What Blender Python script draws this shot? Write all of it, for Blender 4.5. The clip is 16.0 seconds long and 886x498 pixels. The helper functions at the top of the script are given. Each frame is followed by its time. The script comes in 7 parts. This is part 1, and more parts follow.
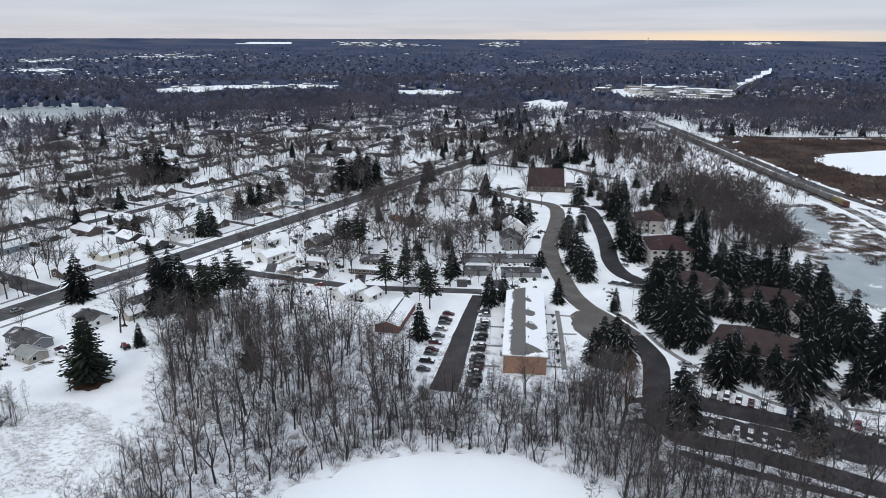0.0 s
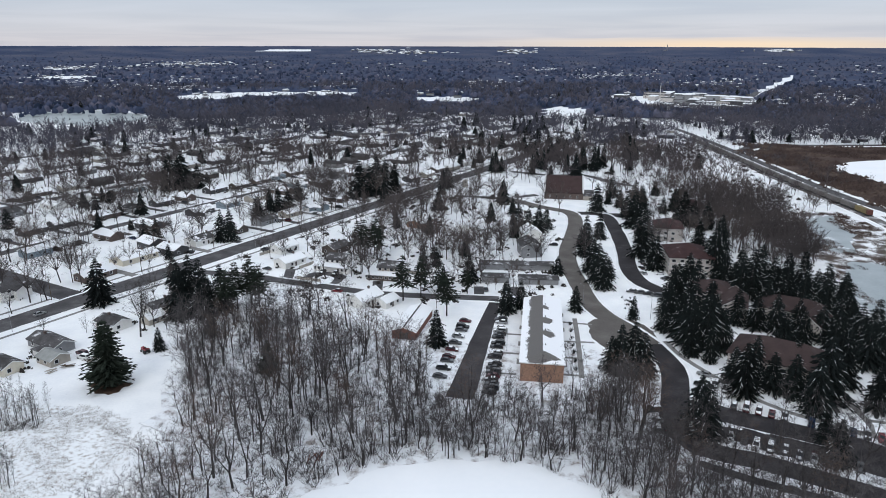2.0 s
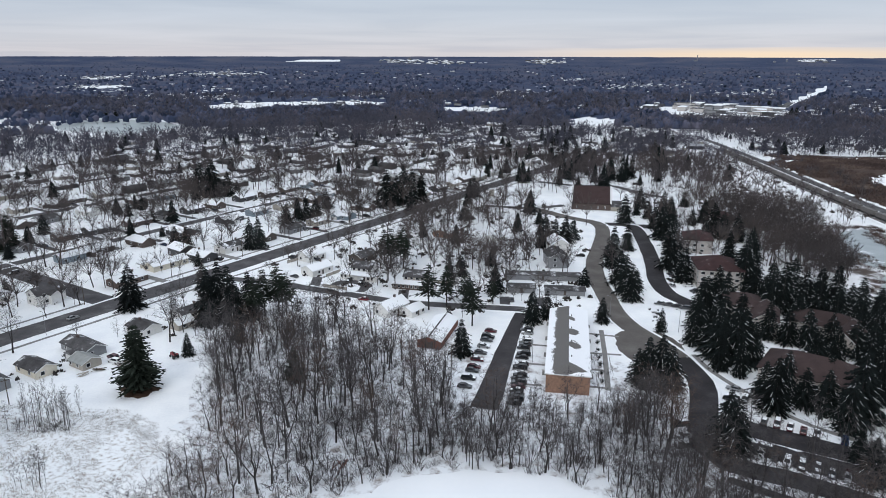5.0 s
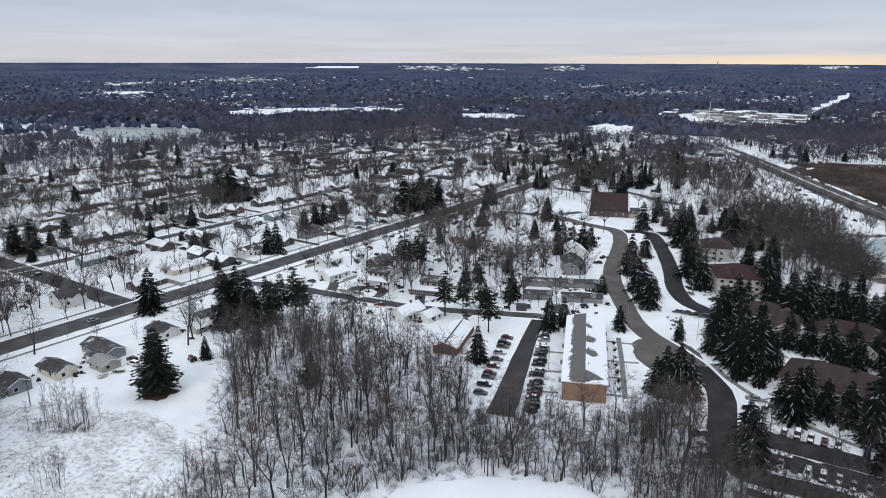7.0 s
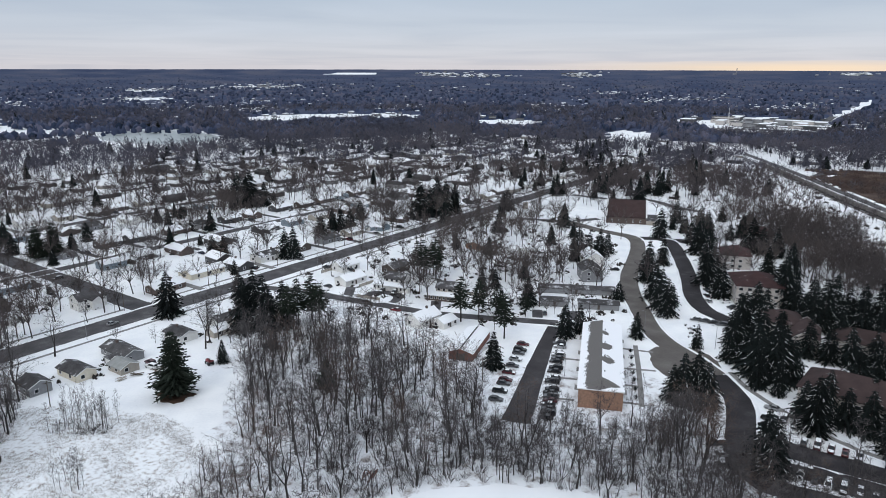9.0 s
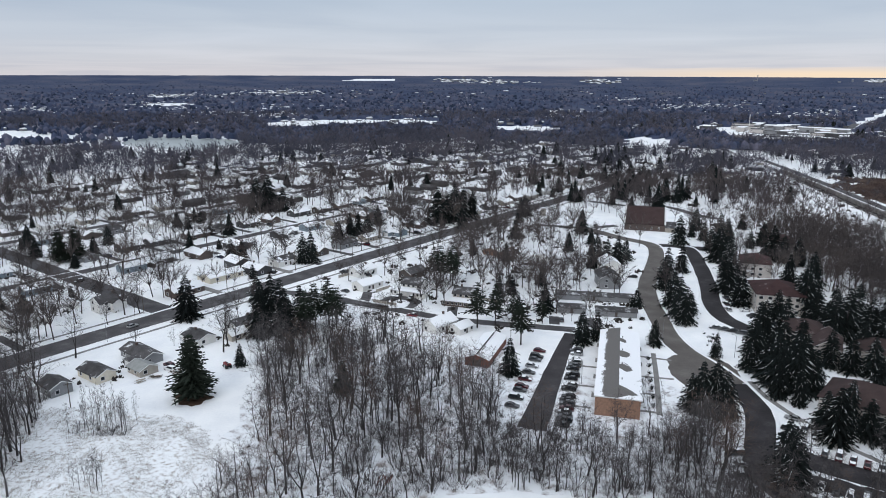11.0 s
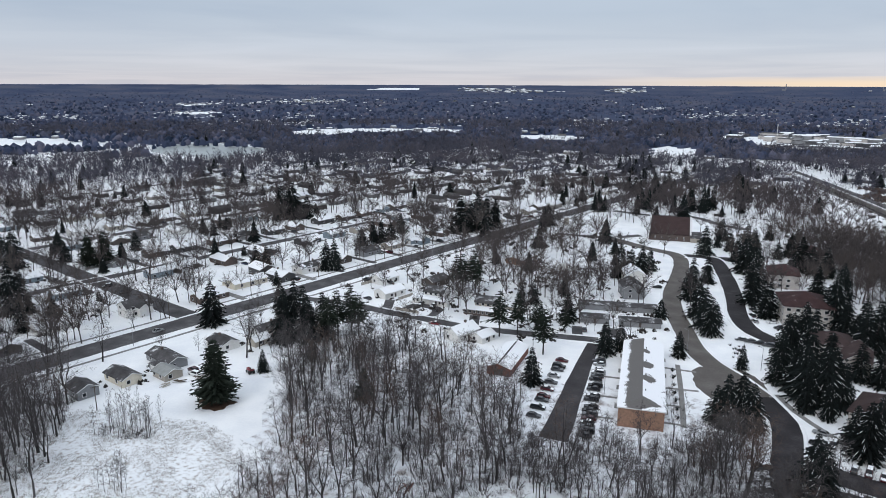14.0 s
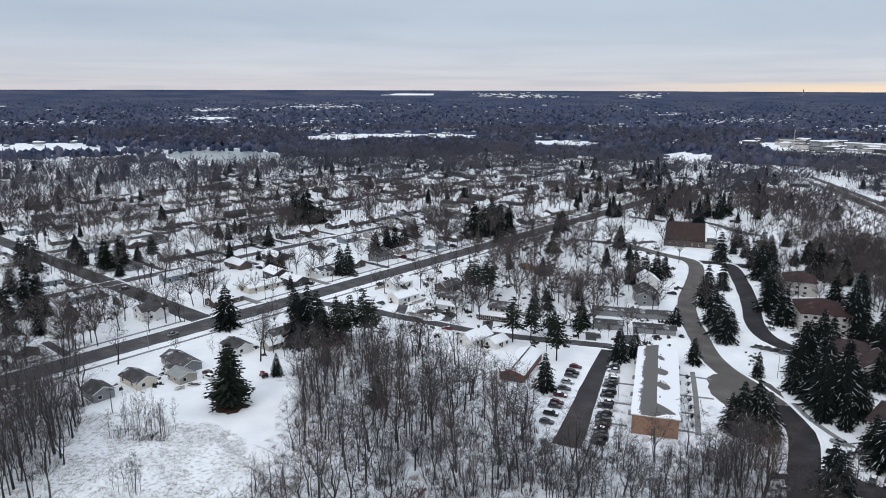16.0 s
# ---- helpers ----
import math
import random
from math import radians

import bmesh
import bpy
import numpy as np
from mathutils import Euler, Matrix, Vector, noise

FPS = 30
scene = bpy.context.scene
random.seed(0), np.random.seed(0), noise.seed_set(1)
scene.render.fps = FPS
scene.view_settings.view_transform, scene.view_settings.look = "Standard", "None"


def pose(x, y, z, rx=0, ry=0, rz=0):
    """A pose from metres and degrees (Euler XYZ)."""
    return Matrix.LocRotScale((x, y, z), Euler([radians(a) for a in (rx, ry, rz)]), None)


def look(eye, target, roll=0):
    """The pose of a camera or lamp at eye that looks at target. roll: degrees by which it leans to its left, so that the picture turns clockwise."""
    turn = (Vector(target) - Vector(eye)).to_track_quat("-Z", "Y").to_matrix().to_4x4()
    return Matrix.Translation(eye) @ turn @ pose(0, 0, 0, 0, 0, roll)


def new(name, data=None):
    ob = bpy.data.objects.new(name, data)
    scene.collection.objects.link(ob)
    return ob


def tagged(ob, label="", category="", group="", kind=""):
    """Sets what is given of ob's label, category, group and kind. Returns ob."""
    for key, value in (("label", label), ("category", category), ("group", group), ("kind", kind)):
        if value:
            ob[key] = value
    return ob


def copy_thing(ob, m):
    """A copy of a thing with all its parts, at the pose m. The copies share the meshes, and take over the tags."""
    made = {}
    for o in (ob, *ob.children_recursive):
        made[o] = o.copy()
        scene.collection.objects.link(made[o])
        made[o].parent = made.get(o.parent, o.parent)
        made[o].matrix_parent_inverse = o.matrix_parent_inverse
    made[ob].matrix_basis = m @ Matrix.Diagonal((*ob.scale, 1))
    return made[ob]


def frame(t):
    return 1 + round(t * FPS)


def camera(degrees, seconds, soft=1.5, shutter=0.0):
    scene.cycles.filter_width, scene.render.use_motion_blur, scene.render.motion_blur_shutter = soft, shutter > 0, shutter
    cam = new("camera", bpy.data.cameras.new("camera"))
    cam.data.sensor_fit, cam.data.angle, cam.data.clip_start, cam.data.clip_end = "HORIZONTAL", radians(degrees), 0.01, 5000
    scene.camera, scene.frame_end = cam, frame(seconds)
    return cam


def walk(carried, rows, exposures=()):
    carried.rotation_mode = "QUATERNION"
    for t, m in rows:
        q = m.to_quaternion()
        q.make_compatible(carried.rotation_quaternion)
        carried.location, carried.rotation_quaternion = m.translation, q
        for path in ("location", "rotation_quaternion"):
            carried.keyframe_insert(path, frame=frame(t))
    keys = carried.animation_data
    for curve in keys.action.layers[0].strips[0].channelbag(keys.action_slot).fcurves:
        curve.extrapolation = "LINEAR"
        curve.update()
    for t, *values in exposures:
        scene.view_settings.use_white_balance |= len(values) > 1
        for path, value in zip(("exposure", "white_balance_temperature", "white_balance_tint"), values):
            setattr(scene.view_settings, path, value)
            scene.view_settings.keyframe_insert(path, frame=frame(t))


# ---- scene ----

cam = camera(65.1, 16.0, soft=0.85)
# seconds, eye, yaw, pitch, roll: the drone hovers 100 m up and pans slowly to its left
ROWS = [
    (0.0, 0.00, 0.00, 100.00, 0.009, -17.080, 0.229),
    (1.0, -0.05, -0.03, 100.07, 0.735, -16.798, 0.156),
    (2.0, -0.08, -0.07, 100.12, 1.484, -16.540, 0.133),
    (3.0, -0.11, -0.11, 100.14, 2.245, -16.275, 0.106),
    (4.0, -0.12, -0.16, 100.15, 3.008, -16.007, 0.104),
    (5.0, -0.13, -0.21, 100.14, 3.721, -15.756, 0.114),
    (6.0, -0.12, -0.25, 100.11, 4.445, -15.503, 0.129),
    (7.0, -0.12, -0.30, 100.08, 5.159, -15.252, 0.151),
    (8.0, -0.10, -0.35, 100.03, 5.853, -15.001, 0.138),
    (9.0, -0.08, -0.40, 99.98, 6.547, -14.752, 0.133),
    (10.0, -0.06, -0.44, 99.93, 7.293, -14.505, 0.158),
    (11.0, -0.03, -0.48, 99.87, 8.002, -14.261, 0.174),
    (12.0, 0.00, -0.51, 99.82, 8.688, -14.021, 0.184),
    (13.0, 0.03, -0.53, 99.77, 9.319, -13.784, 0.212),
    (14.0, 0.06, -0.55, 99.73, 9.944, -13.555, 0.197),
    (15.0, 0.09, -0.56, 99.70, 10.520, -13.339, 0.181),
    (16.0, 0.12, -0.56, 99.68, 11.098, -13.126, 0.181),
]
walk(cam, [(t, pose(x, y, z, 0, 0, yaw) @ pose(0, 0, 0, 90 + pitch) @ pose(0, 0, 0, 0, 0, roll)) for t, x, y, z, yaw, pitch, roll in ROWS])


# ---- sky and light ----
SUN_AZ, SUN_EL = radians(205), radians(36)   # veiled by the cloud deck


def build_world():
    world = bpy.data.worlds.new("overcast_sky")
    scene.world = world
    world.use_nodes = True
    nt = world.node_tree
    nt.nodes.clear()
    N, Lk = nt.nodes.new, nt.links.new

    def math_node(op, a, b=None, c=None):
        n = N("ShaderNodeMath")
        n.operation = op
        for k, v in enumerate((a, b, c)):
            if v is None:
                continue
            if isinstance(v, (int, float)):
                n.inputs[k].default_value = v
            else:
                Lk(v, n.inputs[k])
        return n.outputs[0]

    def ramp(fac, stops):
        n = N("ShaderNodeValToRGB")
        el = n.color_ramp.elements
        while len(el) < len(stops):
            el.new(0.5)
        for e, (pos, col) in zip(el, stops):
            e.position, e.color = pos, (*col, 1)
        Lk(fac, n.inputs[0])
        return n.outputs[0]

    def mix(fac, a, b, kind="MIX"):
        n = N("ShaderNodeMix")
        n.data_type, n.blend_type = "RGBA", kind
        for sock, v in ((n.inputs[0], fac), (n.inputs[6], a), (n.inputs[7], b)):
            if isinstance(v, (int, float)):
                sock.default_value = v
            elif isinstance(v, tuple):
                sock.default_value = (*v, 1)
            else:
                Lk(v, sock)
        return n.outputs[2]

    co = N("ShaderNodeTexCoord").outputs["Generated"]
    sep = N("ShaderNodeSeparateXYZ")
    Lk(co, sep.inputs[0])
    X, Y, Z = sep.outputs
    up = math_node("MAXIMUM", Z, 0.0)
    # cloud deck: the way's foot on a plane high above
    k = math_node("ADD", up, 0.035)
    comb = N("ShaderNodeCombineXYZ")
    Lk(math_node("DIVIDE", X, k), comb.inputs[0])
    Lk(math_node("DIVIDE", Y, k), comb.inputs[1])
    n1 = N("ShaderNodeTexNoise")
    n1.inputs["Scale"].default_value, n1.inputs["Detail"].default_value, n1.inputs["Roughness"].default_value = 0.22, 5, 0.5
    n1.inputs["Distortion"].default_value = 0.5
    Lk(comb.outputs[0], n1.inputs["Vector"])
    cloud = ramp(n1.outputs["Fac"], [(0.34, (0.91, 0.925, 0.95)), (0.50, (1.0, 1.0, 1.0)), (0.66, (1.07, 1.06, 1.055))])
    base = ramp(up, [(0.0, (0.67, 0.655, 0.70)), (0.018, (0.64, 0.66, 0.725)), (0.045, (0.585, 0.64, 0.735)),
                     (0.09, (0.50, 0.58, 0.695)), (0.3, (0.62, 0.69, 0.78)), (1.0, (1.08, 1.18, 1.32))])
    deck = mix(1.0, base, cloud, "MULTIPLY")
    # clear strip low in the south-east, where the sun stands under the cloud's rim
    az = math_node("ARCTAN2", X, Y)
    da = math_node("DIVIDE", math_node("SUBTRACT", az, 0.36), 0.24)
    side = math_node("EXPONENT", math_node("MULTIPLY", math_node("MULTIPLY", da, da), -1.0))
    wob = math_node("MULTIPLY_ADD", n1.outputs["Fac"], 0.010, 0.003)
    low = math_node("SUBTRACT", 1.0, math_node("DIVIDE", up, wob))
    low = math_node("MAXIMUM", low, 0.0)
    low = math_node("POWER", low, 0.6)
    glow = math_node("MULTIPLY", side, low)
    deck = mix(math_node("MINIMUM", glow, 1.0), deck, (1.0, 0.80, 0.60))
    sky = N("ShaderNodeTexSky")
    sky.sky_type, sky.sun_disc = "NISHITA", False
    sky.sun_elevation, sky.sun_rotation = SUN_EL, SUN_AZ
    clear = mix(1.0, sky.outputs[0], (0.09, 0.09, 0.09), "MULTIPLY")
    total = mix(0.92, clear, deck)
    bg = N("ShaderNodeBackground")
    bg.inputs["Strength"].default_value = 1.0
    Lk(total, bg.inputs[0])
    Lk(bg.outputs[0], N("ShaderNodeOutputWorld").inputs[0])


build_world()
sun = new("sun", bpy.data.lights.new("sun", "SUN"))
sun.data.energy, sun.data.angle, sun.data.color = 0.8, radians(30), (1.0, 0.97, 0.92)
sun.matrix_world = look((0, 0, 0), (-math.sin(SUN_AZ) * math.cos(SUN_EL), -math.cos(SUN_AZ) * math.cos(SUN_EL), -math.sin(SUN_EL)))


# ---- materials ----
def material(name, stops, scale=1.0, fine=12.0, rough=0.8, metal=0.0, bump=0.0, shift=0.0, coat=0.0, per=0.0, ior=1.45, gloss=0.5):
    """A surface whose colour runs through stops along a noise of the given scale (1/m) with finer grain on it;
    shift: how far each object's own random number moves it along the stops; per: the same for its brightness."""
    m = bpy.data.materials.new(name)
    m.use_nodes = True
    nt = m.node_tree
    N, Lk = nt.nodes.new, nt.links.new
    b = nt.nodes["Principled BSDF"]
    co = N("ShaderNodeTexCoord").outputs["Object"]

    def noise_node(s, detail):
        n = N("ShaderNodeTexNoise")
        n.inputs["Scale"].default_value, n.inputs["Detail"].default_value = s, detail
        Lk(co, n.inputs["Vector"])
        return n.outputs["Fac"]

    def calc(op, a, bb):
        n = N("ShaderNodeMath")
        n.operation = op
        for sock, v in zip(n.inputs, (a, bb)):
            if isinstance(v, (int, float)):
                sock.default_value = v
            else:
                Lk(v, sock)
        return n.outputs[0]

    big, small = noise_node(scale, 3), noise_node(fine, 2)
    fac = calc("ADD", calc("MULTIPLY", big, 0.75), calc("MULTIPLY", small, 0.25))
    if shift or per:
        rnd = N("ShaderNodeObjectInfo").outputs["Random"]
    if shift:
        fac = calc("ADD", fac, calc("MULTIPLY", calc("SUBTRACT", rnd, 0.5), shift))
    r = N("ShaderNodeValToRGB")
    el = r.color_ramp.elements
    while len(el) < len(stops):
        el.new(0.5)
    for e, (pos, col) in zip(el, stops):
        e.position, e.color = pos, (*col, 1)
    Lk(fac, r.inputs[0])
    out = r.outputs[0]
    if per:
        h = N("ShaderNodeHueSaturation")
        Lk(out, h.inputs["Color"])
        Lk(calc("ADD", calc("MULTIPLY", rnd, per), 1 - per / 2), h.inputs["Value"])
        out = h.outputs[0]
    Lk(out, b.inputs["Base Color"])
    b.inputs["Roughness"].default_value, b.inputs["Metallic"].default_value = rough, metal
    b.inputs["IOR"].default_value = ior
    b.inputs["Specular IOR Level"].default_value = gloss
    b.inputs["Coat Weight"].default_value = coat
    if bump:
        bn = N("ShaderNodeBump")
        bn.inputs["Strength"].default_value, bn.inputs["Distance"].default_value = 0.6, bump
        Lk(fac, bn.inputs["Height"])
        Lk(bn.outputs[0], b.inputs["Normal"])
    return m


def two(a, b, lo=0.35, hi=0.65):
    return [(lo, a), (hi, b)]


def plain(name, c, rough=0.7, var=0.15, scale=0.8, fine=9.0, **kw):
    return material(name, two(tuple(v * (1 - var) for v in c), tuple(v * (1 + var) for v in c)), scale, fine, rough, **kw)


SNOW = material("snow", [(0.27, (0.52, 0.50, 0.47)), (0.33, (0.76, 0.78, 0.81)), (0.6, (0.88, 0.89, 0.90))], 0.09, 1.3, 0.65, bump=0.12, gloss=0.1)
STRAW = plain("dry_grass", (0.17, 0.15, 0.13), 0.9, 0.3, 2.0, gloss=0.1)
SNOW_CLEAN = material("smooth_snow", two((0.84, 0.86, 0.89), (0.88, 0.89, 0.91)), 0.05, 0.6, 0.6, gloss=0.1)
SNOW_ROUGH = material("snow_with_grass", [(0.36, (0.40, 0.37, 0.34)), (0.43, (0.70, 0.70, 0.71)), (0.52, (0.84, 0.86, 0.88))], 0.8, 5.0, 0.75, bump=0.15, gloss=0.1)
WOOD_FLOOR = material("woodland_floor", [(0.34, (0.30, 0.27, 0.26)), (0.42, (0.62, 0.62, 0.64)), (0.52, (0.82, 0.84, 0.87))], 0.3, 1.6, 0.8, bump=0.15, gloss=0.1)
ASPHALT = material("asphalt_wet", [(0.3, (0.052, 0.050, 0.054)), (0.52, (0.082, 0.079, 0.083)), (0.66, (0.13, 0.128, 0.132)), (0.8, (0.26, 0.26, 0.27))], 0.16, 1.8, 0.75, gloss=0.15)
ASPHALT_LOT = material("asphalt_lot", [(0.3, (0.030, 0.028, 0.031)), (0.55, (0.052, 0.048, 0.051)), (0.72, (0.088, 0.083, 0.086))], 0.12, 1.4, 0.7, gloss=0.15)
ASPHALT_DARK = material("asphalt_dark", [(0.3, (0.018, 0.017, 0.018)), (0.55, (0.034, 0.031, 0.034)), (0.72, (0.065, 0.06, 0.063))], 0.14, 1.6, 0.7, gloss=0.15)
ASPHALT_LIGHT = material("asphalt_light", [(0.3, (0.085, 0.076, 0.071)), (0.55, (0.125, 0.114, 0.107)), (0.75, (0.17, 0.16, 0.152))], 0.12, 1.5, 0.8, gloss=0.15)
CONCRETE_PALE = plain("pale_concrete", (0.22, 0.23, 0.26), 0.8, 0.1, 0.05)
CONCRETE = plain("concrete_path", (0.20, 0.195, 0.19), 0.8, 0.2, 0.3)
GRAVEL = material("gravel", [(0.35, (0.10, 0.09, 0.085)), (0.5, (0.17, 0.155, 0.15)), (0.62, (0.6, 0.6, 0.62))], 0.15, 2.0, 0.9, gloss=0.1)
REEDS = material("reed_marsh", [(0.3, (0.038, 0.027, 0.025)), (0.5, (0.070, 0.050, 0.044)), (0.62, (0.105, 0.078, 0.066)), (0.74, (0.16, 0.13, 0.115))], 0.035, 0.6, 0.9, bump=0.3, gloss=0.05)
SEDGE = material("snowy_sedge", [(0.38, (0.085, 0.068, 0.060)), (0.48, (0.16, 0.14, 0.13)), (0.54, (0.70, 0.71, 0.73)), (0.62, (0.85, 0.86, 0.88))], 0.12, 1.2, 0.85, bump=0.2, gloss=0.1)
LITTER = material("needle_litter", [(0.35, (0.055, 0.034, 0.026)), (0.6, (0.10, 0.066, 0.050))], 0.8, 5.0, 0.9, gloss=0.1)
ICE = material("grey_ice", [(0.3, (0.24, 0.28, 0.30)), (0.60, (0.33, 0.37, 0.39)), (0.64, (0.74, 0.77, 0.80)), (0.7, (0.84, 0.86, 0.88))], 0.07, 0.7, 0.3, gloss=0.3)
ICE_PALE = material("pale_ice", two((0.29, 0.325, 0.335), (0.40, 0.435, 0.445)), 0.012, 0.2, 0.4, gloss=0.2)
BARK = plain("bark", (0.046, 0.042, 0.042), 0.9, 0.3, 1.2, per=0.5, gloss=0.1)
TWIG = plain("twigs", (0.085, 0.078, 0.080), 0.9, 0.25, 0.3, per=0.6, gloss=0.1)
TWIG_RED = plain("russet_twigs", (0.110, 0.082, 0.072), 0.9, 0.25, 0.3, per=0.4, gloss=0.1)
# the pale blue-grey is distance haze mixed into the twigs' base colour
TWIG_HAZED = material("hazed_wood_twigs", [(0.38, (0.068, 0.069, 0.091)), (0.5, (0.092, 0.090, 0.112)), (0.62, (0.117, 0.108, 0.125))], 0.012, 0.2, 0.95, gloss=0.05)
TWIG_MID = material("garden_twigs", [(0.3, (0.060, 0.054, 0.056)), (0.5, (0.086, 0.075, 0.075)), (0.7, (0.120, 0.100, 0.093))], 0.03, 0.3, 0.95, gloss=0.05)
TWIG_FAR = material("far_twigs", [(0.3, (0.064, 0.057, 0.062)), (0.5, (0.090, 0.078, 0.081)), (0.7, (0.118, 0.098, 0.095))], 0.02, 0.3, 0.95, gloss=0.05)
NEEDLE = plain("spruce_needles", (0.011, 0.0145, 0.0145), 0.85, 0.35, 0.7, per=0.6, gloss=0.1)
NEEDLE_PINE = plain("pine_needles", (0.020, 0.026, 0.020), 0.85, 0.35, 0.6, per=0.4, gloss=0.1)
# far woods: air haze is painted in as the blue of these stops
HAZED_CANOPY = material("hazed_bare_canopy", [(0.36, (0.031, 0.045, 0.090)), (0.50, (0.053, 0.066, 0.111)), (0.62, (0.081, 0.086, 0.121))], 0.004, 0.08, 0.95, gloss=0.05)


def island_mix(name, stops):
    """Colours that differ from one separate piece of the mesh to the next."""
    m = material(name, stops, 0.3, 2.0, 0.95, gloss=0.05)
    nt = m.node_tree
    ramp = next(n for n in nt.nodes if n.bl_idname == "ShaderNodeValToRGB")
    geo = nt.nodes.new("ShaderNodeNewGeometry")
    nt.links.new(geo.outputs["Random Per Island"], ramp.inputs[0])
    return m


# crown tones differ at random; their blue cast is distance haze put into colour
HAZED_CROWN = island_mix("far_crowns", [(0.0, (0.020, 0.029, 0.050)), (0.15, (0.031, 0.042, 0.073)), (0.5, (0.058, 0.070, 0.116)), (0.85, (0.087, 0.092, 0.135)), (1.0, (0.124, 0.120, 0.156))])
ROOF = material("snowy_shingles", [(0.37, (0.070, 0.068, 0.070)), (0.42, (0.115, 0.112, 0.115)), (0.46, (0.80, 0.82, 0.85)), (0.56, (0.87, 0.88, 0.90))], 0.22, 1.4, 0.8, shift=0.30, gloss=0.1)
ROOF_DARK = material("bare_shingles", [(0.30, (0.050, 0.048, 0.050)), (0.56, (0.085, 0.082, 0.085)), (0.68, (0.55, 0.56, 0.58))], 0.3, 1.8, 0.85, per=0.4, gloss=0.1)
ROOF_MAROON = material("maroon_shingles", [(0.30, (0.040, 0.025, 0.026)), (0.62, (0.062, 0.036, 0.036)), (0.76, (0.30, 0.28, 0.29))], 0.3, 2.5, 0.85, gloss=0.1, per=0.5)
ROOF_BROWN = material("brown_shingles", [(0.30, (0.040, 0.026, 0.026)), (0.62, (0.058, 0.038, 0.037))], 0.2, 2.0, 0.85, gloss=0.1)
ROOF_PALE = plain("pale_shingles", (0.27, 0.28, 0.275), 0.85, 0.15, 0.5, gloss=0.1)
ROOF_UMBER = material("umber_shingles", [(0.30, (0.038, 0.028, 0.028)), (0.62, (0.058, 0.041, 0.040)), (0.78, (0.25, 0.24, 0.25))], 0.25, 2.2, 0.85, gloss=0.1, per=0.4)
SIDING = {
    "stone": plain("pale_stone_siding", (0.46, 0.43, 0.41), 0.75, 0.1),
    "white": plain("white_siding", (0.72, 0.71, 0.69), 0.7, 0.08),
    "cream": plain("cream_siding", (0.64, 0.59, 0.49), 0.7, 0.08),
    "grey": plain("grey_siding", (0.22, 0.225, 0.235), 0.7, 0.1),
    "tan": plain("tan_siding", (0.36, 0.33, 0.29), 0.7, 0.1),
    "blue": plain("blue_grey_siding", (0.20, 0.25, 0.29), 0.7, 0.1),
    "dark": plain("dark_siding", (0.055, 0.055, 0.060), 0.7, 0.1),
    "brown": plain("brown_siding", (0.080, 0.066, 0.060), 0.8, 0.15),
    "brick": plain("brick_wall", (0.29, 0.172, 0.122), 0.85, 0.2, 1.5),
    "umber": plain("umber_brick_wall", (0.105, 0.080, 0.072), 0.85, 0.2, 1.5),
}
TRIM = plain("white_trim", (0.7, 0.7, 0.7), 0.6, 0.05)
GLASS = plain("window_glass", (0.020, 0.023, 0.028), 0.25, 0.1, gloss=0.25)
METAL = plain("grey_metal", (0.25, 0.25, 0.26), 0.45, 0.1, metal=0.7)
POLE = plain("pole_wood", (0.09, 0.07, 0.055), 0.9, 0.2)
TYRE = plain("tyre_rubber", (0.015, 0.015, 0.016), 0.8, 0.1)
RIM = plain("wheel_rim", (0.35, 0.35, 0.36), 0.35, 0.1, metal=0.8)
PAINT = {
    "black": plain("black_paint", (0.014, 0.014, 0.016), 0.25, 0.1, coat=0.5),
    "grey": plain("grey_paint", (0.07, 0.072, 0.078), 0.25, 0.1, coat=0.5),
    "silver": plain("silver_paint", (0.34, 0.35, 0.36), 0.3, 0.05, metal=0.4, coat=0.5),
    "white": plain("white_paint", (0.72, 0.73, 0.74), 0.3, 0.05, coat=0.5),
    "red": plain("red_paint", (0.20, 0.018, 0.025), 0.25, 0.1, coat=0.5),
    "maroon": plain("maroon_paint", (0.075, 0.014, 0.020), 0.25, 0.1, coat=0.5),
    "blue": plain("blue_paint", (0.020, 0.035, 0.075), 0.25, 0.1, coat=0.5),
}


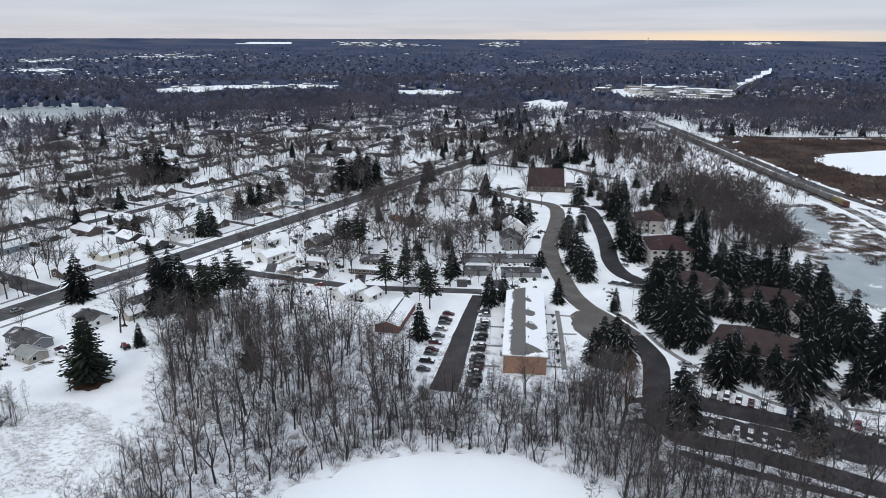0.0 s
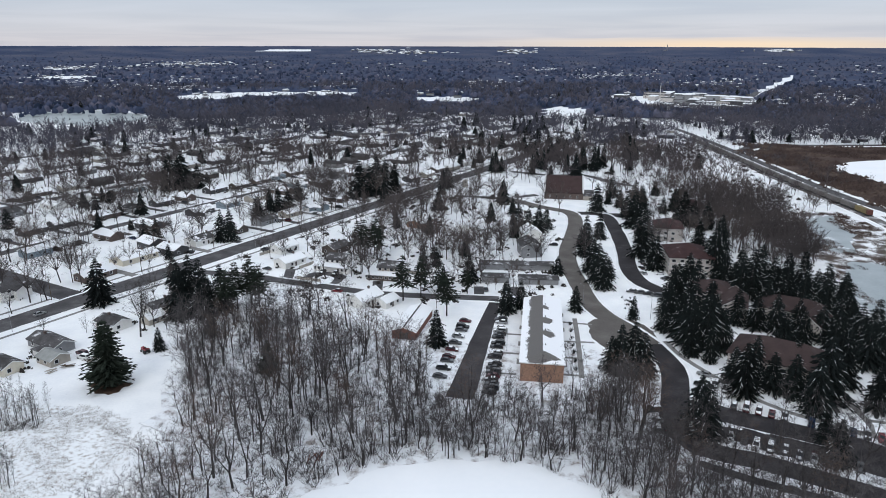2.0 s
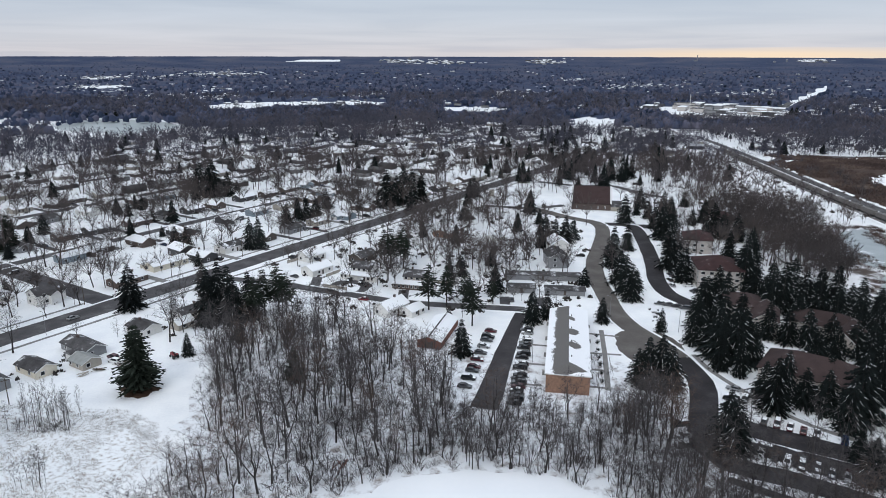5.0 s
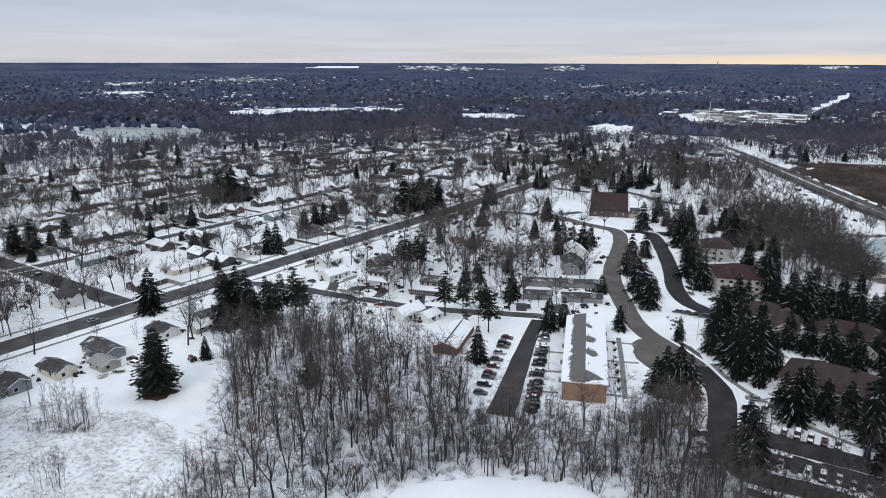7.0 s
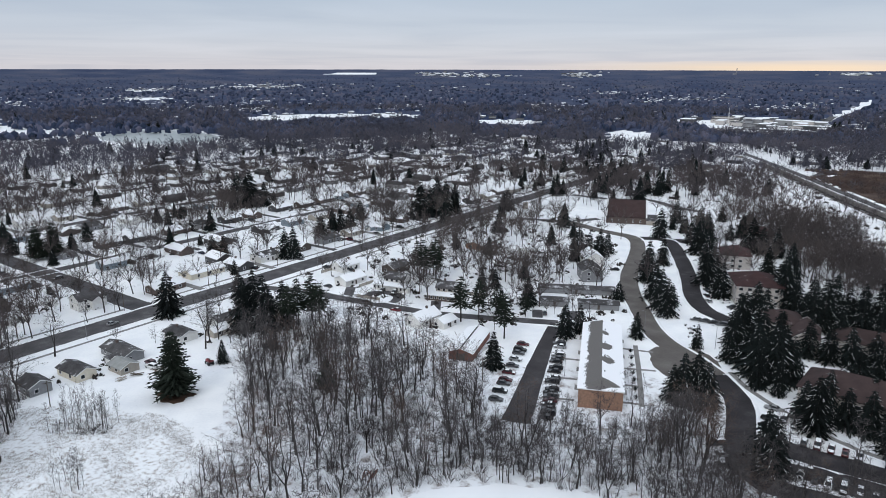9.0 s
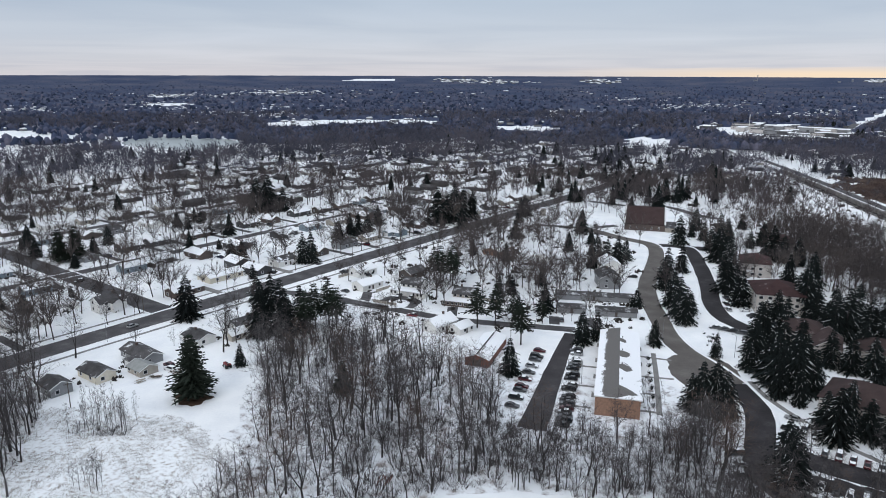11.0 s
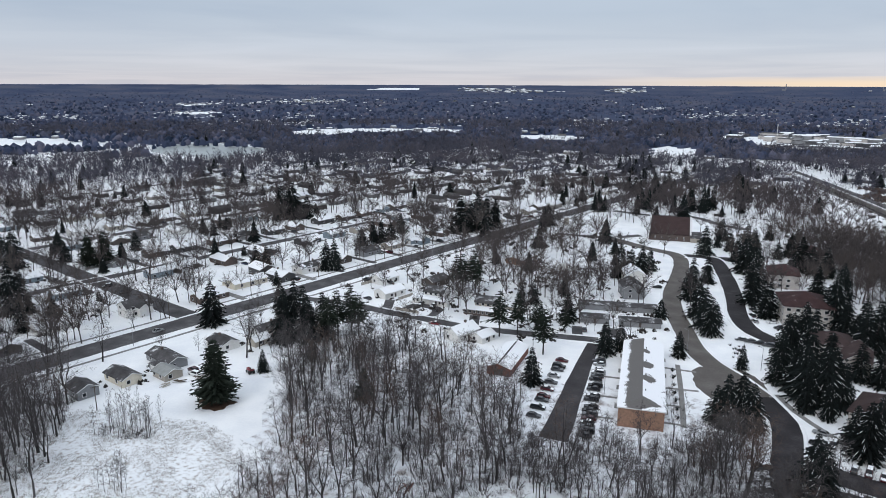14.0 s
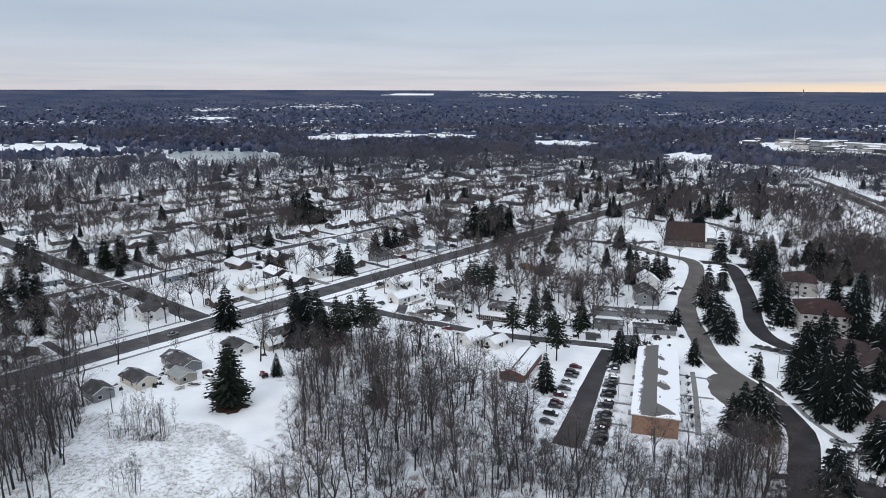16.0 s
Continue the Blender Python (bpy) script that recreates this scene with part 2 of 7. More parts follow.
# ---- mesh helpers ----
class Builder:
    """Gathers vertices and faces of one mesh."""

    def __init__(self):
        self.v, self.f = [], []

    def add(self, verts, faces):
        k = len(self.v)
        self.v.extend(verts)
        self.f.extend([tuple(k + i for i in q) for q in faces])
        return self

    def box(self, x0, x1, y0, y1, z0, z1, taper=0.0):
        t = taper
        return self.add([(x0, y0, z0), (x1, y0, z0), (x1, y1, z0), (x0, y1, z0),
                         (x0 + t, y0 + t, z1), (x1 - t, y0 + t, z1), (x1 - t, y1 - t, z1), (x0 + t, y1 - t, z1)],
                        [(3, 2, 1, 0), (4, 5, 6, 7), (0, 1, 5, 4), (1, 2, 6, 5), (2, 3, 7, 6), (3, 0, 4, 7)])

    def tube(self, a, b, r0, r1, n=3, cap=False):
        a, b = Vector(a), Vector(b)
        d = (b - a).normalized()
        s = d.orthogonal().normalized()
        q = d.cross(s)
        ring = [(math.cos(2 * math.pi * i / n), math.sin(2 * math.pi * i / n)) for i in range(n)]
        pts = [tuple(a + (s * c + q * e) * r0) for c, e in ring]
        if r1 <= 0:
            self.add(pts + [tuple(b)], [(i, (i + 1) % n, n) for i in range(n)])
        else:
            pts += [tuple(b + (s * c + q * e) * r1) for c, e in ring]
            fs = [(i, (i + 1) % n, n + (i + 1) % n, n + i) for i in range(n)]
            if cap:
                fs += [tuple(range(n, 2 * n)), tuple(reversed(range(n)))]
            self.add(pts, fs)
        return self

    def prism(self, outline, y0, y1):
        """An outline in x and z, drawn out along y."""
        n = len(outline)
        return self.add([(x, y0, z) for x, z in outline] + [(x, y1, z) for x, z in outline],
                        [tuple(range(n)), tuple(reversed(range(n, 2 * n)))] +
                        [((i + 1) % n, i, n + i, n + (i + 1) % n) for i in range(n)])

    def mesh(self, name):
        me = bpy.data.meshes.new(name)
        me.from_pydata(self.v, [], self.f)
        me.update()
        return me


def part(name, b, mat, parent=None, label=""):
    me = b if isinstance(b, bpy.types.Mesh) else b.mesh(name)
    if mat is not None and not me.materials:
        me.materials.append(mat)
    ob = new(name, me)
    if parent is not None:
        ob.parent = parent
    return tagged(ob, label)


def thing(name, label, category, group="", kind=""):
    return tagged(new(name), label, category, group, kind)


def setting(name, b, mat, label, category=""):
    return tagged(part(name, b, mat), label, category, kind="structure")


# ---- the lie of the land ----
EDGE, RIM_R = 1500.0, 4850.0
INV0, INV1 = 1 / 1500.0, 6.6e-5


def ground_z(r):
    if r <= EDGE:
        return 0.0
    inv = INV0 + (INV1 - INV0) * (r - EDGE) / (RIM_R - EDGE)
    return 100.0 * (1 - r * inv)


def laid(x, y, z=0.0):
    """Far ground is drawn nearer: the place on the sheet of a true place."""
    d = math.hypot(x, y)
    if d <= EDGE:
        return (x, y, z)
    r = EDGE + (1 / d - INV0) / (INV1 - INV0) * (RIM_R - EDGE)
    return (x / d * r, y / d * r, ground_z(r) + z)


def ground_sheet():
    radii = [0, 40, 80, 120, 170, 230, 300, 400, 520, 680, 880, 1100, 1300, 1500] + [1500 + 134 * i for i in range(1, 26)]
    n = 144
    verts, faces = [(0, 0, 0)], []
    for r in radii[1:]:
        for i in range(n):
            a = 2 * math.pi * i / n
            verts.append((r * math.sin(a), r * math.cos(a), ground_z(r)))
    faces += [(0, 1 + (i + 1) % n, 1 + i) for i in range(n)]
    for k in range(len(radii) - 2):
        o = 1 + k * n
        faces += [(o + i, o + (i + 1) % n, o + n + (i + 1) % n, o + n + i) for i in range(n)]
    return Builder().add(verts, faces)


setting("ground", ground_sheet(), SNOW, "snow-covered flat ground reaching the horizon", "ground")


def blob(cx, cy, rx, ry, turn, z, seed, n=56, rough=0.12, square=2.0):
    """A flat patch with an uneven rim, and a low edge."""
    c, s = math.cos(radians(turn)), math.sin(radians(turn))
    pts = []
    for i in range(n):
        a = 2 * math.pi * i / n
        k = 1 + rough * 2 * noise.noise((math.cos(a) * 1.7 + seed * 7.1, math.sin(a) * 1.7, seed)) + rough * noise.noise((math.cos(a) * 6, math.sin(a) * 6, seed + 3))
        k *= (abs(math.cos(a)) ** square + abs(math.sin(a)) ** square) ** (-1 / square)
        x, y = rx * k * math.cos(a), ry * k * math.sin(a)
        pts.append((cx + c * x - s * y, cy + s * x + c * y))
    b = Builder()
    b.add([(cx, cy, z)] + [(x, y, z) for x, y in pts] + [(x, y, z - 0.06) for x, y in pts],
          [(0, 1 + i, 1 + (i + 1) % n) for i in range(n)] + [(1 + (i + 1) % n, 1 + i, 1 + n + i, 1 + n + (i + 1) % n) for i in range(n)])
    return b


def smooth_line(points, step=6.0):
    """Catmull-Rom through a few points."""
    P = [Vector((x, y, 0)) for x, y in points]
    P = [P[0] * 2 - P[1]] + P + [P[-1] * 2 - P[-2]]
    out = []
    for i in range(1, len(P) - 2):
        a, b, c, d = P[i - 1:i + 3]
        n = max(1, int((c - b).length / step))
        for k in range(n):
            t = k / n
            out.append(0.5 * (2 * b + (c - a) * t + (2 * a - 5 * b + 4 * c - d) * t * t + (3 * b - a - 3 * c + d) * t ** 3))
    out.append(P[-2])
    return out


def ribbon(points, width, z=0.05, step=6.0, thick=0.05, wobble=0.0, side=0.0):
    """A road or path along a line; width may be two numbers, for start and end; side: shift to the line's left."""
    line = smooth_line(points, step)
    n = len(line)
    b = Builder()
    for i, p in enumerate(line):
        d = (line[min(i + 1, n - 1)] - line[max(i - 1, 0)]).normalized()
        q = Vector((-d.y, d.x, 0))
        w = width if not isinstance(width, tuple) else width[0] + (width[1] - width[0]) * i / (n - 1)
        wl = w / 2 + wobble * noise.noise((p.x * 0.15, p.y * 0.15, 1.0))
        wr = w / 2 + wobble * noise.noise((p.x * 0.15, p.y * 0.15, 9.0))
        o = p + q * side
        for s, zz in ((wl, z - thick), (wl, z), (-wr, z), (-wr, z - thick)):
            e = o + q * s
            b.v.append((e.x, e.y, zz))
    for i in range(n - 1):
        for k in range(3):
            b.f.append((4 * i + k, 4 * i + 4 + k, 4 * i + 5 + k, 4 * i + 1 + k))
    return b


def berm(points, offset, z=0.0, height=0.28, half=0.7, step=5.0):
    """A ploughed ridge of snow along a line."""
    line = smooth_line(points, step)
    n = len(line)
    b = Builder()
    for i, p in enumerate(line):
        d = (line[min(i + 1, n - 1)] - line[max(i - 1, 0)]).normalized()
        q = Vector((-d.y, d.x, 0))
        k = 1 + 0.7 * noise.noise((p.x * 0.2, p.y * 0.2, 4.0))
        for s, zz in ((-half, -0.02), (-half * 0.4, height * k), (half * 0.4, height * k * 0.9), (half, -0.02)):
            e = p + q * (offset + s + 0.3 * (k - 1))
            b.v.append((e.x, e.y, z + zz))
    for i in range(n - 1):
        for k in range(3):
            b.f.append((4 * i + 1 + k, 4 * i + 5 + k, 4 * i + 4 + k, 4 * i + k))
    return b


# street grid: a runs along the main road, b across it to the north-west
UX, UY = 0.486, 0.874
HEAD = math.degrees(math.atan2(UY, UX))


def ab(a, b):
    return (a * UX - b * UY, a * UY + b * UX)


STREETS_B = [356, 451, 546, 641]
CROSS_A = [153, 700]
BLOCKS_A = [153, 880]
roads = []      # (line, half width), to keep trees and houses off


def road(name, points, width, mat, label, z=0.05, banks=True, category="road", bank_gap=0.9, wobble=0.3):
    setting(name, ribbon(points, width, z, wobble=wobble), mat, label, category)
    w = width if not isinstance(width, tuple) else max(width)
    roads.append(([(p.x, p.y) for p in smooth_line(points, 8.0)], w / 2))
    if banks:
        for s in (-1, 1):
            tagged(part("snow_bank", berm(points, s * (w / 2 + bank_gap)), SNOW), "low ploughed snow bank beside the road", "snow bank", kind="structure")


road("main_road", [ab(-120, 260), ab(100, 260), ab(350, 260), ab(570, 260), ab(760, 262)], 12.5, ASPHALT, "wet grey asphalt main road with cleared lanes")
for s in (-1, 1):
    setting("pavement", ribbon([ab(-120, 260 + s * 11.5), ab(160, 260 + s * 11.5), ab(560, 260 + s * 11.5)], 1.5, 0.05, wobble=0.2), CONCRETE, "narrow concrete pavement along the main road", "pavement")
for i, b in enumerate(STREETS_B):
    road("street", [ab(-40 if i == 0 else 60, b), ab(400, b + (4 if i % 2 else -3)), ab(880, b)], 7.5, ASPHALT, "partly cleared grey residential street", banks=i == 0, z=0.05)
for i, a in enumerate(CROSS_A):
    road("cross_street", [ab(a, 266), ab(a, 450), ab(a, 660)], 10.0 if i == 0 else 7.0, ASPHALT, "grey side street crossing the residential blocks", banks=i == 0, z=0.058)
DRIVE = [(30, 459), (52, 432), (66, 420), (68, 402), (62, 370), (54, 337), (51, 309), (51.5, 285), (52, 265), (55.5, 249), (61.5, 236), (66, 223), (68.5, 206), (66, 193), (62, 180), (58.5, 167), (62.5, 158.5), (75, 153.3), (87, 146.3), (100, 138), (112, 130)]
road("apartment_drive", DRIVE[:12], 8.4, ASPHALT_LIGHT, "winding pale asphalt drive of the apartment park", banks=False)
for ln, off in ((DRIVE[:9], -4.8), (DRIVE[:12], 4.8)):
    tagged(part("snow_bank", berm(ln, off), SNOW), "low ploughed snow bank beside the drive", "snow bank", kind="structure")
road("lower_drive", DRIVE[11:], (8.5, 7.0), ASPHALT_DARK, "dark wet asphalt drive towards the lower parking", bank_gap=0.5, z=0.055)
road("upper_drive", [(72, 417), (87, 411), (86, 370), (82, 332), (79, 315), (77.8, 300), (79.5, 287), (85, 277), (93, 270)], 8.0, ASPHALT_DARK, "dark asphalt drive between spruces", z=0.06)
road("lane", [(-118, 296), (-97, 293), (-77, 285), (-59, 279), (-39, 272), (-20, 269), (16, 266)], 6.5, ASPHALT, "residential lane with patches of packed snow", bank_gap=0.4)
road("parking_aisle", [(15.5, 266), (13.0, 255), (10.0, 240), (6.8, 222), (3.6, 203), (1.4, 190), (-0.2, 183)], (5.0, 8.4), ASPHALT_LOT, "wet dark asphalt aisle of the parking lot", banks=False, z=0.062)
road("church_drive", [(-4, 465), (12, 462), (29, 459), (42, 464), (52, 470)], 6.0, ASPHALT, "drive towards the church", banks=False, z=0.056)
road("back_drive", [(40, 560), (70, 545), (97, 545), (113, 517), (127, 503)], 6.5, ASPHALT, "drive behind the church", banks=False, z=0.056)

setting("turning_bay", blob(58.5, 231, 11.0, 15.5, 8, 0.046, 21, rough=0.07, square=2.6), ASPHALT_LIGHT, "paved widening of the drive before the block", "road")
setting("needle_litter", blob(-106, 187, 5.0, 4.2, 0, 0.05, 33, rough=0.3), LITTER, "brown needle litter under the pine", "litter")
setting("court_parking", blob(93, 412, 10, 5, 5, 0.045, 22), ASPHALT_DARK, "small dark parking court", "parking")
setting("clearing", blob(0, 128, 37, 23, 0, 0.05, 1), SNOW_CLEAN, "smooth untouched snow in the woodland clearing", "snow field")
setting("meadow", blob(-120, 152, 37, 25, -12, 0.045, 2, rough=0.12), SNOW_ROUGH, "snowy meadow with dry grass poking through", "meadow")
setting("woodland_ground", blob(-18, 178, 74, 52, 0, 0.03, 3, rough=0.15), WOOD_FLOOR, "woodland floor of snow, leaf litter and brush", "ground")
setting("east_woodland_ground", blob(70, 140, 50, 22, -20, 0.036, 4, rough=0.15), WOOD_FLOOR, "woodland floor of snow and brush", "ground")
setting("marsh", blob(418, 572, 150, 158, 0, 0.03, 5, rough=0.05, square=5.0), REEDS, "brown reed marsh beside the railway", "marsh")
setting("snow_lake", blob(405, 560, 95, 82, 10, 0.06, 6, rough=0.06), SNOW_CLEAN, "snow-covered frozen lake in the marsh", "lake")
setting("pond_rim", blob(212, 325, 46, 100, 2, 0.035, 17, rough=0.15), SEDGE, "snowy sedge around the frozen ponds", "marsh")
setting("pond", blob(201, 373, 13, 42, -22, 0.06, 7, rough=0.2), ICE, "grey frozen pond", "pond")
setting("pond.001", blob(183, 283, 17, 40, -30, 0.06, 8, rough=0.2), ICE, "grey frozen pond rimmed with snow", "pond")
setting("lake", blob(-528, 962, 120, 72, -40, 0.06, 9, rough=0.08), ICE_PALE, "pale blue-grey frozen lake", "lake")


# ---- trees ----
def wood_tree(seed, h, width, leaders=3, boughs=11, sprays=5, twigs=4, thin=0.033):
    """Trunk and crown of a bare woodland tree that forks low into a few rising leaders."""
    rng = random.Random(seed)
    trunk, crown = Builder(), Builder()
    rad = h * 0.0135

    def any_way(up=0.15):
        return Vector((rng.gauss(0, 1), rng.gauss(0, 1), rng.gauss(up, 0.7))).normalized()

    def sliver(a, b, w):
        q = (b - a).cross(any_way()).normalized() * w
        crown.add([tuple(a - q), tuple(a + q), tuple(b)], [(0, 1, 2)])

    def spray(p, d, length):
        e = p + d * length
        sliver(p, e, thin * 1.1)
        for _ in range(twigs):
            u = rng.uniform(0.15, 1.0)
            sliver(p.lerp(e, u), p.lerp(e, u) + (d * 0.6 + any_way() * 0.9).normalized() * length * rng.uniform(0.4, 0.75), thin)

    fork = Vector((rng.gauss(0, 0.012) * h, rng.gauss(0, 0.012) * h, h * rng.uniform(0.14, 0.36)))
    trunk.tube((0, 0, -0.4), fork, rad * 1.15, rad * 0.85, 6)
    turn = rng.uniform(0, 6.28)
    for k in range(leaders):
        turn += 6.283 / leaders + rng.gauss(0, 0.4)
        lean = rng.uniform(0.2, 1.0) * width * 0.36 * h if k else rng.uniform(0.0, 0.10) * h
        tip = Vector((fork.x + math.cos(turn) * lean, fork.y + math.sin(turn) * lean, h * (rng.uniform(0.78, 0.96) if k else 0.98)))
        bow = fork.lerp(tip, 0.45) + Vector((math.cos(turn), math.sin(turn), 0)) * h * rng.uniform(0.02, 0.09)
        pts = []
        for i in range(7):
            t = i / 6
            pts.append(fork * (1 - t) ** 2 + bow * 2 * t * (1 - t) + tip * t * t + Vector((rng.gauss(0, 1), rng.gauss(0, 1), 0)) * h * 0.008 * (0 < i < 6))
        r0 = rad * (0.72 if k == 0 else rng.uniform(0.42, 0.62))
        for i in range(6):
            trunk.tube(pts[i], pts[i + 1], r0 * (1 - 0.15 * i), max(0.02, r0 * (1 - 0.15 * (i + 1))), 4)
        side = rng.uniform(0, 6.28)
        for i in range(boughs):
            u = 0.10 + 0.90 * (i + rng.random()) / boughs
            f = min(u, 0.999) * 6
            p = pts[int(f)].lerp(pts[int(f) + 1], f - int(f))
            way = (pts[int(f) + 1] - pts[int(f)]).normalized()
            side += 2.4 + rng.gauss(0, 0.5)
            out = (Vector((math.cos(side), math.sin(side), 0)) * rng.uniform(0.7, 1.2) + way * rng.uniform(0.35, 0.9)).normalized()
            length = h * width * (0.36 - 0.20 * u) * rng.uniform(0.65, 1.25)
            m = p + out * length * 0.5 + Vector((0, 0, 0.04 * length))
            e = m + (out + Vector((0, 0, rng.gauss(0.18, 0.3)))).normalized() * length * 0.5
            rb = max(0.035, r0 * (0.40 - 0.25 * u))
            crown.tube(p, m, rb, rb * 0.7, 3)
            crown.tube(m, e, rb * 0.7, 0.0, 3)
            for _ in range(sprays):
                v = rng.uniform(0.2, 1.0)
                q = p.lerp(m, v * 2) if v < 0.5 else m.lerp(e, v * 2 - 1)
                spray(q, (out * 0.7 + any_way(0.25) * 0.9).normalized(), h * rng.uniform(0.06, 0.12))
        for _ in range(4):
            spray(tip.lerp(pts[-2], rng.random()), any_way(0.6), h * 0.07)
    return trunk, crown


def round_tree(seed, h, width, limbs, twigs, thin, sides=3):
    """A bare tree with a broad crown of fine twigs; width: of the crown, as a share of its height."""
    rng = random.Random(seed)
    b = Builder()
    rad, cz, rx, rz = h * 0.013, h * rng.uniform(0.58, 0.64), h * width / 2, h * 0.38
    fork = Vector((rng.gauss(0, 0.02) * h, rng.gauss(0, 0.02) * h, h * rng.uniform(0.24, 0.36)))
    b.tube((0, 0, -0.4), fork, max(rad, thin), max(rad * 0.75, thin), max(3, sides))
    turn = rng.uniform(0, 6.28)
    for i in range(limbs):
        turn += 2.4 + rng.gauss(0, 0.3)
        up = -0.25 + 1.25 * (i + rng.random()) / limbs
        q = math.sqrt(max(0.05, 1 - min(1, up) ** 2)) * rng.uniform(0.75, 1.0)
        tip = Vector((fork.x * 1.5 + math.cos(turn) * q * rx, fork.y * 1.5 + math.sin(turn) * q * rx, cz + min(1, up) * rz * 0.92))
        knee = fork.lerp(tip, 0.45) + Vector((rng.gauss(0, 0.03) * h, rng.gauss(0, 0.03) * h, 0.05 * h))
        if sides > 1:
            b.tube(fork, knee, max(rad * 0.5, thin), max(rad * 0.3, thin * 0.9), sides)
            b.tube(knee, tip, max(rad * 0.3, thin * 0.9), 0.0, sides)
        else:
            w = Vector((math.sin(turn), -math.cos(turn), 0)) * thin
            b.add([tuple(fork - w), tuple(fork + w), tuple(tip)], [(0, 1, 2)])
        for _ in range(twigs):
            u = rng.uniform(0.05, 1.0) ** 0.7
            p = (fork.lerp(knee, 0.5 + u) if u < 0.5 else knee.lerp(tip, (u - 0.5) * 2)) if u > 0.25 else fork.lerp(knee, 0.4 + u * 2)
            out = Vector((p.x / rx, p.y / rx, (p.z - cz) / rz + 0.6))
            d = (out * 0.8 + Vector((rng.gauss(0, 1), rng.gauss(0, 1), rng.gauss(0.15, 0.7))) * 0.62).normalized()
            e = p + d * h * rng.uniform(0.08, 0.20)
            w = d.cross(Vector((rng.gauss(0, 1), rng.gauss(0, 1), rng.gauss(0, 1)))).normalized() * thin
            b.add([tuple(p - w), tuple(p + w), tuple(e)], [(0, 1, 2)])
    return b


def join_copies(name, meshes, places, mat, label, category):
    """One mesh of many copies; places: (x, y, z, turn, scale, index, squeeze)."""
    V, F, base = [], [], 0
    arrays = []
    for b in meshes:
        v = np.array(b.v, dtype=np.float32)
        tri = []
        for q in b.f:
            tri += [(q[0], q[i], q[i + 1]) for i in range(1, len(q) - 1)]
        arrays.append((v, np.array(tri, dtype=np.int32)))
    for x, y, z, turn, sc, k, sq in places:
        v, f = arrays[k]
        c, s = math.cos(turn), math.sin(turn)
        w = np.empty_like(v)
        w[:, 0] = (v[:, 0] * c - v[:, 1] * s) * sc * sq + x
        w[:, 1] = (v[:, 0] * s + v[:, 1] * c) * sc * sq + y
        w[:, 2] = v[:, 2] * sc + z
        V.append(w)
        F.append(f + base)
        base += len(v)
    V, F = np.concatenate(V), np.concatenate(F)
    me = bpy.data.meshes.new(name)
    me.vertices.add(len(V))
    me.vertices.foreach_set("co", V.ravel())
    me.loops.add(F.size)
    me.loops.foreach_set("vertex_index", F.ravel())
    me.polygons.add(len(F))
    me.polygons.foreach_set("loop_start", np.arange(0, F.size, 3, dtype=np.int32))
    me.update(calc_edges=True)
    me.materials.append(mat)
    return tagged(new(name, me), label, category, kind="stuff")


def merged(t, c):
    return Builder().add(t.v, t.f).add(c.v, c.f)


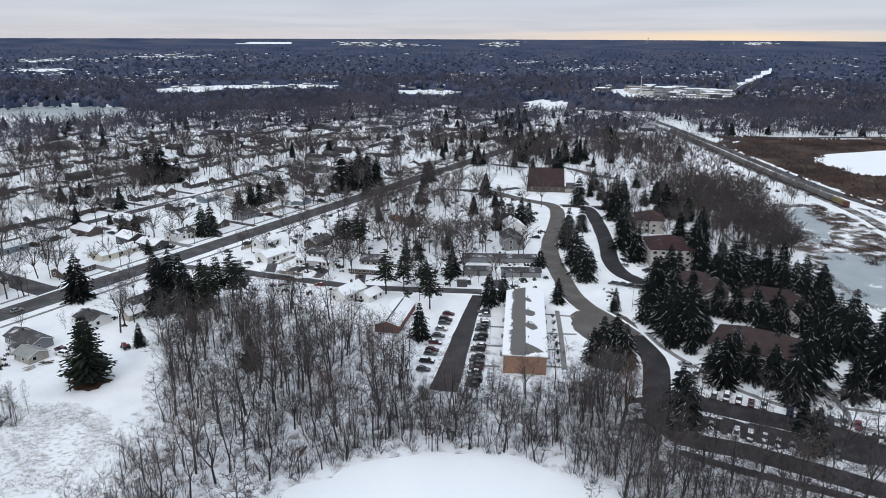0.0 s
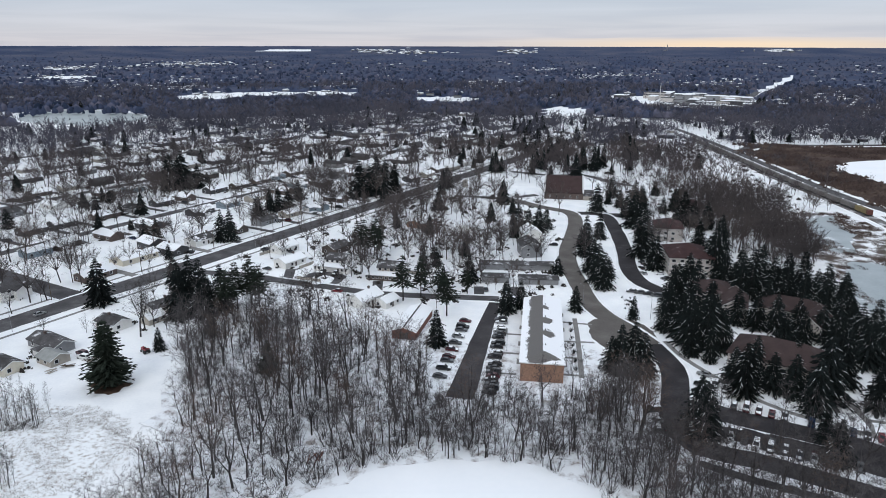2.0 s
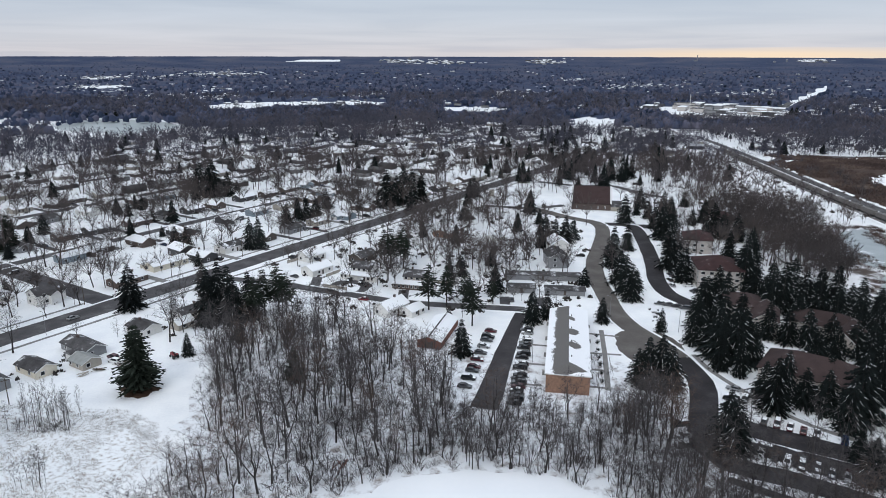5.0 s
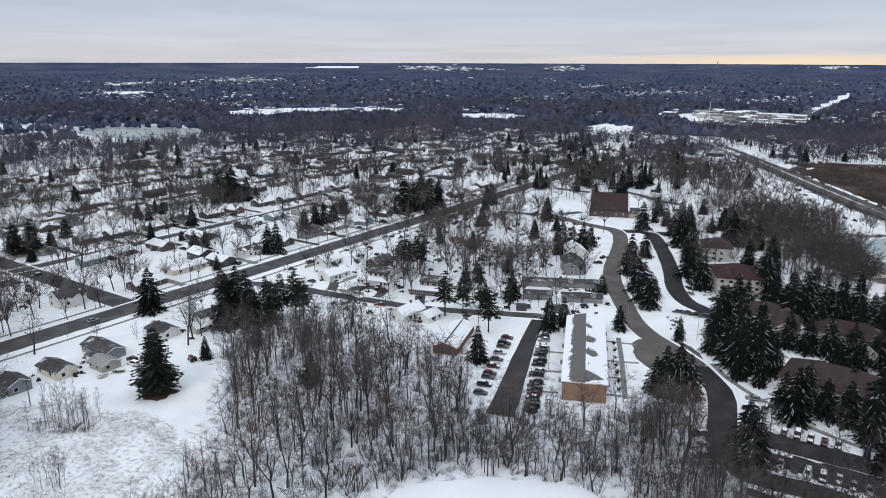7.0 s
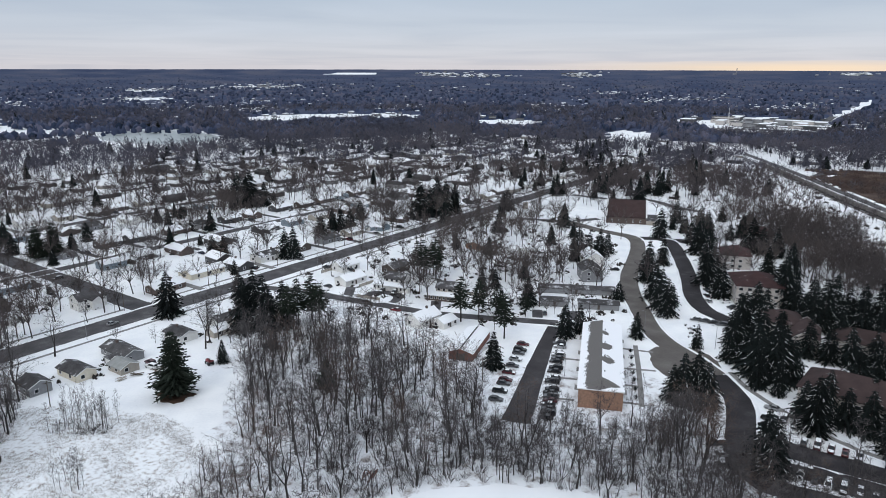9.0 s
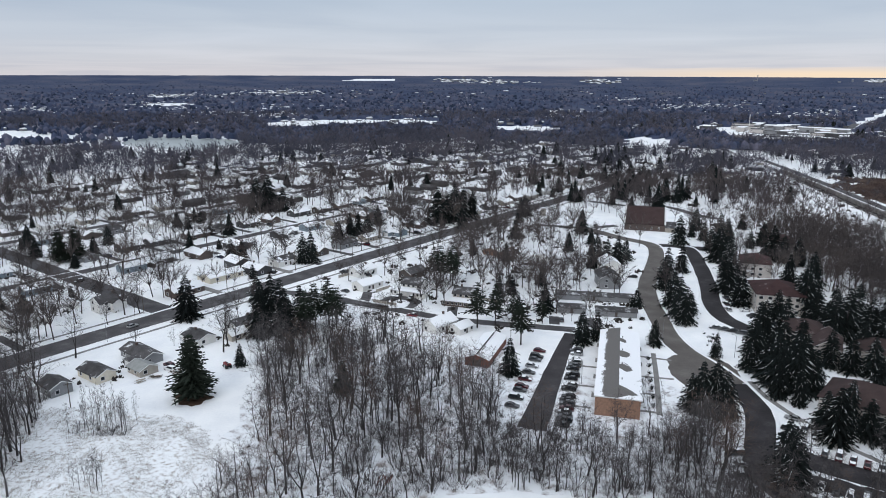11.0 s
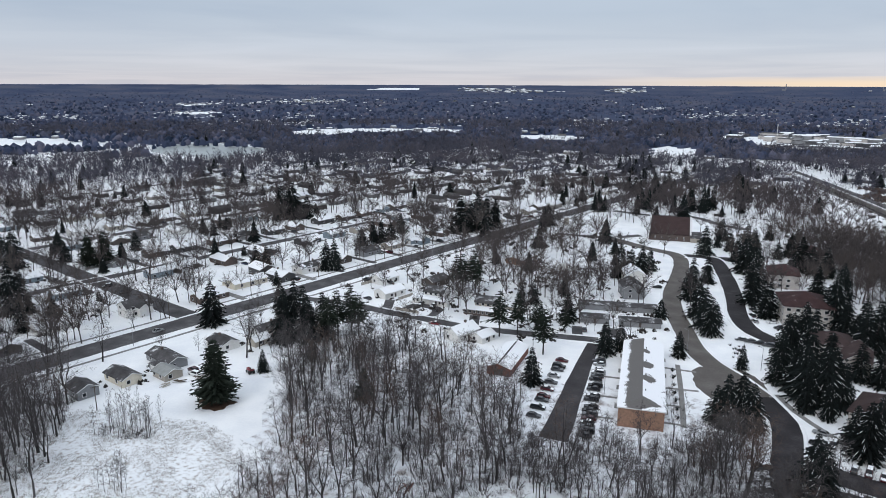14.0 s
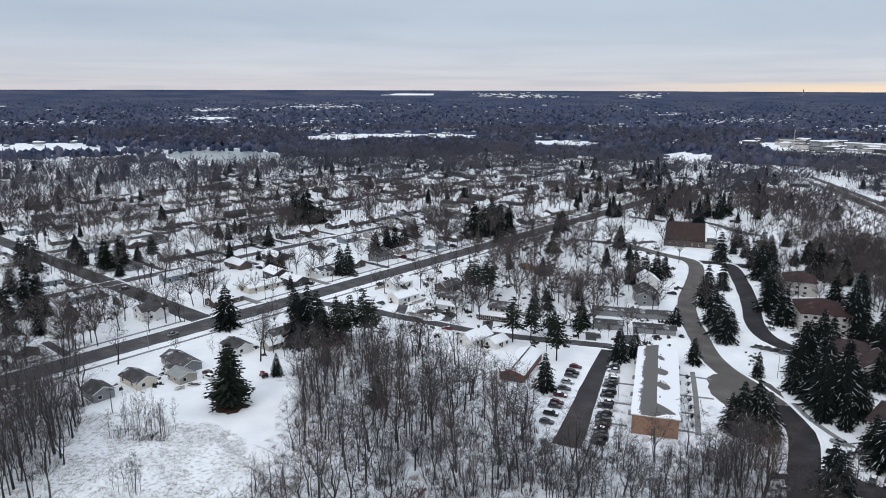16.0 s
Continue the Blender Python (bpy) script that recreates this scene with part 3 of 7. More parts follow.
def conifer_builders(seed, h, radius, levels, per, droop, snowy, irregular=0.15, bare=0.06, low=False, taper=0.85):
    """Trunk, needles and snow of a spruce or pine."""
    rng = random.Random(seed)
    trunk, crown, snow = Builder(), Builder(), Builder()
    trunk.tube((0, 0, -0.3), (0, 0, h * 0.5), h * 0.014 + 0.06, h * 0.009, 6)
    trunk.tube((0, 0, h * 0.5), (0, 0, h * 0.97), h * 0.009, 0.03, 5)
    crown.tube((0, 0, h * 0.9), (0, 0, h), 0.16, 0.0, 4)
    for i in range(levels):
        u = (i + rng.random() * 0.6) / levels
        z = h * (bare + (0.97 - bare) * u)
        R = radius * (1 - u) ** taper * rng.uniform(1 - irregular, 1 + irregular) + 0.25
        n = max(5, int(per * (1 - 0.55 * u)))
        off = rng.random() * 6.28
        for k in range(n):
            a = off + 2 * math.pi * (k + rng.uniform(-0.3, 0.3)) / n
            r = R * rng.uniform(1 - irregular * 1.4, 1 + irregular)
            w = max(0.22, r * 0.17)
            dz = -droop * r * rng.uniform(0.7, 1.25)
            ca, sa = math.cos(a), math.sin(a)
            mid = (ca * r * 0.55, sa * r * 0.55, z + dz * 0.35)
            tip = (ca * r, sa * r, z + dz)
            t = 0.10 * r + 0.08
            root = (ca * 0.05, sa * 0.05, z + 0.1)
            lft = (mid[0] - sa * w, mid[1] + ca * w, mid[2] - t * 0.9)
            rgt = (mid[0] + sa * w, mid[1] - ca * w, mid[2] - t * 0.9)
            topm = (mid[0], mid[1], mid[2] + t * 0.25)
            if low:
                crown.add([root, lft, topm, rgt, tip], [(0, 1, 2), (0, 2, 3), (1, 4, 2), (2, 4, 3), (0, 3, 1), (1, 3, 4)])
            else:
                bw = max(0.16, r * 0.085)
                crown.add([root, (mid[0] - sa * bw, mid[1] + ca * bw, mid[2] - 0.12), (mid[0], mid[1], mid[2] + 0.12), (mid[0] + sa * bw, mid[1] - ca * bw, mid[2] - 0.12), tip],
                          [(0, 1, 2), (0, 2, 3), (1, 4, 2), (2, 4, 3), (0, 3, 1), (1, 3, 4)])
                m = 2 if r < 1.8 else 3
                for j in range(m):
                    q = 0.26 + 0.60 * (j + rng.uniform(-0.25, 0.25)) / (m - 1)
                    bx, by, bz = ca * r * q, sa * r * q, z + 0.1 + (dz - 0.1) * q
                    for s in (-1, 1):
                        L = (0.30 * r * (1.15 - q) + 0.35) * rng.uniform(0.7, 1.35)
                        ex, ey = bx + (ca * 0.75 - s * sa * 0.7) * L, by + (sa * 0.75 + s * ca * 0.7) * L
                        g = rng.uniform(0.26, 0.46)
                        crown.add([(bx - ca * g, by - sa * g, bz + 0.06), (bx + ca * g, by + sa * g, bz + 0.06), (bx, by, bz - 0.30 - 0.10 * L), (ex, ey, bz - droop * L - 0.16 * L)],
                                  [(0, 1, 3), (1, 2, 3), (2, 0, 3)])
            if rng.random() < snowy:
                f = rng.uniform(0.3, 0.55)
                p0 = (ca * r * f, sa * r * f, z + dz * f * 0.75 + t * 0.2 + 0.08)
                ww = rng.uniform(0.03, 0.10)
                m2 = (ca * r * (f + 0.3), sa * r * (f + 0.3), z + dz * (f + 0.3) * 0.8 + 0.14)
                tp = (ca * r * 1.03, sa * r * 1.03, z + dz * 0.98 + 0.06)
                snow.add([p0, (m2[0] - sa * ww, m2[1] + ca * ww, m2[2] - 0.06), (m2[0], m2[1], m2[2] + 0.06), (m2[0] + sa * ww, m2[1] - ca * ww, m2[2] - 0.06), tp],
                         [(0, 1, 2), (0, 2, 3), (1, 4, 2), (2, 4, 3), (0, 3, 1), (1, 3, 4)])
    return trunk, crown, snow


def tiered_fir(seed, h, radius):
    """A far conifer: a few ragged skirts of boughs, and the snow on them."""
    rng = random.Random(seed)
    b, snow = Builder(), Builder()
    b.tube((0, 0, -0.3), (0, 0, h * 0.3), 0.22, 0.15, 4)
    tiers = 6
    for i in range(tiers):
        u = i / tiers
        z, R = h * (0.08 + 0.80 * u), radius * (1 - u) ** 0.9 + 0.35
        top = z + h * 0.24
        n = 16
        off = rng.random() * 6
        ring = []
        for k in range(n):
            r = R * ((1.0 if k % 2 else 0.55) + rng.uniform(-0.15, 0.2))
            a = off + 2 * math.pi * k / n
            ring.append((math.cos(a) * r, math.sin(a) * r, z - (0.10 * r if k % 2 else -0.12 * r)))
        b.add(ring + [(rng.gauss(0, 0.1), rng.gauss(0, 0.1), min(top, h))], [(k, (k + 1) % n, n) for k in range(n)])
        for k in range(1, n, 2):
            if rng.random() < 0.4:
                p = Vector(ring[k])
                q = p * 0.45 + Vector((0, 0, z + h * 0.11)) * 0.55
                q.z += 0.25
                p.z += 0.15
                w = Vector((-p.y, p.x, 0)).normalized() * 0.16
                snow.add([tuple(p), tuple(q - w), tuple(q + w + Vector((0, 0, 0.1)))], [(0, 1, 2)])
    return b, Builder(), snow


SPRUCES = []
for s in range(6):
    SPRUCES.append((20.0, conifer_builders(100 + s, 20.0, 6.6 + 0.5 * (s % 3), 19, 12, 0.36 + 0.06 * (s % 2), 0.42 - 0.05 * s, irregular=0.24, taper=0.78)))
PINES = []
for s in range(3):
    PINES.append((22.0, conifer_builders(140 + s, 22.0, 7.6, 26, 17, 0.06, 0.05, irregular=0.22, bare=0.08, taper=0.72)))


TALL_PINES = [(20.0, conifer_builders(150 + s, 20.0, 4.6, 13, 10, 0.10, 0.25, irregular=0.38, bare=0.34, taper=0.55)) for s in range(3)]


def make_conifer(kind, b, label):
    t = thing(kind, label, "tree")
    part("trunk", b[0], BARK, t)
    part("crown", b[1], NEEDLE if kind == "spruce_tree" else NEEDLE_PINE, t)
    if b[2].v:
        tagged(part("snow", b[2], SNOW, t, "snow lying along the boughs"), kind="stuff")
    return t


protos = {}
conifer_spots = []


def place_conifers(rows, group, pine=False, tall=False):
    for x, y, h, *slim in rows:
        rng = random.Random(int(x * 13 + y * 7))
        pool = TALL_PINES if tall else PINES if pine else SPRUCES
        k = rng.randrange(len(pool))
        key = ("pine_tree" if pine else "spruce_tree", k, tall)
        sc = h / pool[k][0]
        m = pose(x, y, 0, 0, 0, rng.uniform(0, 360))
        if key not in protos:
            protos[key] = make_conifer(key[0], pool[k][1], "tall pine with a bare lower trunk and open crown" if tall else "dark green pine with open layered boughs" if pine else "dark spruce with snow along its drooping boughs")
            ob = protos[key]
            ob.matrix_world = m
        else:
            protos[key].scale = (1, 1, 1)
            ob = copy_thing(protos[key], m)
        wide = sc * rng.uniform(0.95, 1.2) if h < 15 else sc * rng.uniform(0.9, 1.1)
        wide *= slim[0] if slim else 1.0
        ob.scale = (wide, wide, sc)
        tagged(ob, group=group)
        conifer_spots.append((x, y, wide * 4.0))


place_conifers([(-106, 188, 24)], "pines by the meadow", pine=True)
place_conifers([(-143, 255, 20)], "conifers along the main road")
place_conifers([(-109, 251, 21, 0.7), (-103, 247, 25, 0.7), (-97, 245, 26, 0.65), (-92, 249, 24, 0.7), (-103, 256, 21, 0.7), (-106, 243, 14, 0.8), (-101.5, 213, 9, 0.8), (-88, 226, 12, 0.7)], "conifer grove at the edge of the woodland")
place_conifers([(-87, 252, 21), (-83, 257, 20), (-79, 254, 18), (-89, 246, 19)], "pines beside the conifer grove", pine=True, tall=True)
place_conifers([(-125, 347, 18), (-121, 349, 18), (-140, 315, 8), (-124, 282, 12), (-198, 482, 28), (-209, 487, 25), (-188, 485, 19), (-204, 490, 22), (-215, 495, 17), (-228, 435, 10), (-205, 402, 9), (-227, 416, 11), (-168, 366, 8)], "conifers in the gardens")
place_conifers([(-58, 470, 27), (-68, 458, 26), (-52, 469, 25), (-62, 464, 22), (-50, 446, 17), (-46, 473, 22), (-14, 423, 14), (-10, 494, 16), (-13, 470, 8)], "conifers along the main road")
place_conifers([(-168, 352, 11), (-161, 350, 11), (-112, 414, 16), (-107, 418, 14), (-122, 404, 13), (-108, 450, 14), (-277, 336, 10), (-253, 369, 12), (-207, 271, 7), (-216, 252, 9)], "conifers in the gardens")
place_conifers([(108, 564, 24, 0.6), (100, 571, 20, 0.6), (120, 587, 21, 0.6), (113, 575, 22, 0.55), (121, 735, 20), (66, 666, 16), (76, 693, 19), (99, 691, 18), (166, 706, 18), (59, 671, 15), (20, 700, 20), (-5, 643, 14), (87, 690, 15)], "conifers beyond the church")
place_conifers([(-17, 307, 10), (-11, 308, 10), (31, 362, 19), (43, 372, 16), (48, 379, 13), (37, 368, 15)], "conifers round the parking lot")
place_conifers([(-7, 276, 12, 0.7), (4, 287, 13), (18, 251, 14, 0.8), (24, 257, 12, 0.8), (-8, 220, 14, 0.8), (-14, 250, 6), (45, 254, 11, 0.8), (65.5, 246, 10, 0.75), (44, 299, 9), (-13, 322, 6)], "conifers round the parking lot")
place_conifers([(-23, 263, 17), (-16, 267, 18), (-5, 247, 19), (3, 271, 11), (-9, 271, 13)], "pines along the lane", pine=True, tall=True)
place_conifers([(64, 342, 18), (74, 359, 16), (60, 288, 19), (61, 280, 17), (60, 301, 17), (66, 295, 10), (84, 421, 19), (60, 327, 16)], "conifers along the drive")
place_conifers([(98, 383, 22), (97, 357, 21), (112, 441, 17), (88, 326, 21), (90, 308, 17), (95, 336, 12), (133, 425, 15), (129, 394, 20), (138, 381, 17), (123, 348, 15), (114, 300, 23), (114, 308, 17), (126, 326, 21), (116, 292, 14), (99, 407, 15), (124, 418, 11)], "conifers round the apartment houses")
place_conifers([(119, 271, 22), (121, 285, 16), (131, 278, 16), (130, 264, 18), (134, 258, 15), (140, 252, 14), (143, 241, 14), (140, 242, 12), (135, 220, 18), (138, 211, 18), (149, 216, 14), (118, 253, 15), (115, 279, 13)], "conifers round the apartment houses")
place_conifers([(86, 240, 19), (80, 251, 14), (79, 223, 20), (77.5, 215, 15, 0.7), (82, 210, 14, 0.7), (84, 220, 21), (89, 220, 17), (79, 231, 17), (92, 235, 15), (74, 236, 11)], "conifers round the apartment houses")
place_conifers([(110, 220, 14), (119, 225, 13), (92, 199, 15), (94, 191, 13), (84, 187, 18), (106, 184, 22), (120, 203, 16), (100, 177, 18), (117, 195, 17), (119, 180, 14), (127, 220, 11), (84, 195, 13), (105, 200, 13)], "conifers round the apartment houses")
place_conifers([(108, 238, 14), (114, 236, 15), (120, 232, 15), (127, 229, 14), (103, 243, 15), (96, 251, 16), (99, 188, 14), (110, 191, 15)], "conifers round the apartment houses")
place_conifers([(51, 202, 17), (55, 202, 18), (48, 202, 13), (57, 198, 16), (66, 172, 15), (65, 163, 17), (94, 153, 13), (96, 163, 10)], "conifers by the lower drive")
place_conifers([(-235, 251, 26, 0.75), (-223, 227, 23, 0.6), (-241, 263, 19), (-218, 255, 8), (-229, 254, 9), (-274, 335, 12), (-292, 318, 23), (-215, 233, 13), (-272, 281, 14), (-310, 330, 17), (-249, 250, 16)], "conifers in the gardens")
extra = random.Random(41)
more = []
while len(more) < 14:
    x, y = extra.uniform(92, 152), extra.uniform(325, 475)
    if any(math.hypot(x - p, y - q) < 6 for p, q, _ in conifer_spots) or any(math.hypot(x - p, y - q) < r for p, q, r in ((104, 307, 15), (111, 363, 13), (139, 410, 12))):
        continue
    more.append((x, y, extra.uniform(11, 19)))
    conifer_spots.append((x, y, 3.0))
place_conifers(more, "conifers round the apartment houses")
more = []
while len(more) < 26:
    x, y = extra.uniform(72, 158), extra.uniform(172, 300)
    if y < 260 - (x - 72) * 1.2 + 26 and x < 80 or x + y < 276 or any(math.hypot(x - p, y - q) < 5.5 for p, q, _ in conifer_spots) or any(math.hypot(x - p, y - q) < r for p, q, r in ((104, 307, 13), (102, 266, 8), (109, 249, 9), (124, 246, 10), (133, 233, 8), (102, 203, 12))):
        continue
    more.append((x, y, extra.uniform(11, 19)))
    conifer_spots.append((x, y, 3.0))
place_conifers(more, "conifers round the apartment houses")
place_conifers([(-248, 333, 20), (-255, 329, 19), (-60, 197, 12)], "pines in the gardens", pine=True)
place_conifers([(-46, 317, 21), (-40, 318, 21), (-42, 325, 17), (-50, 325, 18)], "pines in the gardens", pine=True, tall=True)


# ---- buildings ----
SIDING["red"] = plain("red_brown_boards", (0.17, 0.070, 0.052), 0.8, 0.2, 0.8)
building_spots = []     # (x, y, radius)


def gable_wall(w, l, hw, rise):
    return Builder().prism([(-w / 2, -0.2), (w / 2, -0.2), (w / 2, hw), (0, hw + rise), (-w / 2, hw)], -l / 2, l / 2)


def gable_roof(w, l, hw, rise, over=0.45, t=0.22):
    k = rise / (w / 2)
    e = w / 2 + over
    ze = hw - over * k + 0.03
    zr = hw + rise + 0.03
    return Builder().prism([(-e, ze), (0, zr), (e, ze), (e, ze + t), (0, zr + t), (-e, ze + t)], -l / 2 - over * 0.8, l / 2 + over * 0.8)


def hip_roof(w, l, z, rise, over=0.6, t=0.22):
    x, y = w / 2 + over, l / 2 + over
    r = max(y - x, 0.5) if l >= w else 0.5
    rx = max(x - y, 0.0) if w > l else 0.0
    if w > l:
        r = 0.0
    top = [(-rx, -r, z + rise), (rx, -r, z + rise), (rx, r, z + rise), (-rx, r, z + rise)]
    rim = [(-x, -y), (x, -y), (x, y), (-x, y)]
    b = Builder()
    if w > l:
        b.add([(p[0], p[1], z) for p in rim] + [(p[0], p[1], z + t) for p in rim] + [(-rx, 0, z + rise + t), (rx, 0, z + rise + t)],
              [(3, 2, 1, 0), (0, 1, 5, 4), (1, 2, 6, 5), (2, 3, 7, 6), (3, 0, 4, 7), (4, 5, 9, 8), (5, 6, 9), (6, 7, 8, 9), (7, 4, 8)])
    else:
        b.add([(p[0], p[1], z) for p in rim] + [(p[0], p[1], z + t) for p in rim] + [(0, -r, z + rise + t), (0, r, z + rise + t)],
              [(3, 2, 1, 0), (0, 1, 5, 4), (1, 2, 6, 5), (2, 3, 7, 6), (3, 0, 4, 7), (4, 5, 8), (5, 6, 9, 8), (6, 7, 9), (7, 4, 8, 9)])
    return b


def window_on(parent, side, along, z, wall_at, w=1.2, h=1.2):
    """A window with frame and pane; side: x+, x-, y+ or y-."""
    s = 1 if side[1] == "+" else -1
    fr, pn = Builder(), Builder()
    if side[0] == "x":
        a, b = sorted((wall_at * s, (wall_at + 0.07) * s))
        for y0, y1, z0, z1 in ((along - w / 2 - 0.12, along + w / 2 + 0.12, z - h / 2 - 0.12, z - h / 2), (along - w / 2 - 0.12, along + w / 2 + 0.12, z + h / 2, z + h / 2 + 0.12),
                               (along - w / 2 - 0.12, along - w / 2, z - h / 2, z + h / 2), (along + w / 2, along + w / 2 + 0.12, z - h / 2, z + h / 2)):
            fr.box(a, b, y0, y1, z0, z1)
        a, b = sorted((wall_at * s, (wall_at + 0.03) * s))
        pn.box(a, b, along - w / 2, along + w / 2, z - h / 2, z + h / 2)
    else:
        a, b = sorted((wall_at * s, (wall_at + 0.07) * s))
        for x0, x1, z0, z1 in ((along - w / 2 - 0.12, along + w / 2 + 0.12, z - h / 2 - 0.12, z - h / 2), (along - w / 2 - 0.12, along + w / 2 + 0.12, z + h / 2, z + h / 2 + 0.12),
                               (along - w / 2 - 0.12, along - w / 2, z - h / 2, z + h / 2), (along + w / 2, along + w / 2 + 0.12, z - h / 2, z + h / 2)):
            fr.box(x0, x1, a, b, z0, z1)
        a, b = sorted((wall_at * s, (wall_at + 0.03) * s))
        pn.box(along - w / 2, along + w / 2, a, b, z - h / 2, z + h / 2)
    o = part("window", fr, TRIM, parent)
    part("pane", pn, GLASS, o)
    return o


def house(label, w, l, hw, rise, wall, roof, storeys=1, chimney=True, wing=None, door="x+", group="", name="house"):
    """A gabled house, ridge along its own y; wing: (side, along, width, length) of a lower cross gable or garage."""
    t = thing(name, label, name, group)
    part("wall", gable_wall(w, l, hw, rise), wall, t)
    part("roof", gable_roof(w, l, hw, rise), roof, t)
    kk = rise / (w / 2)
    e, ze = w / 2 + 0.45, hw - 0.45 * kk + 0.03
    for s in (-1, 1):
        y0, y1 = sorted((s * (l / 2 + 0.363), s * (l / 2 + 0.45)))
        part("verge_board", Builder().prism([(-e, ze + 0.02), (0, hw + rise + 0.05), (e, ze + 0.02), (e, ze + 0.27), (0, hw + rise + 0.30), (-e, ze + 0.27)], y0, y1), TRIM, t)
    for k in range(storeys if name != "carport" else 0):
        z = 1.5 + 2.7 * k
        for side in ("x+", "x-"):
            n = max(2, int(l / 5.5))
            for i in range(n):
                window_on(t, side, -l / 2 + (i + 0.5) * l / n + (0.9 if k == 0 else 0), z, w / 2)
        for side in ("y-",) if group else ("y+", "y-"):
            window_on(t, side, -w / 5, z, l / 2)
    s = 1 if door[1] == "+" else -1
    d = Builder()
    a, b = sorted((w / 2 * s, (w / 2 + 0.06) * s))
    d.box(a, b, -0.5, 0.5, 0.1, 2.15)
    part("door", d, SIDING["brown"], t)
    if chimney:
        c = Builder().box(-0.35, 0.35, l * 0.18 - 0.4, l * 0.18 + 0.4, hw + rise * 0.6, hw + rise + 0.9).box(-0.42, 0.42, l * 0.18 - 0.47, l * 0.18 + 0.47, hw + rise + 0.903, hw + rise + 1.05)
        part("chimney", c, SIDING["umber"], t)
    if wing:
        sd, al, ww, wl = wing
        # a lower wing beside the house, ridge along x
        b = Builder().prism([(-ww / 2, -0.2), (ww / 2, -0.2), (ww / 2, hw - 0.35), (0, hw - 0.35 + rise * 0.6), (-ww / 2, hw - 0.35)], 0, wl)
        r = Builder()
        kk = rise * 0.6 / (ww / 2)
        e, ze, zr = ww / 2 + 0.3, hw - 0.35 - 0.3 * kk + 0.03, hw - 0.35 + rise * 0.6 + 0.03
        r.prism([(-e, ze), (0, zr), (e, ze), (e, ze + 0.2), (0, zr + 0.2), (-e, ze + 0.2)], -0.2, wl + 0.35)
        g = Builder().box(-ww * 0.36, ww * 0.36, wl, wl + 0.06, 0.05, 2.15)
        turn = -90 if sd == "x+" else 90
        o = pose(w / 2 if sd == "x+" else -w / 2, al, 0, 0, 0, turn)
        for nm, bb, mm in (("wing_wall", b, wall), ("wing_roof", r, roof), ("garage_door", g, TRIM)):
            part(nm, bb, mm, t).matrix_local = o
    return t


def put(ob, x, y, heading):
    """heading: degrees of the ridge (own y) from the x axis."""
    ob.matrix_basis = pose(x, y, 0.0, 0, 0, heading - 90)
    building_spots.append((x, y, 8.0))
    return ob


# houses by the meadow and along the main road
put(house("long dark grey house with bare shingle roof", 7.4, 16.0, 2.6, 1.6, SIDING["grey"], ROOF_DARK, wing=("x-", -4.5, 6.5, 3.5)), -139.5, 214.5, HEAD + 90 - 2)
put(house("small cream house with grey roof and white eaves", 6.8, 12.0, 2.6, 1.5, SIDING["cream"], ROOF_DARK, chimney=False), -145.5, 197.5, HEAD + 92)
put(house("small grey two-storey house with dark roof", 6.8, 9.0, 3.0, 1.6, SIDING["grey"], ROOF_DARK, chimney=False), -152, 185.5, HEAD + 90)
put(house("tan garage with pale grey shingle roof", 6.6, 8.0, 2.3, 1.4, SIDING["tan"], ROOF_PALE, chimney=False, name="garage"), -132.5, 203.5, HEAD + 90)
put(house("white house with dark wet roof", 7.5, 12.5, 2.7, 1.6, SIDING["white"], ROOF_DARK, wing=("x+", 3, 5.5, 3)), -116.5, 250, HEAD)
put(house("small shed with snow-covered roof", 5.0, 7.0, 2.5, 1.6, SIDING["tan"], ROOF, chimney=False, name="shed"), -114.5, 238, HEAD)
put(house("low house with dark shingle roof behind the pine", 7.5, 11.0, 2.5, 1.5, SIDING["white"], ROOF_DARK), -127, 233, HEAD + 88)
put(house("dark-sided house with snow-covered roof", 9.0, 12.0, 4.2, 2.0, SIDING["dark"], SNOW_CLEAN, chimney=False), -156, 333, HEAD + 84)
put(house("long cream ranch house with snowy roof", 7.5, 19.0, 2.8, 1.6, SIDING["cream"], SNOW_CLEAN, wing=("x-", -6, 6.5, 4)), -155, 313, HEAD - 2)
put(house("white house with snowy roof", 8.0, 13.0, 2.9, 1.8, SIDING["white"], SNOW_CLEAN), -80, 309, HEAD - 4)


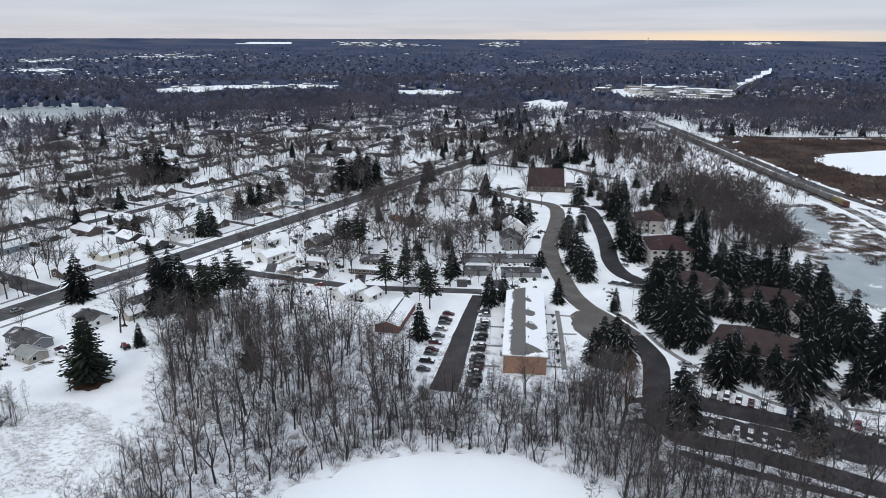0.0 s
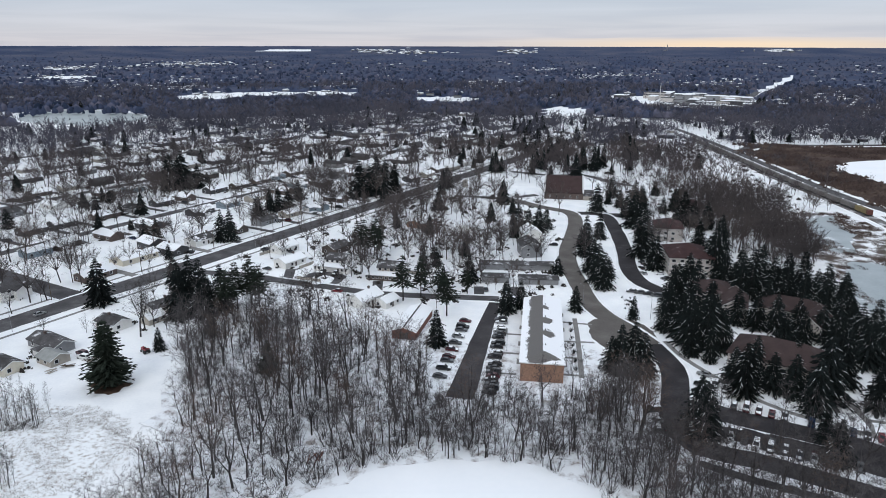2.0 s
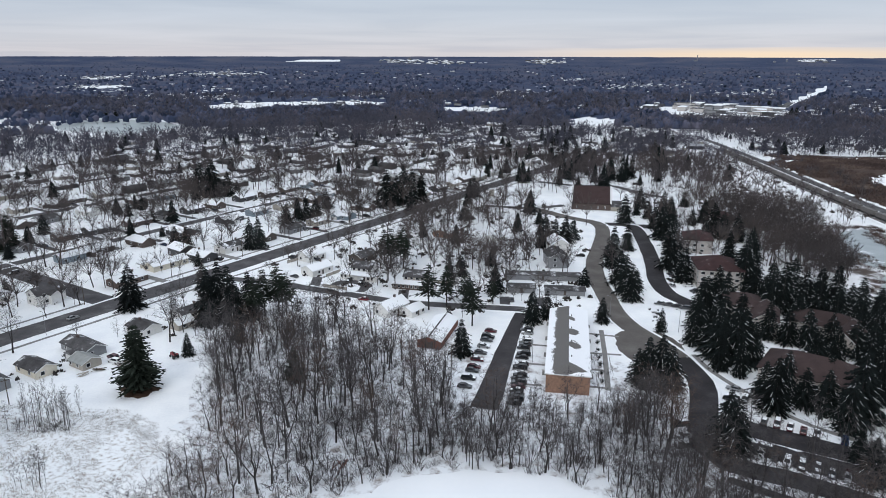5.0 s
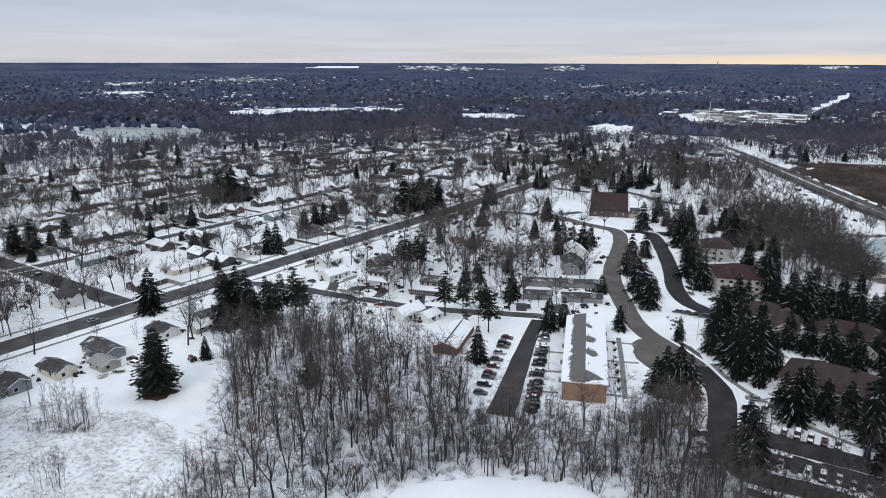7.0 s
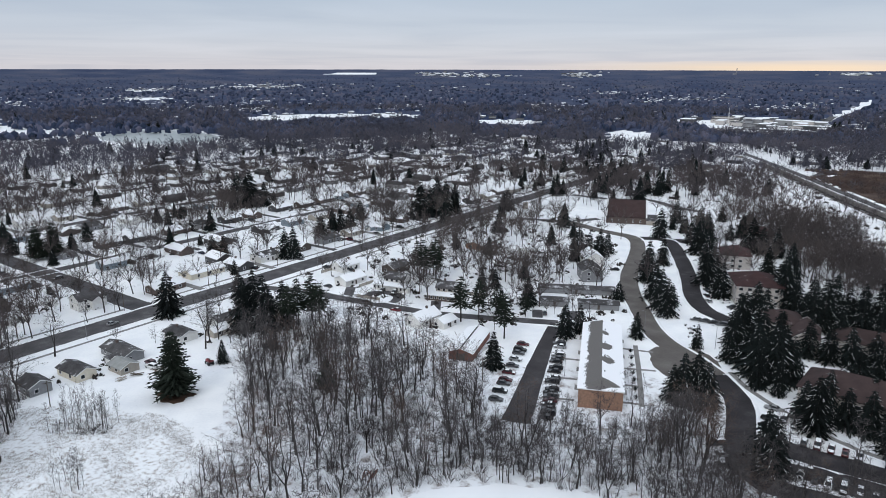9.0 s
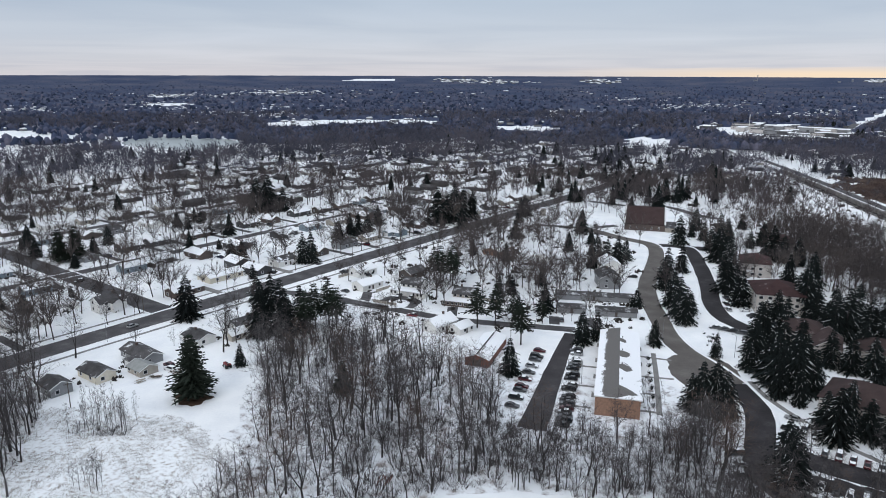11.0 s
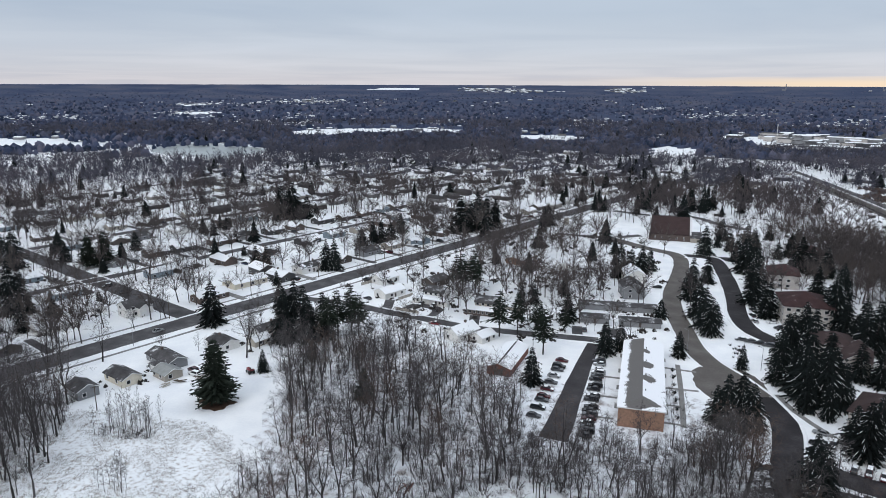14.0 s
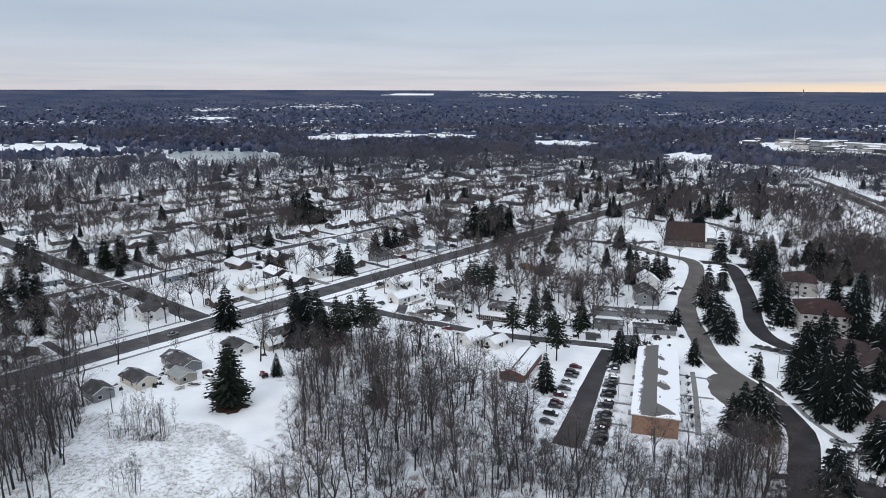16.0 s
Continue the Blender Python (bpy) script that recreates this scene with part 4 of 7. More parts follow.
def porch_house(label, w, main, low, high, trim_doors, x, y, turn):
    """A two-storey house behind a one-storey front under a snowy lean-to roof; own x runs along the front, y to the back."""
    t = thing("house", label, "house")
    x0, x1 = main
    part("front_wall", Builder().box(0, w, 0, 3.0, -0.2, 2.6), low, t)
    part("front_roof", Builder().add([(-0.4, -0.9, 2.603), (w + 0.4, -0.9, 2.603), (w + 0.4, 3.2, 3.3), (-0.4, 3.2, 3.3), (-0.4, -0.9, 2.85), (w + 0.4, -0.9, 2.85), (w + 0.4, 3.2, 3.55), (-0.4, 3.2, 3.55)],
                                     [(3, 2, 1, 0), (4, 5, 6, 7), (0, 1, 5, 4), (1, 2, 6, 5), (2, 3, 7, 6), (3, 0, 4, 7)]), SNOW_CLEAN, t)
    c, l = (x0 + x1) / 2, x1 - x0
    turned = pose(c, 6.6, 0, 0, 0, 90)
    part("wall", gable_wall(7.2, l, 5.2, 2.1), high, t).matrix_local = turned
    part("roof", gable_roof(7.2, l, 5.2, 2.1, 0.5), ROOF_DARK, t).matrix_local = turned
    n = 4
    for i in range(n):
        window_on(t, "y-", x0 + (i + 0.5) * l / n, 4.4, -3.0, 1.1, 1.1)
    for i, (p, q) in enumerate(trim_doors):
        part("garage_door", Builder().box(p, q, -0.06, 0, 0.05, 2.15), TRIM, t)
    k = 0.9
    while k < w - 1:
        if all(not (p - 0.7 < k < q + 0.7) for p, q in trim_doors):
            window_on(t, "y-", k, 1.5, 0.0, 0.9, 1.2)
        k += 1.9
    part("chimney", Builder().box(c - 2.4, c - 1.7, 7.4, 8.1, 6.0, 8.2), SIDING["umber"], t)
    t.matrix_basis = pose(x, y, 0, 0, 0, turn)
    building_spots.append((x + 8, y + 3, 8.0))


porch_house("white two-storey house with dark roof and snowy garage front", 18.0, (4.5, 14.5), SIDING["white"], SIDING["white"], ((5.2, 7.9), (8.6, 11.3)), -67.2, 300.5, -16)
porch_house("brick house with tan upper floor and snowy porch roof", 13.8, (4.0, 13.8), SIDING["umber"], SIDING["tan"], (), -41.0, 288.3, -10)
setting("forecourt", blob(-60.5, 289.5, 9.5, 9.0, -16, 0.05, 41, rough=0.06, square=2.6), ASPHALT, "cleared asphalt forecourt of the white house", "driveway")
setting("forecourt_island", blob(-61.3, 287.2, 5.6, 6.0, -16, 0.16, 42, rough=0.06), SNOW_CLEAN, "round heap of untouched snow within the forecourt", "snow")
put(house("white gabled house with snow-covered roof", 8.0, 12.5, 3.1, 2.4, SIDING["white"], SNOW_CLEAN), -38, 260, HEAD - 5)
put(house("small white garage with snowy roof", 6.0, 8.0, 2.6, 1.4, SIDING["white"], SNOW_CLEAN, chimney=False, name="garage"), -29, 258, HEAD - 5)
put(house("brown house among bare trees", 8.0, 12.0, 3.0, 1.9, SIDING["brown"], ROOF_DARK), -62, 331, HEAD - 3)
put(house("white house with dark roof patches", 8.0, 12.0, 3.0, 1.9, SIDING["white"], ROOF), -88, 331, HEAD - 3)
put(house("two-storey white gabled house", 9.0, 13.0, 5.6, 2.6, SIDING["white"], SNOW_CLEAN, storeys=2), 37, 353, 100)
put(house("grey two-storey house with dark roof", 9.5, 13.0, 5.4, 2.4, SIDING["grey"], ROOF_DARK, storeys=2), 34, 330, 98)
put(house("orange brick house with snowy low roof", 10.0, 18.0, 3.0, 1.3, SIDING["brick"], SNOW_CLEAN, wing=("x+", -4, 7, 5)), -22, 386, HEAD + 3)
put(house("small white house behind the brick house", 7.0, 10.0, 3.0, 1.7, SIDING["white"], SNOW_CLEAN), 4, 372, HEAD + 3)
put(house("white two-storey corner house with dormer", 8.0, 12.0, 4.6, 2.3, SIDING["white"], ROOF_DARK, storeys=2, wing=("x+", 1, 5, 2.5)), -183, 262, HEAD)
put(house("long low house with snowy roof", 7.5, 16.0, 2.8, 1.5, SIDING["white"], SNOW_CLEAN), -204, 238, HEAD)
put(house("small white shed with snowy roof", 5.0, 6.5, 2.3, 1.3, SIDING["white"], SNOW_CLEAN, chimney=False, name="shed"), -201, 262, HEAD + 80)
put(house("blue-grey house half hidden by trees", 8.0, 12.0, 3.2, 2.0, SIDING["blue"], ROOF_DARK), -252, 268, HEAD + 90)

for x, y, l in ((26, 307, 34), (15.5, 289, 12), (34, 287, 17)):
    put(house("long low carport row with dark roof", 6.0, l, 2.4, 0.5, SIDING["grey"], ROOF_DARK, chimney=False, name="carport", group="carports"), x, y, -2)

# the blocks north of the main road
LABELS = [("white", ROOF, "white ranch house with patchy snow on its roof"), ("brown", SNOW_CLEAN, "brown ranch house with snow-covered roof"), ("grey", ROOF_DARK, "grey ranch house with mostly bare shingle roof"),
          ("tan", SNOW_CLEAN, "tan house with snow-covered roof"), ("blue", SNOW_CLEAN, "blue-grey house with snow-covered roof"), ("umber", SNOW_CLEAN, "brown brick ranch house with snow-covered roof"), ("dark", SNOW_CLEAN, "dark-sided house with snow-covered roof")]
house_protos = []
rng = random.Random(11)
far_walls = []
lots = []
for i in range(len(STREETS_B)):
    b0 = ([260] + STREETS_B)[i]
    b1 = STREETS_B[i]
    for j in range(-1, len(BLOCKS_A) - 1):
        a0, a1 = (20, 153) if j < 0 else (BLOCKS_A[j], BLOCKS_A[j + 1])
        n = int((a1 - a0 - 14) / 21.5)
        for row, b in ((0, b0 + (25 if i == 0 else 20)), (1, b1 - 20)):
            for k in range(n):
                a = a0 + 12 + (k + 0.5) * (a1 - a0 - 24) / n + rng.uniform(-4, 4)
                lots.append((a, b + rng.uniform(-4, 4), row, b0 if row == 0 else b1))
for j, a in enumerate(range(560, 860, 22)):
    lots.append((a + 0.0, 236.0, 1, 260))
    lots.append((a + 8.0, 190.0, 0, 160))
for a, b, row, st in lots:
    x, y = ab(a, b)
    if any(math.hypot(x - p, y - q) < 13 for p, q, _ in building_spots) or rng.random() < 0.05:
        continue
    d = math.hypot(x, y)
    az = math.degrees(math.atan2(x, y))
    if az < -52 or az > 40:
        continue
    head = HEAD + (180 if row else 0) + rng.choice((0, 0, 90)) + rng.uniform(-2, 2)
    if d < 560:
        if len(house_protos) < 14:
            c, top, lab = LABELS[len(house_protos) % 7]
            w, l = rng.uniform(7.2, 8.8), rng.uniform(12.0, 16.5)
            h = house(lab, w, l, rng.uniform(2.7, 3.2), rng.uniform(1.5, 2.1), SIDING[c], top, wing=("x-", rng.uniform(-3, 3), 5.5, rng.uniform(2.5, 5)) if len(house_protos) % 2 else None, group="houses of the residential blocks")
            house_protos.append(h)
            put(h, x, y, head)
        else:
            h = copy_thing(rng.choice(house_protos), pose(x, y, 0, 0, 0, head - 90))
            building_spots.append((x, y, 8.0))
        near = st + (1 if b > st else -1) * (8.2 if st == 260 else 4.2)
        gap = abs(b - near) + 4
        q = ab(a + 10.2, near + (1 if b > st else -1) * gap / 2)
        s = Builder().box(-1.7, 1.7, -gap / 2, gap / 2, 0.0, 0.066)
        o = tagged(part("driveway", s, ASPHALT if rng.random() < 0.6 else CONCRETE), "driveway beside a house, partly cleared", "driveway", kind="structure")
        o.matrix_basis = pose(q[0], q[1], 0, 0, 0, HEAD)
    else:
        far_walls.append((x, y, 0, radians(head - 90), rng.uniform(0.9, 1.15), 0, 1.0))
        building_spots.append((x, y, 8.0))
for i in range(90):
    x, y = rng.uniform(285, 640), rng.uniform(745, 1060)
    if math.degrees(math.atan2(x, y)) < 36:
        far_walls.append((x, y, 0, radians(rng.choice((-25, 65)) + rng.uniform(-4, 4)), rng.uniform(0.9, 1.2), 0, 1.0))
        building_spots.append((x, y, 8.0))
for i in range(150):
    az, d = radians(rng.uniform(-30, 17)), rng.uniform(690, 1010)
    x, y = d * math.sin(az), d * math.cos(az)
    if not (-640 < x < -400 and y > 830):
        far_walls.append((x, y, 0, radians(HEAD - 90 + rng.choice((0, 90)) + rng.uniform(-4, 4)), rng.uniform(0.9, 1.25), 0, 1.0))
        building_spots.append((x, y, 9.0))
ROOF_FAR = island_mix("far_roofs", [(0.0, (0.075, 0.072, 0.075)), (0.20, (0.12, 0.12, 0.12)), (0.22, (0.78, 0.80, 0.83)), (1.0, (0.88, 0.89, 0.91))])
WALL_FAR = island_mix("far_siding", [(0.0, (0.06, 0.06, 0.065)), (0.25, (0.11, 0.098, 0.092)), (0.45, (0.22, 0.22, 0.23)), (0.65, (0.36, 0.33, 0.29)), (0.85, (0.60, 0.59, 0.57)), (1.0, (0.10, 0.10, 0.11))])
join_copies("far_house_wall", [gable_wall(8, 14, 3, 1.6)], far_walls, WALL_FAR, "weathered walls of the farther houses", "houses")
join_copies("far_house_roof", [gable_roof(8, 14, 3, 1.6)], far_walls, ROOF_FAR, "patchy snow roofs of the farther houses", "roofs")

# brick apartment block with its half-melted roof
BX, BY, BW, BL, BH = 25.3, 194.0, 13.2, 56.0, 6.2
BTURN = -6.3


def block_roof_material():
    m = bpy.data.materials.new("block_roof_shingles")
    m.use_nodes = True
    nt = m.node_tree
    N, Lk = nt.nodes.new, nt.links.new
    b = nt.nodes["Principled BSDF"]
    co = N("ShaderNodeTexCoord").outputs["Object"]
    sep = N("ShaderNodeSeparateXYZ")
    Lk(co, sep.inputs[0])
    n = N("ShaderNodeTexNoise")
    n.inputs["Scale"].default_value, n.inputs["Detail"].default_value = 0.20, 4.0
    Lk(co, n.inputs["Vector"])
    g = N("ShaderNodeTexNoise")
    g.inputs["Scale"].default_value, g.inputs["Detail"].default_value = 3.0, 3.0
    Lk(co, g.inputs["Vector"])

    def calc(op, a, bb):
        k = N("ShaderNodeMath")
        k.operation = op
        for sock, v in zip(k.inputs, (a, bb)):
            if isinstance(v, (int, float)):
                sock.default_value = v
            else:
                Lk(v, sock)
        return k.outputs[0]
    # snow has slid and melted off the west slope, and in tongues from the ridge on the east slope
    r = N("ShaderNodeValToRGB")
    el = r.color_ramp.elements
    for _ in range(3):
        el.new(0.5)
    for e, (pos, v) in zip(el, ((0.0, 0.95), (0.09, 0.78), (0.24, 0.12), (0.505, 0.05), (0.515, 0.85))):
        e.position, e.color = pos, (v, v, v, 1)
    Lk(calc("ADD", calc("DIVIDE", sep.outputs[0], 13.6), 0.5), r.inputs[0])
    f = calc("ADD", r.outputs[0], calc("ADD", calc("MULTIPLY", calc("SUBTRACT", n.outputs["Fac"], 0.5), 1.3), calc("MULTIPLY", calc("SUBTRACT", g.outputs["Fac"], 0.5), 0.9)))
    for cx, cy, rx, ry in ((1.3, 44.0, 1.9, 2.0), (1.5, 31.0, 2.4, 2.4), (1.7, 20.0, 2.5, 3.4), (0.3, 2.6, 4.2, 2.2)):
        dx = calc("DIVIDE", calc("SUBTRACT", sep.outputs[0], cx), rx)
        dy = calc("DIVIDE", calc("SUBTRACT", sep.outputs[1], cy), ry)
        rr = calc("ADD", calc("MULTIPLY", dx, dx), calc("MULTIPLY", dy, dy))
        f = calc("MINIMUM", f, calc("ADD", calc("MULTIPLY", rr, 0.48), calc("ADD", calc("MULTIPLY", calc("SUBTRACT", n.outputs["Fac"], 0.5), 2.4), calc("MULTIPLY", calc("SUBTRACT", g.outputs["Fac"], 0.5), 0.6))))
    s = N("ShaderNodeMapRange")
    s.inputs[1].default_value, s.inputs[2].default_value = 0.44, 0.54
    Lk(f, s.inputs[0])
    shin = N("ShaderNodeValToRGB")
    shin.color_ramp.elements[0].color, shin.color_ramp.elements[1].color = (0.090, 0.083, 0.080, 1), (0.150, 0.140, 0.135, 1)
    Lk(g.outputs["Fac"], shin.inputs[0])
    mx = N("ShaderNodeMix")
    mx.data_type = "RGBA"
    Lk(s.outputs[0], mx.inputs[0])
    Lk(shin.outputs[0], mx.inputs[6])
    mx.inputs[7].default_value = (0.85, 0.86, 0.89, 1)
    Lk(mx.outputs[2], b.inputs["Base Color"])
    b.inputs["Roughness"].default_value = 0.8
    return m


def brick_block():
    t = thing("apartment_block", "long two-storey brick apartment block with half-melted snowy roof", "building")
    w, l, h = BW, BL, BH
    part("wall", Builder().box(-w / 2, w / 2, 0, l, -0.2, h), SIDING["brick"], t)
    e = 0.45
    b = Builder()
    x, z, zr = w / 2 + e, h, h + 2.0
    b.add([(-x, -e, z), (x, -e, z), (x, l + e, z), (-x, l + e, z), (-x, -e, z + 0.3), (x, -e, z + 0.3), (x, l + e, z + 0.3), (-x, l + e, z + 0.3), (0, 4.2, zr), (0, l - 0.4, zr)],
          [(3, 2, 1, 0), (0, 1, 5, 4), (1, 2, 6, 5), (2, 3, 7, 6), (3, 0, 4, 7), (4, 5, 8), (5, 6, 9, 8), (6, 7, 9), (7, 4, 8, 9)])
    part("roof", b, block_roof_material(), t)
    for y in (10, 22, 34, 46):
        part("roof_vent", Builder().tube((1.0, y, h + 1.5), (1.0, y, h + 2.3), 0.18, 0.18, 6, True), METAL, t)
    part("eave_board", Builder().box(-x - 0.03, x + 0.03, -e - 0.05, -e - 0.003, z - 0.02, z + 0.32), TRIM, t)
    for s in ("x+", "x-"):
        for k in range(2):
            for i in range(14):
                window_on(t, s, 3 + i * 3.85, 1.6 + 2.8 * k, w / 2, 1.6, 1.3)
        for i in range(4):
            sgn = 1 if s == "x+" else -1
            a, c = sorted((sgn * w / 2, sgn * (w / 2 + 1.3)))
            part("balcony", Builder().box(a, c, 6 + i * 14, 9 + i * 14, 2.75, 2.95), CONCRETE, t)
    t.matrix_basis = pose(BX, BY, 0, 0, 0, BTURN)
    building_spots.append((28, 205, 10)), building_spots.append((30, 222, 10)), building_spots.append((32, 240, 10))


brick_block()


def barn():
    t = thing("barn", "low red-brown barn with snow-covered gable roof", "barn")
    w, l, h, r = 8.6, 24.0, 3.0, 1.4
    part("wall", gable_wall(w, l, h, r), SIDING["red"], t)
    part("roof", gable_roof(w, l, h, r, 0.4), SNOW_CLEAN, t)
    part("ridge_cap", Builder().box(-0.28, 0.28, -l / 2 - 0.35, l / 2 + 0.35, h + r + 0.24, h + r + 0.34), ROOF_DARK, t)
    part("door", Builder().box(-1.6, 1.6, -l / 2 - 0.05, -l / 2, 0.1, 2.6), SIDING["brown"], t)
    t.matrix_basis = pose(-17.2, 236.5, 0, 0, 0, -12)
    building_spots.append((-17, 230, 8)), building_spots.append((-15, 242, 8))


barn()


def church():
    t = thing("church", "low church with a broad steep brown roof", "church")
    w, l = 25.5, 24.0
    part("wall", Builder().box(-w / 2, w / 2, -l / 2, l / 2, -0.2, 4.4), SIDING["umber"], t)
    # one broad slope that looks at the drive, a short one behind
    part("roof", Builder().prism([(-l / 2 - 0.6, 4.2), (l / 2 - 4, 12.0), (l / 2 + 0.6, 4.2), (l / 2 + 0.9, 4.6), (l / 2 - 4, 12.5), (-l / 2 - 0.9, 4.6)], -w / 2, w / 2), ROOF_BROWN, t).matrix_local = pose(0, 0, 0, 0, 0, 90)
    part("gable", Builder().prism([(-l / 2, 4.2), (l / 2 - 4, 11.8), (l / 2, 4.2)], -w / 2 + 0.4, w / 2 - 0.4), SIDING["brown"], t).matrix_local = pose(0, 0, 0, 0, 0, 90)
    for s in (-1, 1):
        part("verge", Builder().prism([(-l / 2 - 0.8, 4.5), (l / 2 - 4, 12.6), (l / 2 - 4, 13.0), (-l / 2 - 0.8, 5.0)], s * w / 2 - 0.5, s * w / 2 + 0.5), TRIM, t, "pale verge board along the gable").matrix_local = pose(0, 0, 0, 0, 0, 90)
    part("side_hall", Builder().box(w / 2, w / 2 + 7, -l / 2 - 1, l / 2 - 6, -0.2, 2.8), SIDING["tan"], t)
    part("hall_roof", Builder().box(w / 2 - 0.1, w / 2 + 7.4, -l / 2 - 1.4, l / 2 - 5.6, 2.803, 3.2), ROOF_DARK, t)
    for i in range(5):
        window_on(t, "y-", -9 + i * 4.5, 1.9, l / 2, 0.7, 1.6)
    t.matrix_basis = pose(70.3, 468.5, 0, 0, 0, -8)
    building_spots.append((70, 468, 18))


church()


def apartment(label, w, l, h, rise, roof, x, y, turn):
    t = thing("apartment_house", label, "building", "maroon-roofed apartment houses")
    part("wall", Builder().box(-w / 2, w / 2, -l / 2, l / 2, -0.2, h), SIDING["stone"], t)
    part("roof", hip_roof(w, l, h, rise), roof, t)
    n = int(h / 2.8)
    for k in range(n):
        for i in range(int(w / 3.6)):
            window_on(t, "y-", -w / 2 + 1.8 + i * 3.6, 1.6 + 2.8 * k, l / 2, 1.6, 1.2)
        for s in ("x-", "x+"):
            for i in range(int(l / 4.5)):
                window_on(t, s, -l / 2 + 2.2 + i * 4.5, 1.6 + 2.8 * k, w / 2, 1.5, 1.2)
    for k in range(1, n):
        part("balcony", Builder().box(-w / 4 - 1.6, -w / 4 + 1.6, -l / 2 - 1.4, -l / 2, 2.8 * k - 0.1, 2.8 * k + 0.1).box(-w / 4 - 1.6, -w / 4 + 1.6, -l / 2 - 1.4, -l / 2 - 1.3, 2.8 * k + 0.102, 2.8 * k + 1.0), TRIM, t)
    t.matrix_basis = pose(x, y, 0, 0, 0, turn)
    building_spots.append((x, y, max(w, l) / 2))


apartment("three-storey pale stone apartment house with maroon hip roof", 19, 20, 8.6, 4.2, ROOF_MAROON, 104, 307, -6)
apartment("pale apartment house with maroon roof among spruces", 14, 16, 7.0, 3.5, ROOF_MAROON, 111, 363, -10)
apartment("apartment house with maroon roof behind spruces", 13, 15, 7.0, 3.5, ROOF_MAROON, 139, 410, -10)
apartment("apartment house with dark brown roof behind spruces", 13, 14, 6.0, 3.4, ROOF_UMBER, 102, 266, -8)
put(house("pale gabled apartment wing with dark brown roof", 9.5, 17.0, 5.4, 3.4, SIDING["stone"], ROOF_UMBER, storeys=2, chimney=False, name="apartment_house"), 105, 252, 68)
put(house("pale gabled apartment wing with dark brown roof", 9.0, 15.0, 5.2, 3.2, SIDING["stone"], ROOF_UMBER, storeys=2, chimney=False, name="apartment_house"), 127, 236, 50)
apartment("long apartment house with dark brown roof", 22, 12, 6.0, 3.6, ROOF_UMBER, 124, 246, -28)
apartment("broad apartment house with dark brown roof screened by spruces", 29, 17, 6.2, 4.8, ROOF_UMBER, 102, 203, -34)


# ---- woodland and street trees ----
def inside(x, y, poly):
    c = False
    for (x0, y0), (x1, y1) in zip(poly, poly[1:] + poly[:1]):
        if (y0 > y) != (y1 > y) and x < (x1 - x0) * (y - y0) / (y1 - y0) + x0:
            c = not c
    return c


def off_roads(x, y, gap):
    for line, hw in roads:
        for i in range(len(line) - 1):
            (x0, y0), (x1, y1) = line[i], line[i + 1]
            dx, dy = x1 - x0, y1 - y0
            t = max(0, min(1, ((x - x0) * dx + (y - y0) * dy) / (dx * dx + dy * dy + 1e-9)))
            if math.hypot(x - x0 - t * dx, y - y0 - t * dy) < hw + gap:
                return False
    return True


def off_houses(x, y, gap=0.0):
    return all(abs(x - p) + abs(y - q) > 60 or math.hypot(x - p, y - q) > r + gap for p, q, r in building_spots)


WOOD = [(-78, 118), (-77, 152), (-77, 170), (-83, 188), (-91, 205), (-96, 218), (-97, 232), (-88, 240), (-74, 246), (-58, 254), (-44, 243), (-28, 215), (-10, 203), (-6, 181), (20, 184), (45, 186), (51, 162), (66, 146), (77, 139), (92, 128), (110, 118), (40, 110), (-60, 105)]
WOOD_WEST = [(-230, 205), (-200, 204), (-172, 204), (-157, 189), (-145, 168), (-136, 152), (-122, 128), (-150, 115), (-240, 160)]


def in_clearing(x, y):
    return ((x - 0) / 38) ** 2 + ((y - 128) / 24) ** 2 < 1


near_protos = []
for s in range(14):
    h = 20.0
    tb = wood_tree(300 + s, h, (0.66, 0.90, 0.78, 1.0)[s % 4], 2 + (s * 2) % 3, (15, 11, 9)[(s * 2) % 3])
    near_protos.append(tb)
rng = random.Random(5)
spots = []
tries = 0
while len(spots) < 270 and tries < 60000:
    tries += 1
    west = rng.random() < 0.33
    south = not west and len(spots) % 6 == 0
    if west:
        x, y = rng.uniform(-215, -120), rng.uniform(115, 205)
        ok = inside(x, y, WOOD_WEST)
    else:
        x, y = (rng.uniform(42, 118), rng.uniform(112, 158)) if south else (rng.uniform(-90, 112), rng.uniform(112, 252))
        ok = (south and y < 190 - 0.4 * x) or inside(x, y, WOOD) and not in_clearing(x, y)
    if 10 < x < 40 and y > 180:
        continue
    if not ok or not off_roads(x, y, 1.5) or not off_houses(x, y, -1):
        continue
    if any(abs(x - p) < 4 and abs(y - q) < 4 and math.hypot(x - p, y - q) < 3.6 for p, q in spots):
        continue
    if any(math.hypot(x - p, y - q) < r * 0.7 for p, q, r in conifer_spots):
        continue
    spots.append((x, y))
tree_first = {}
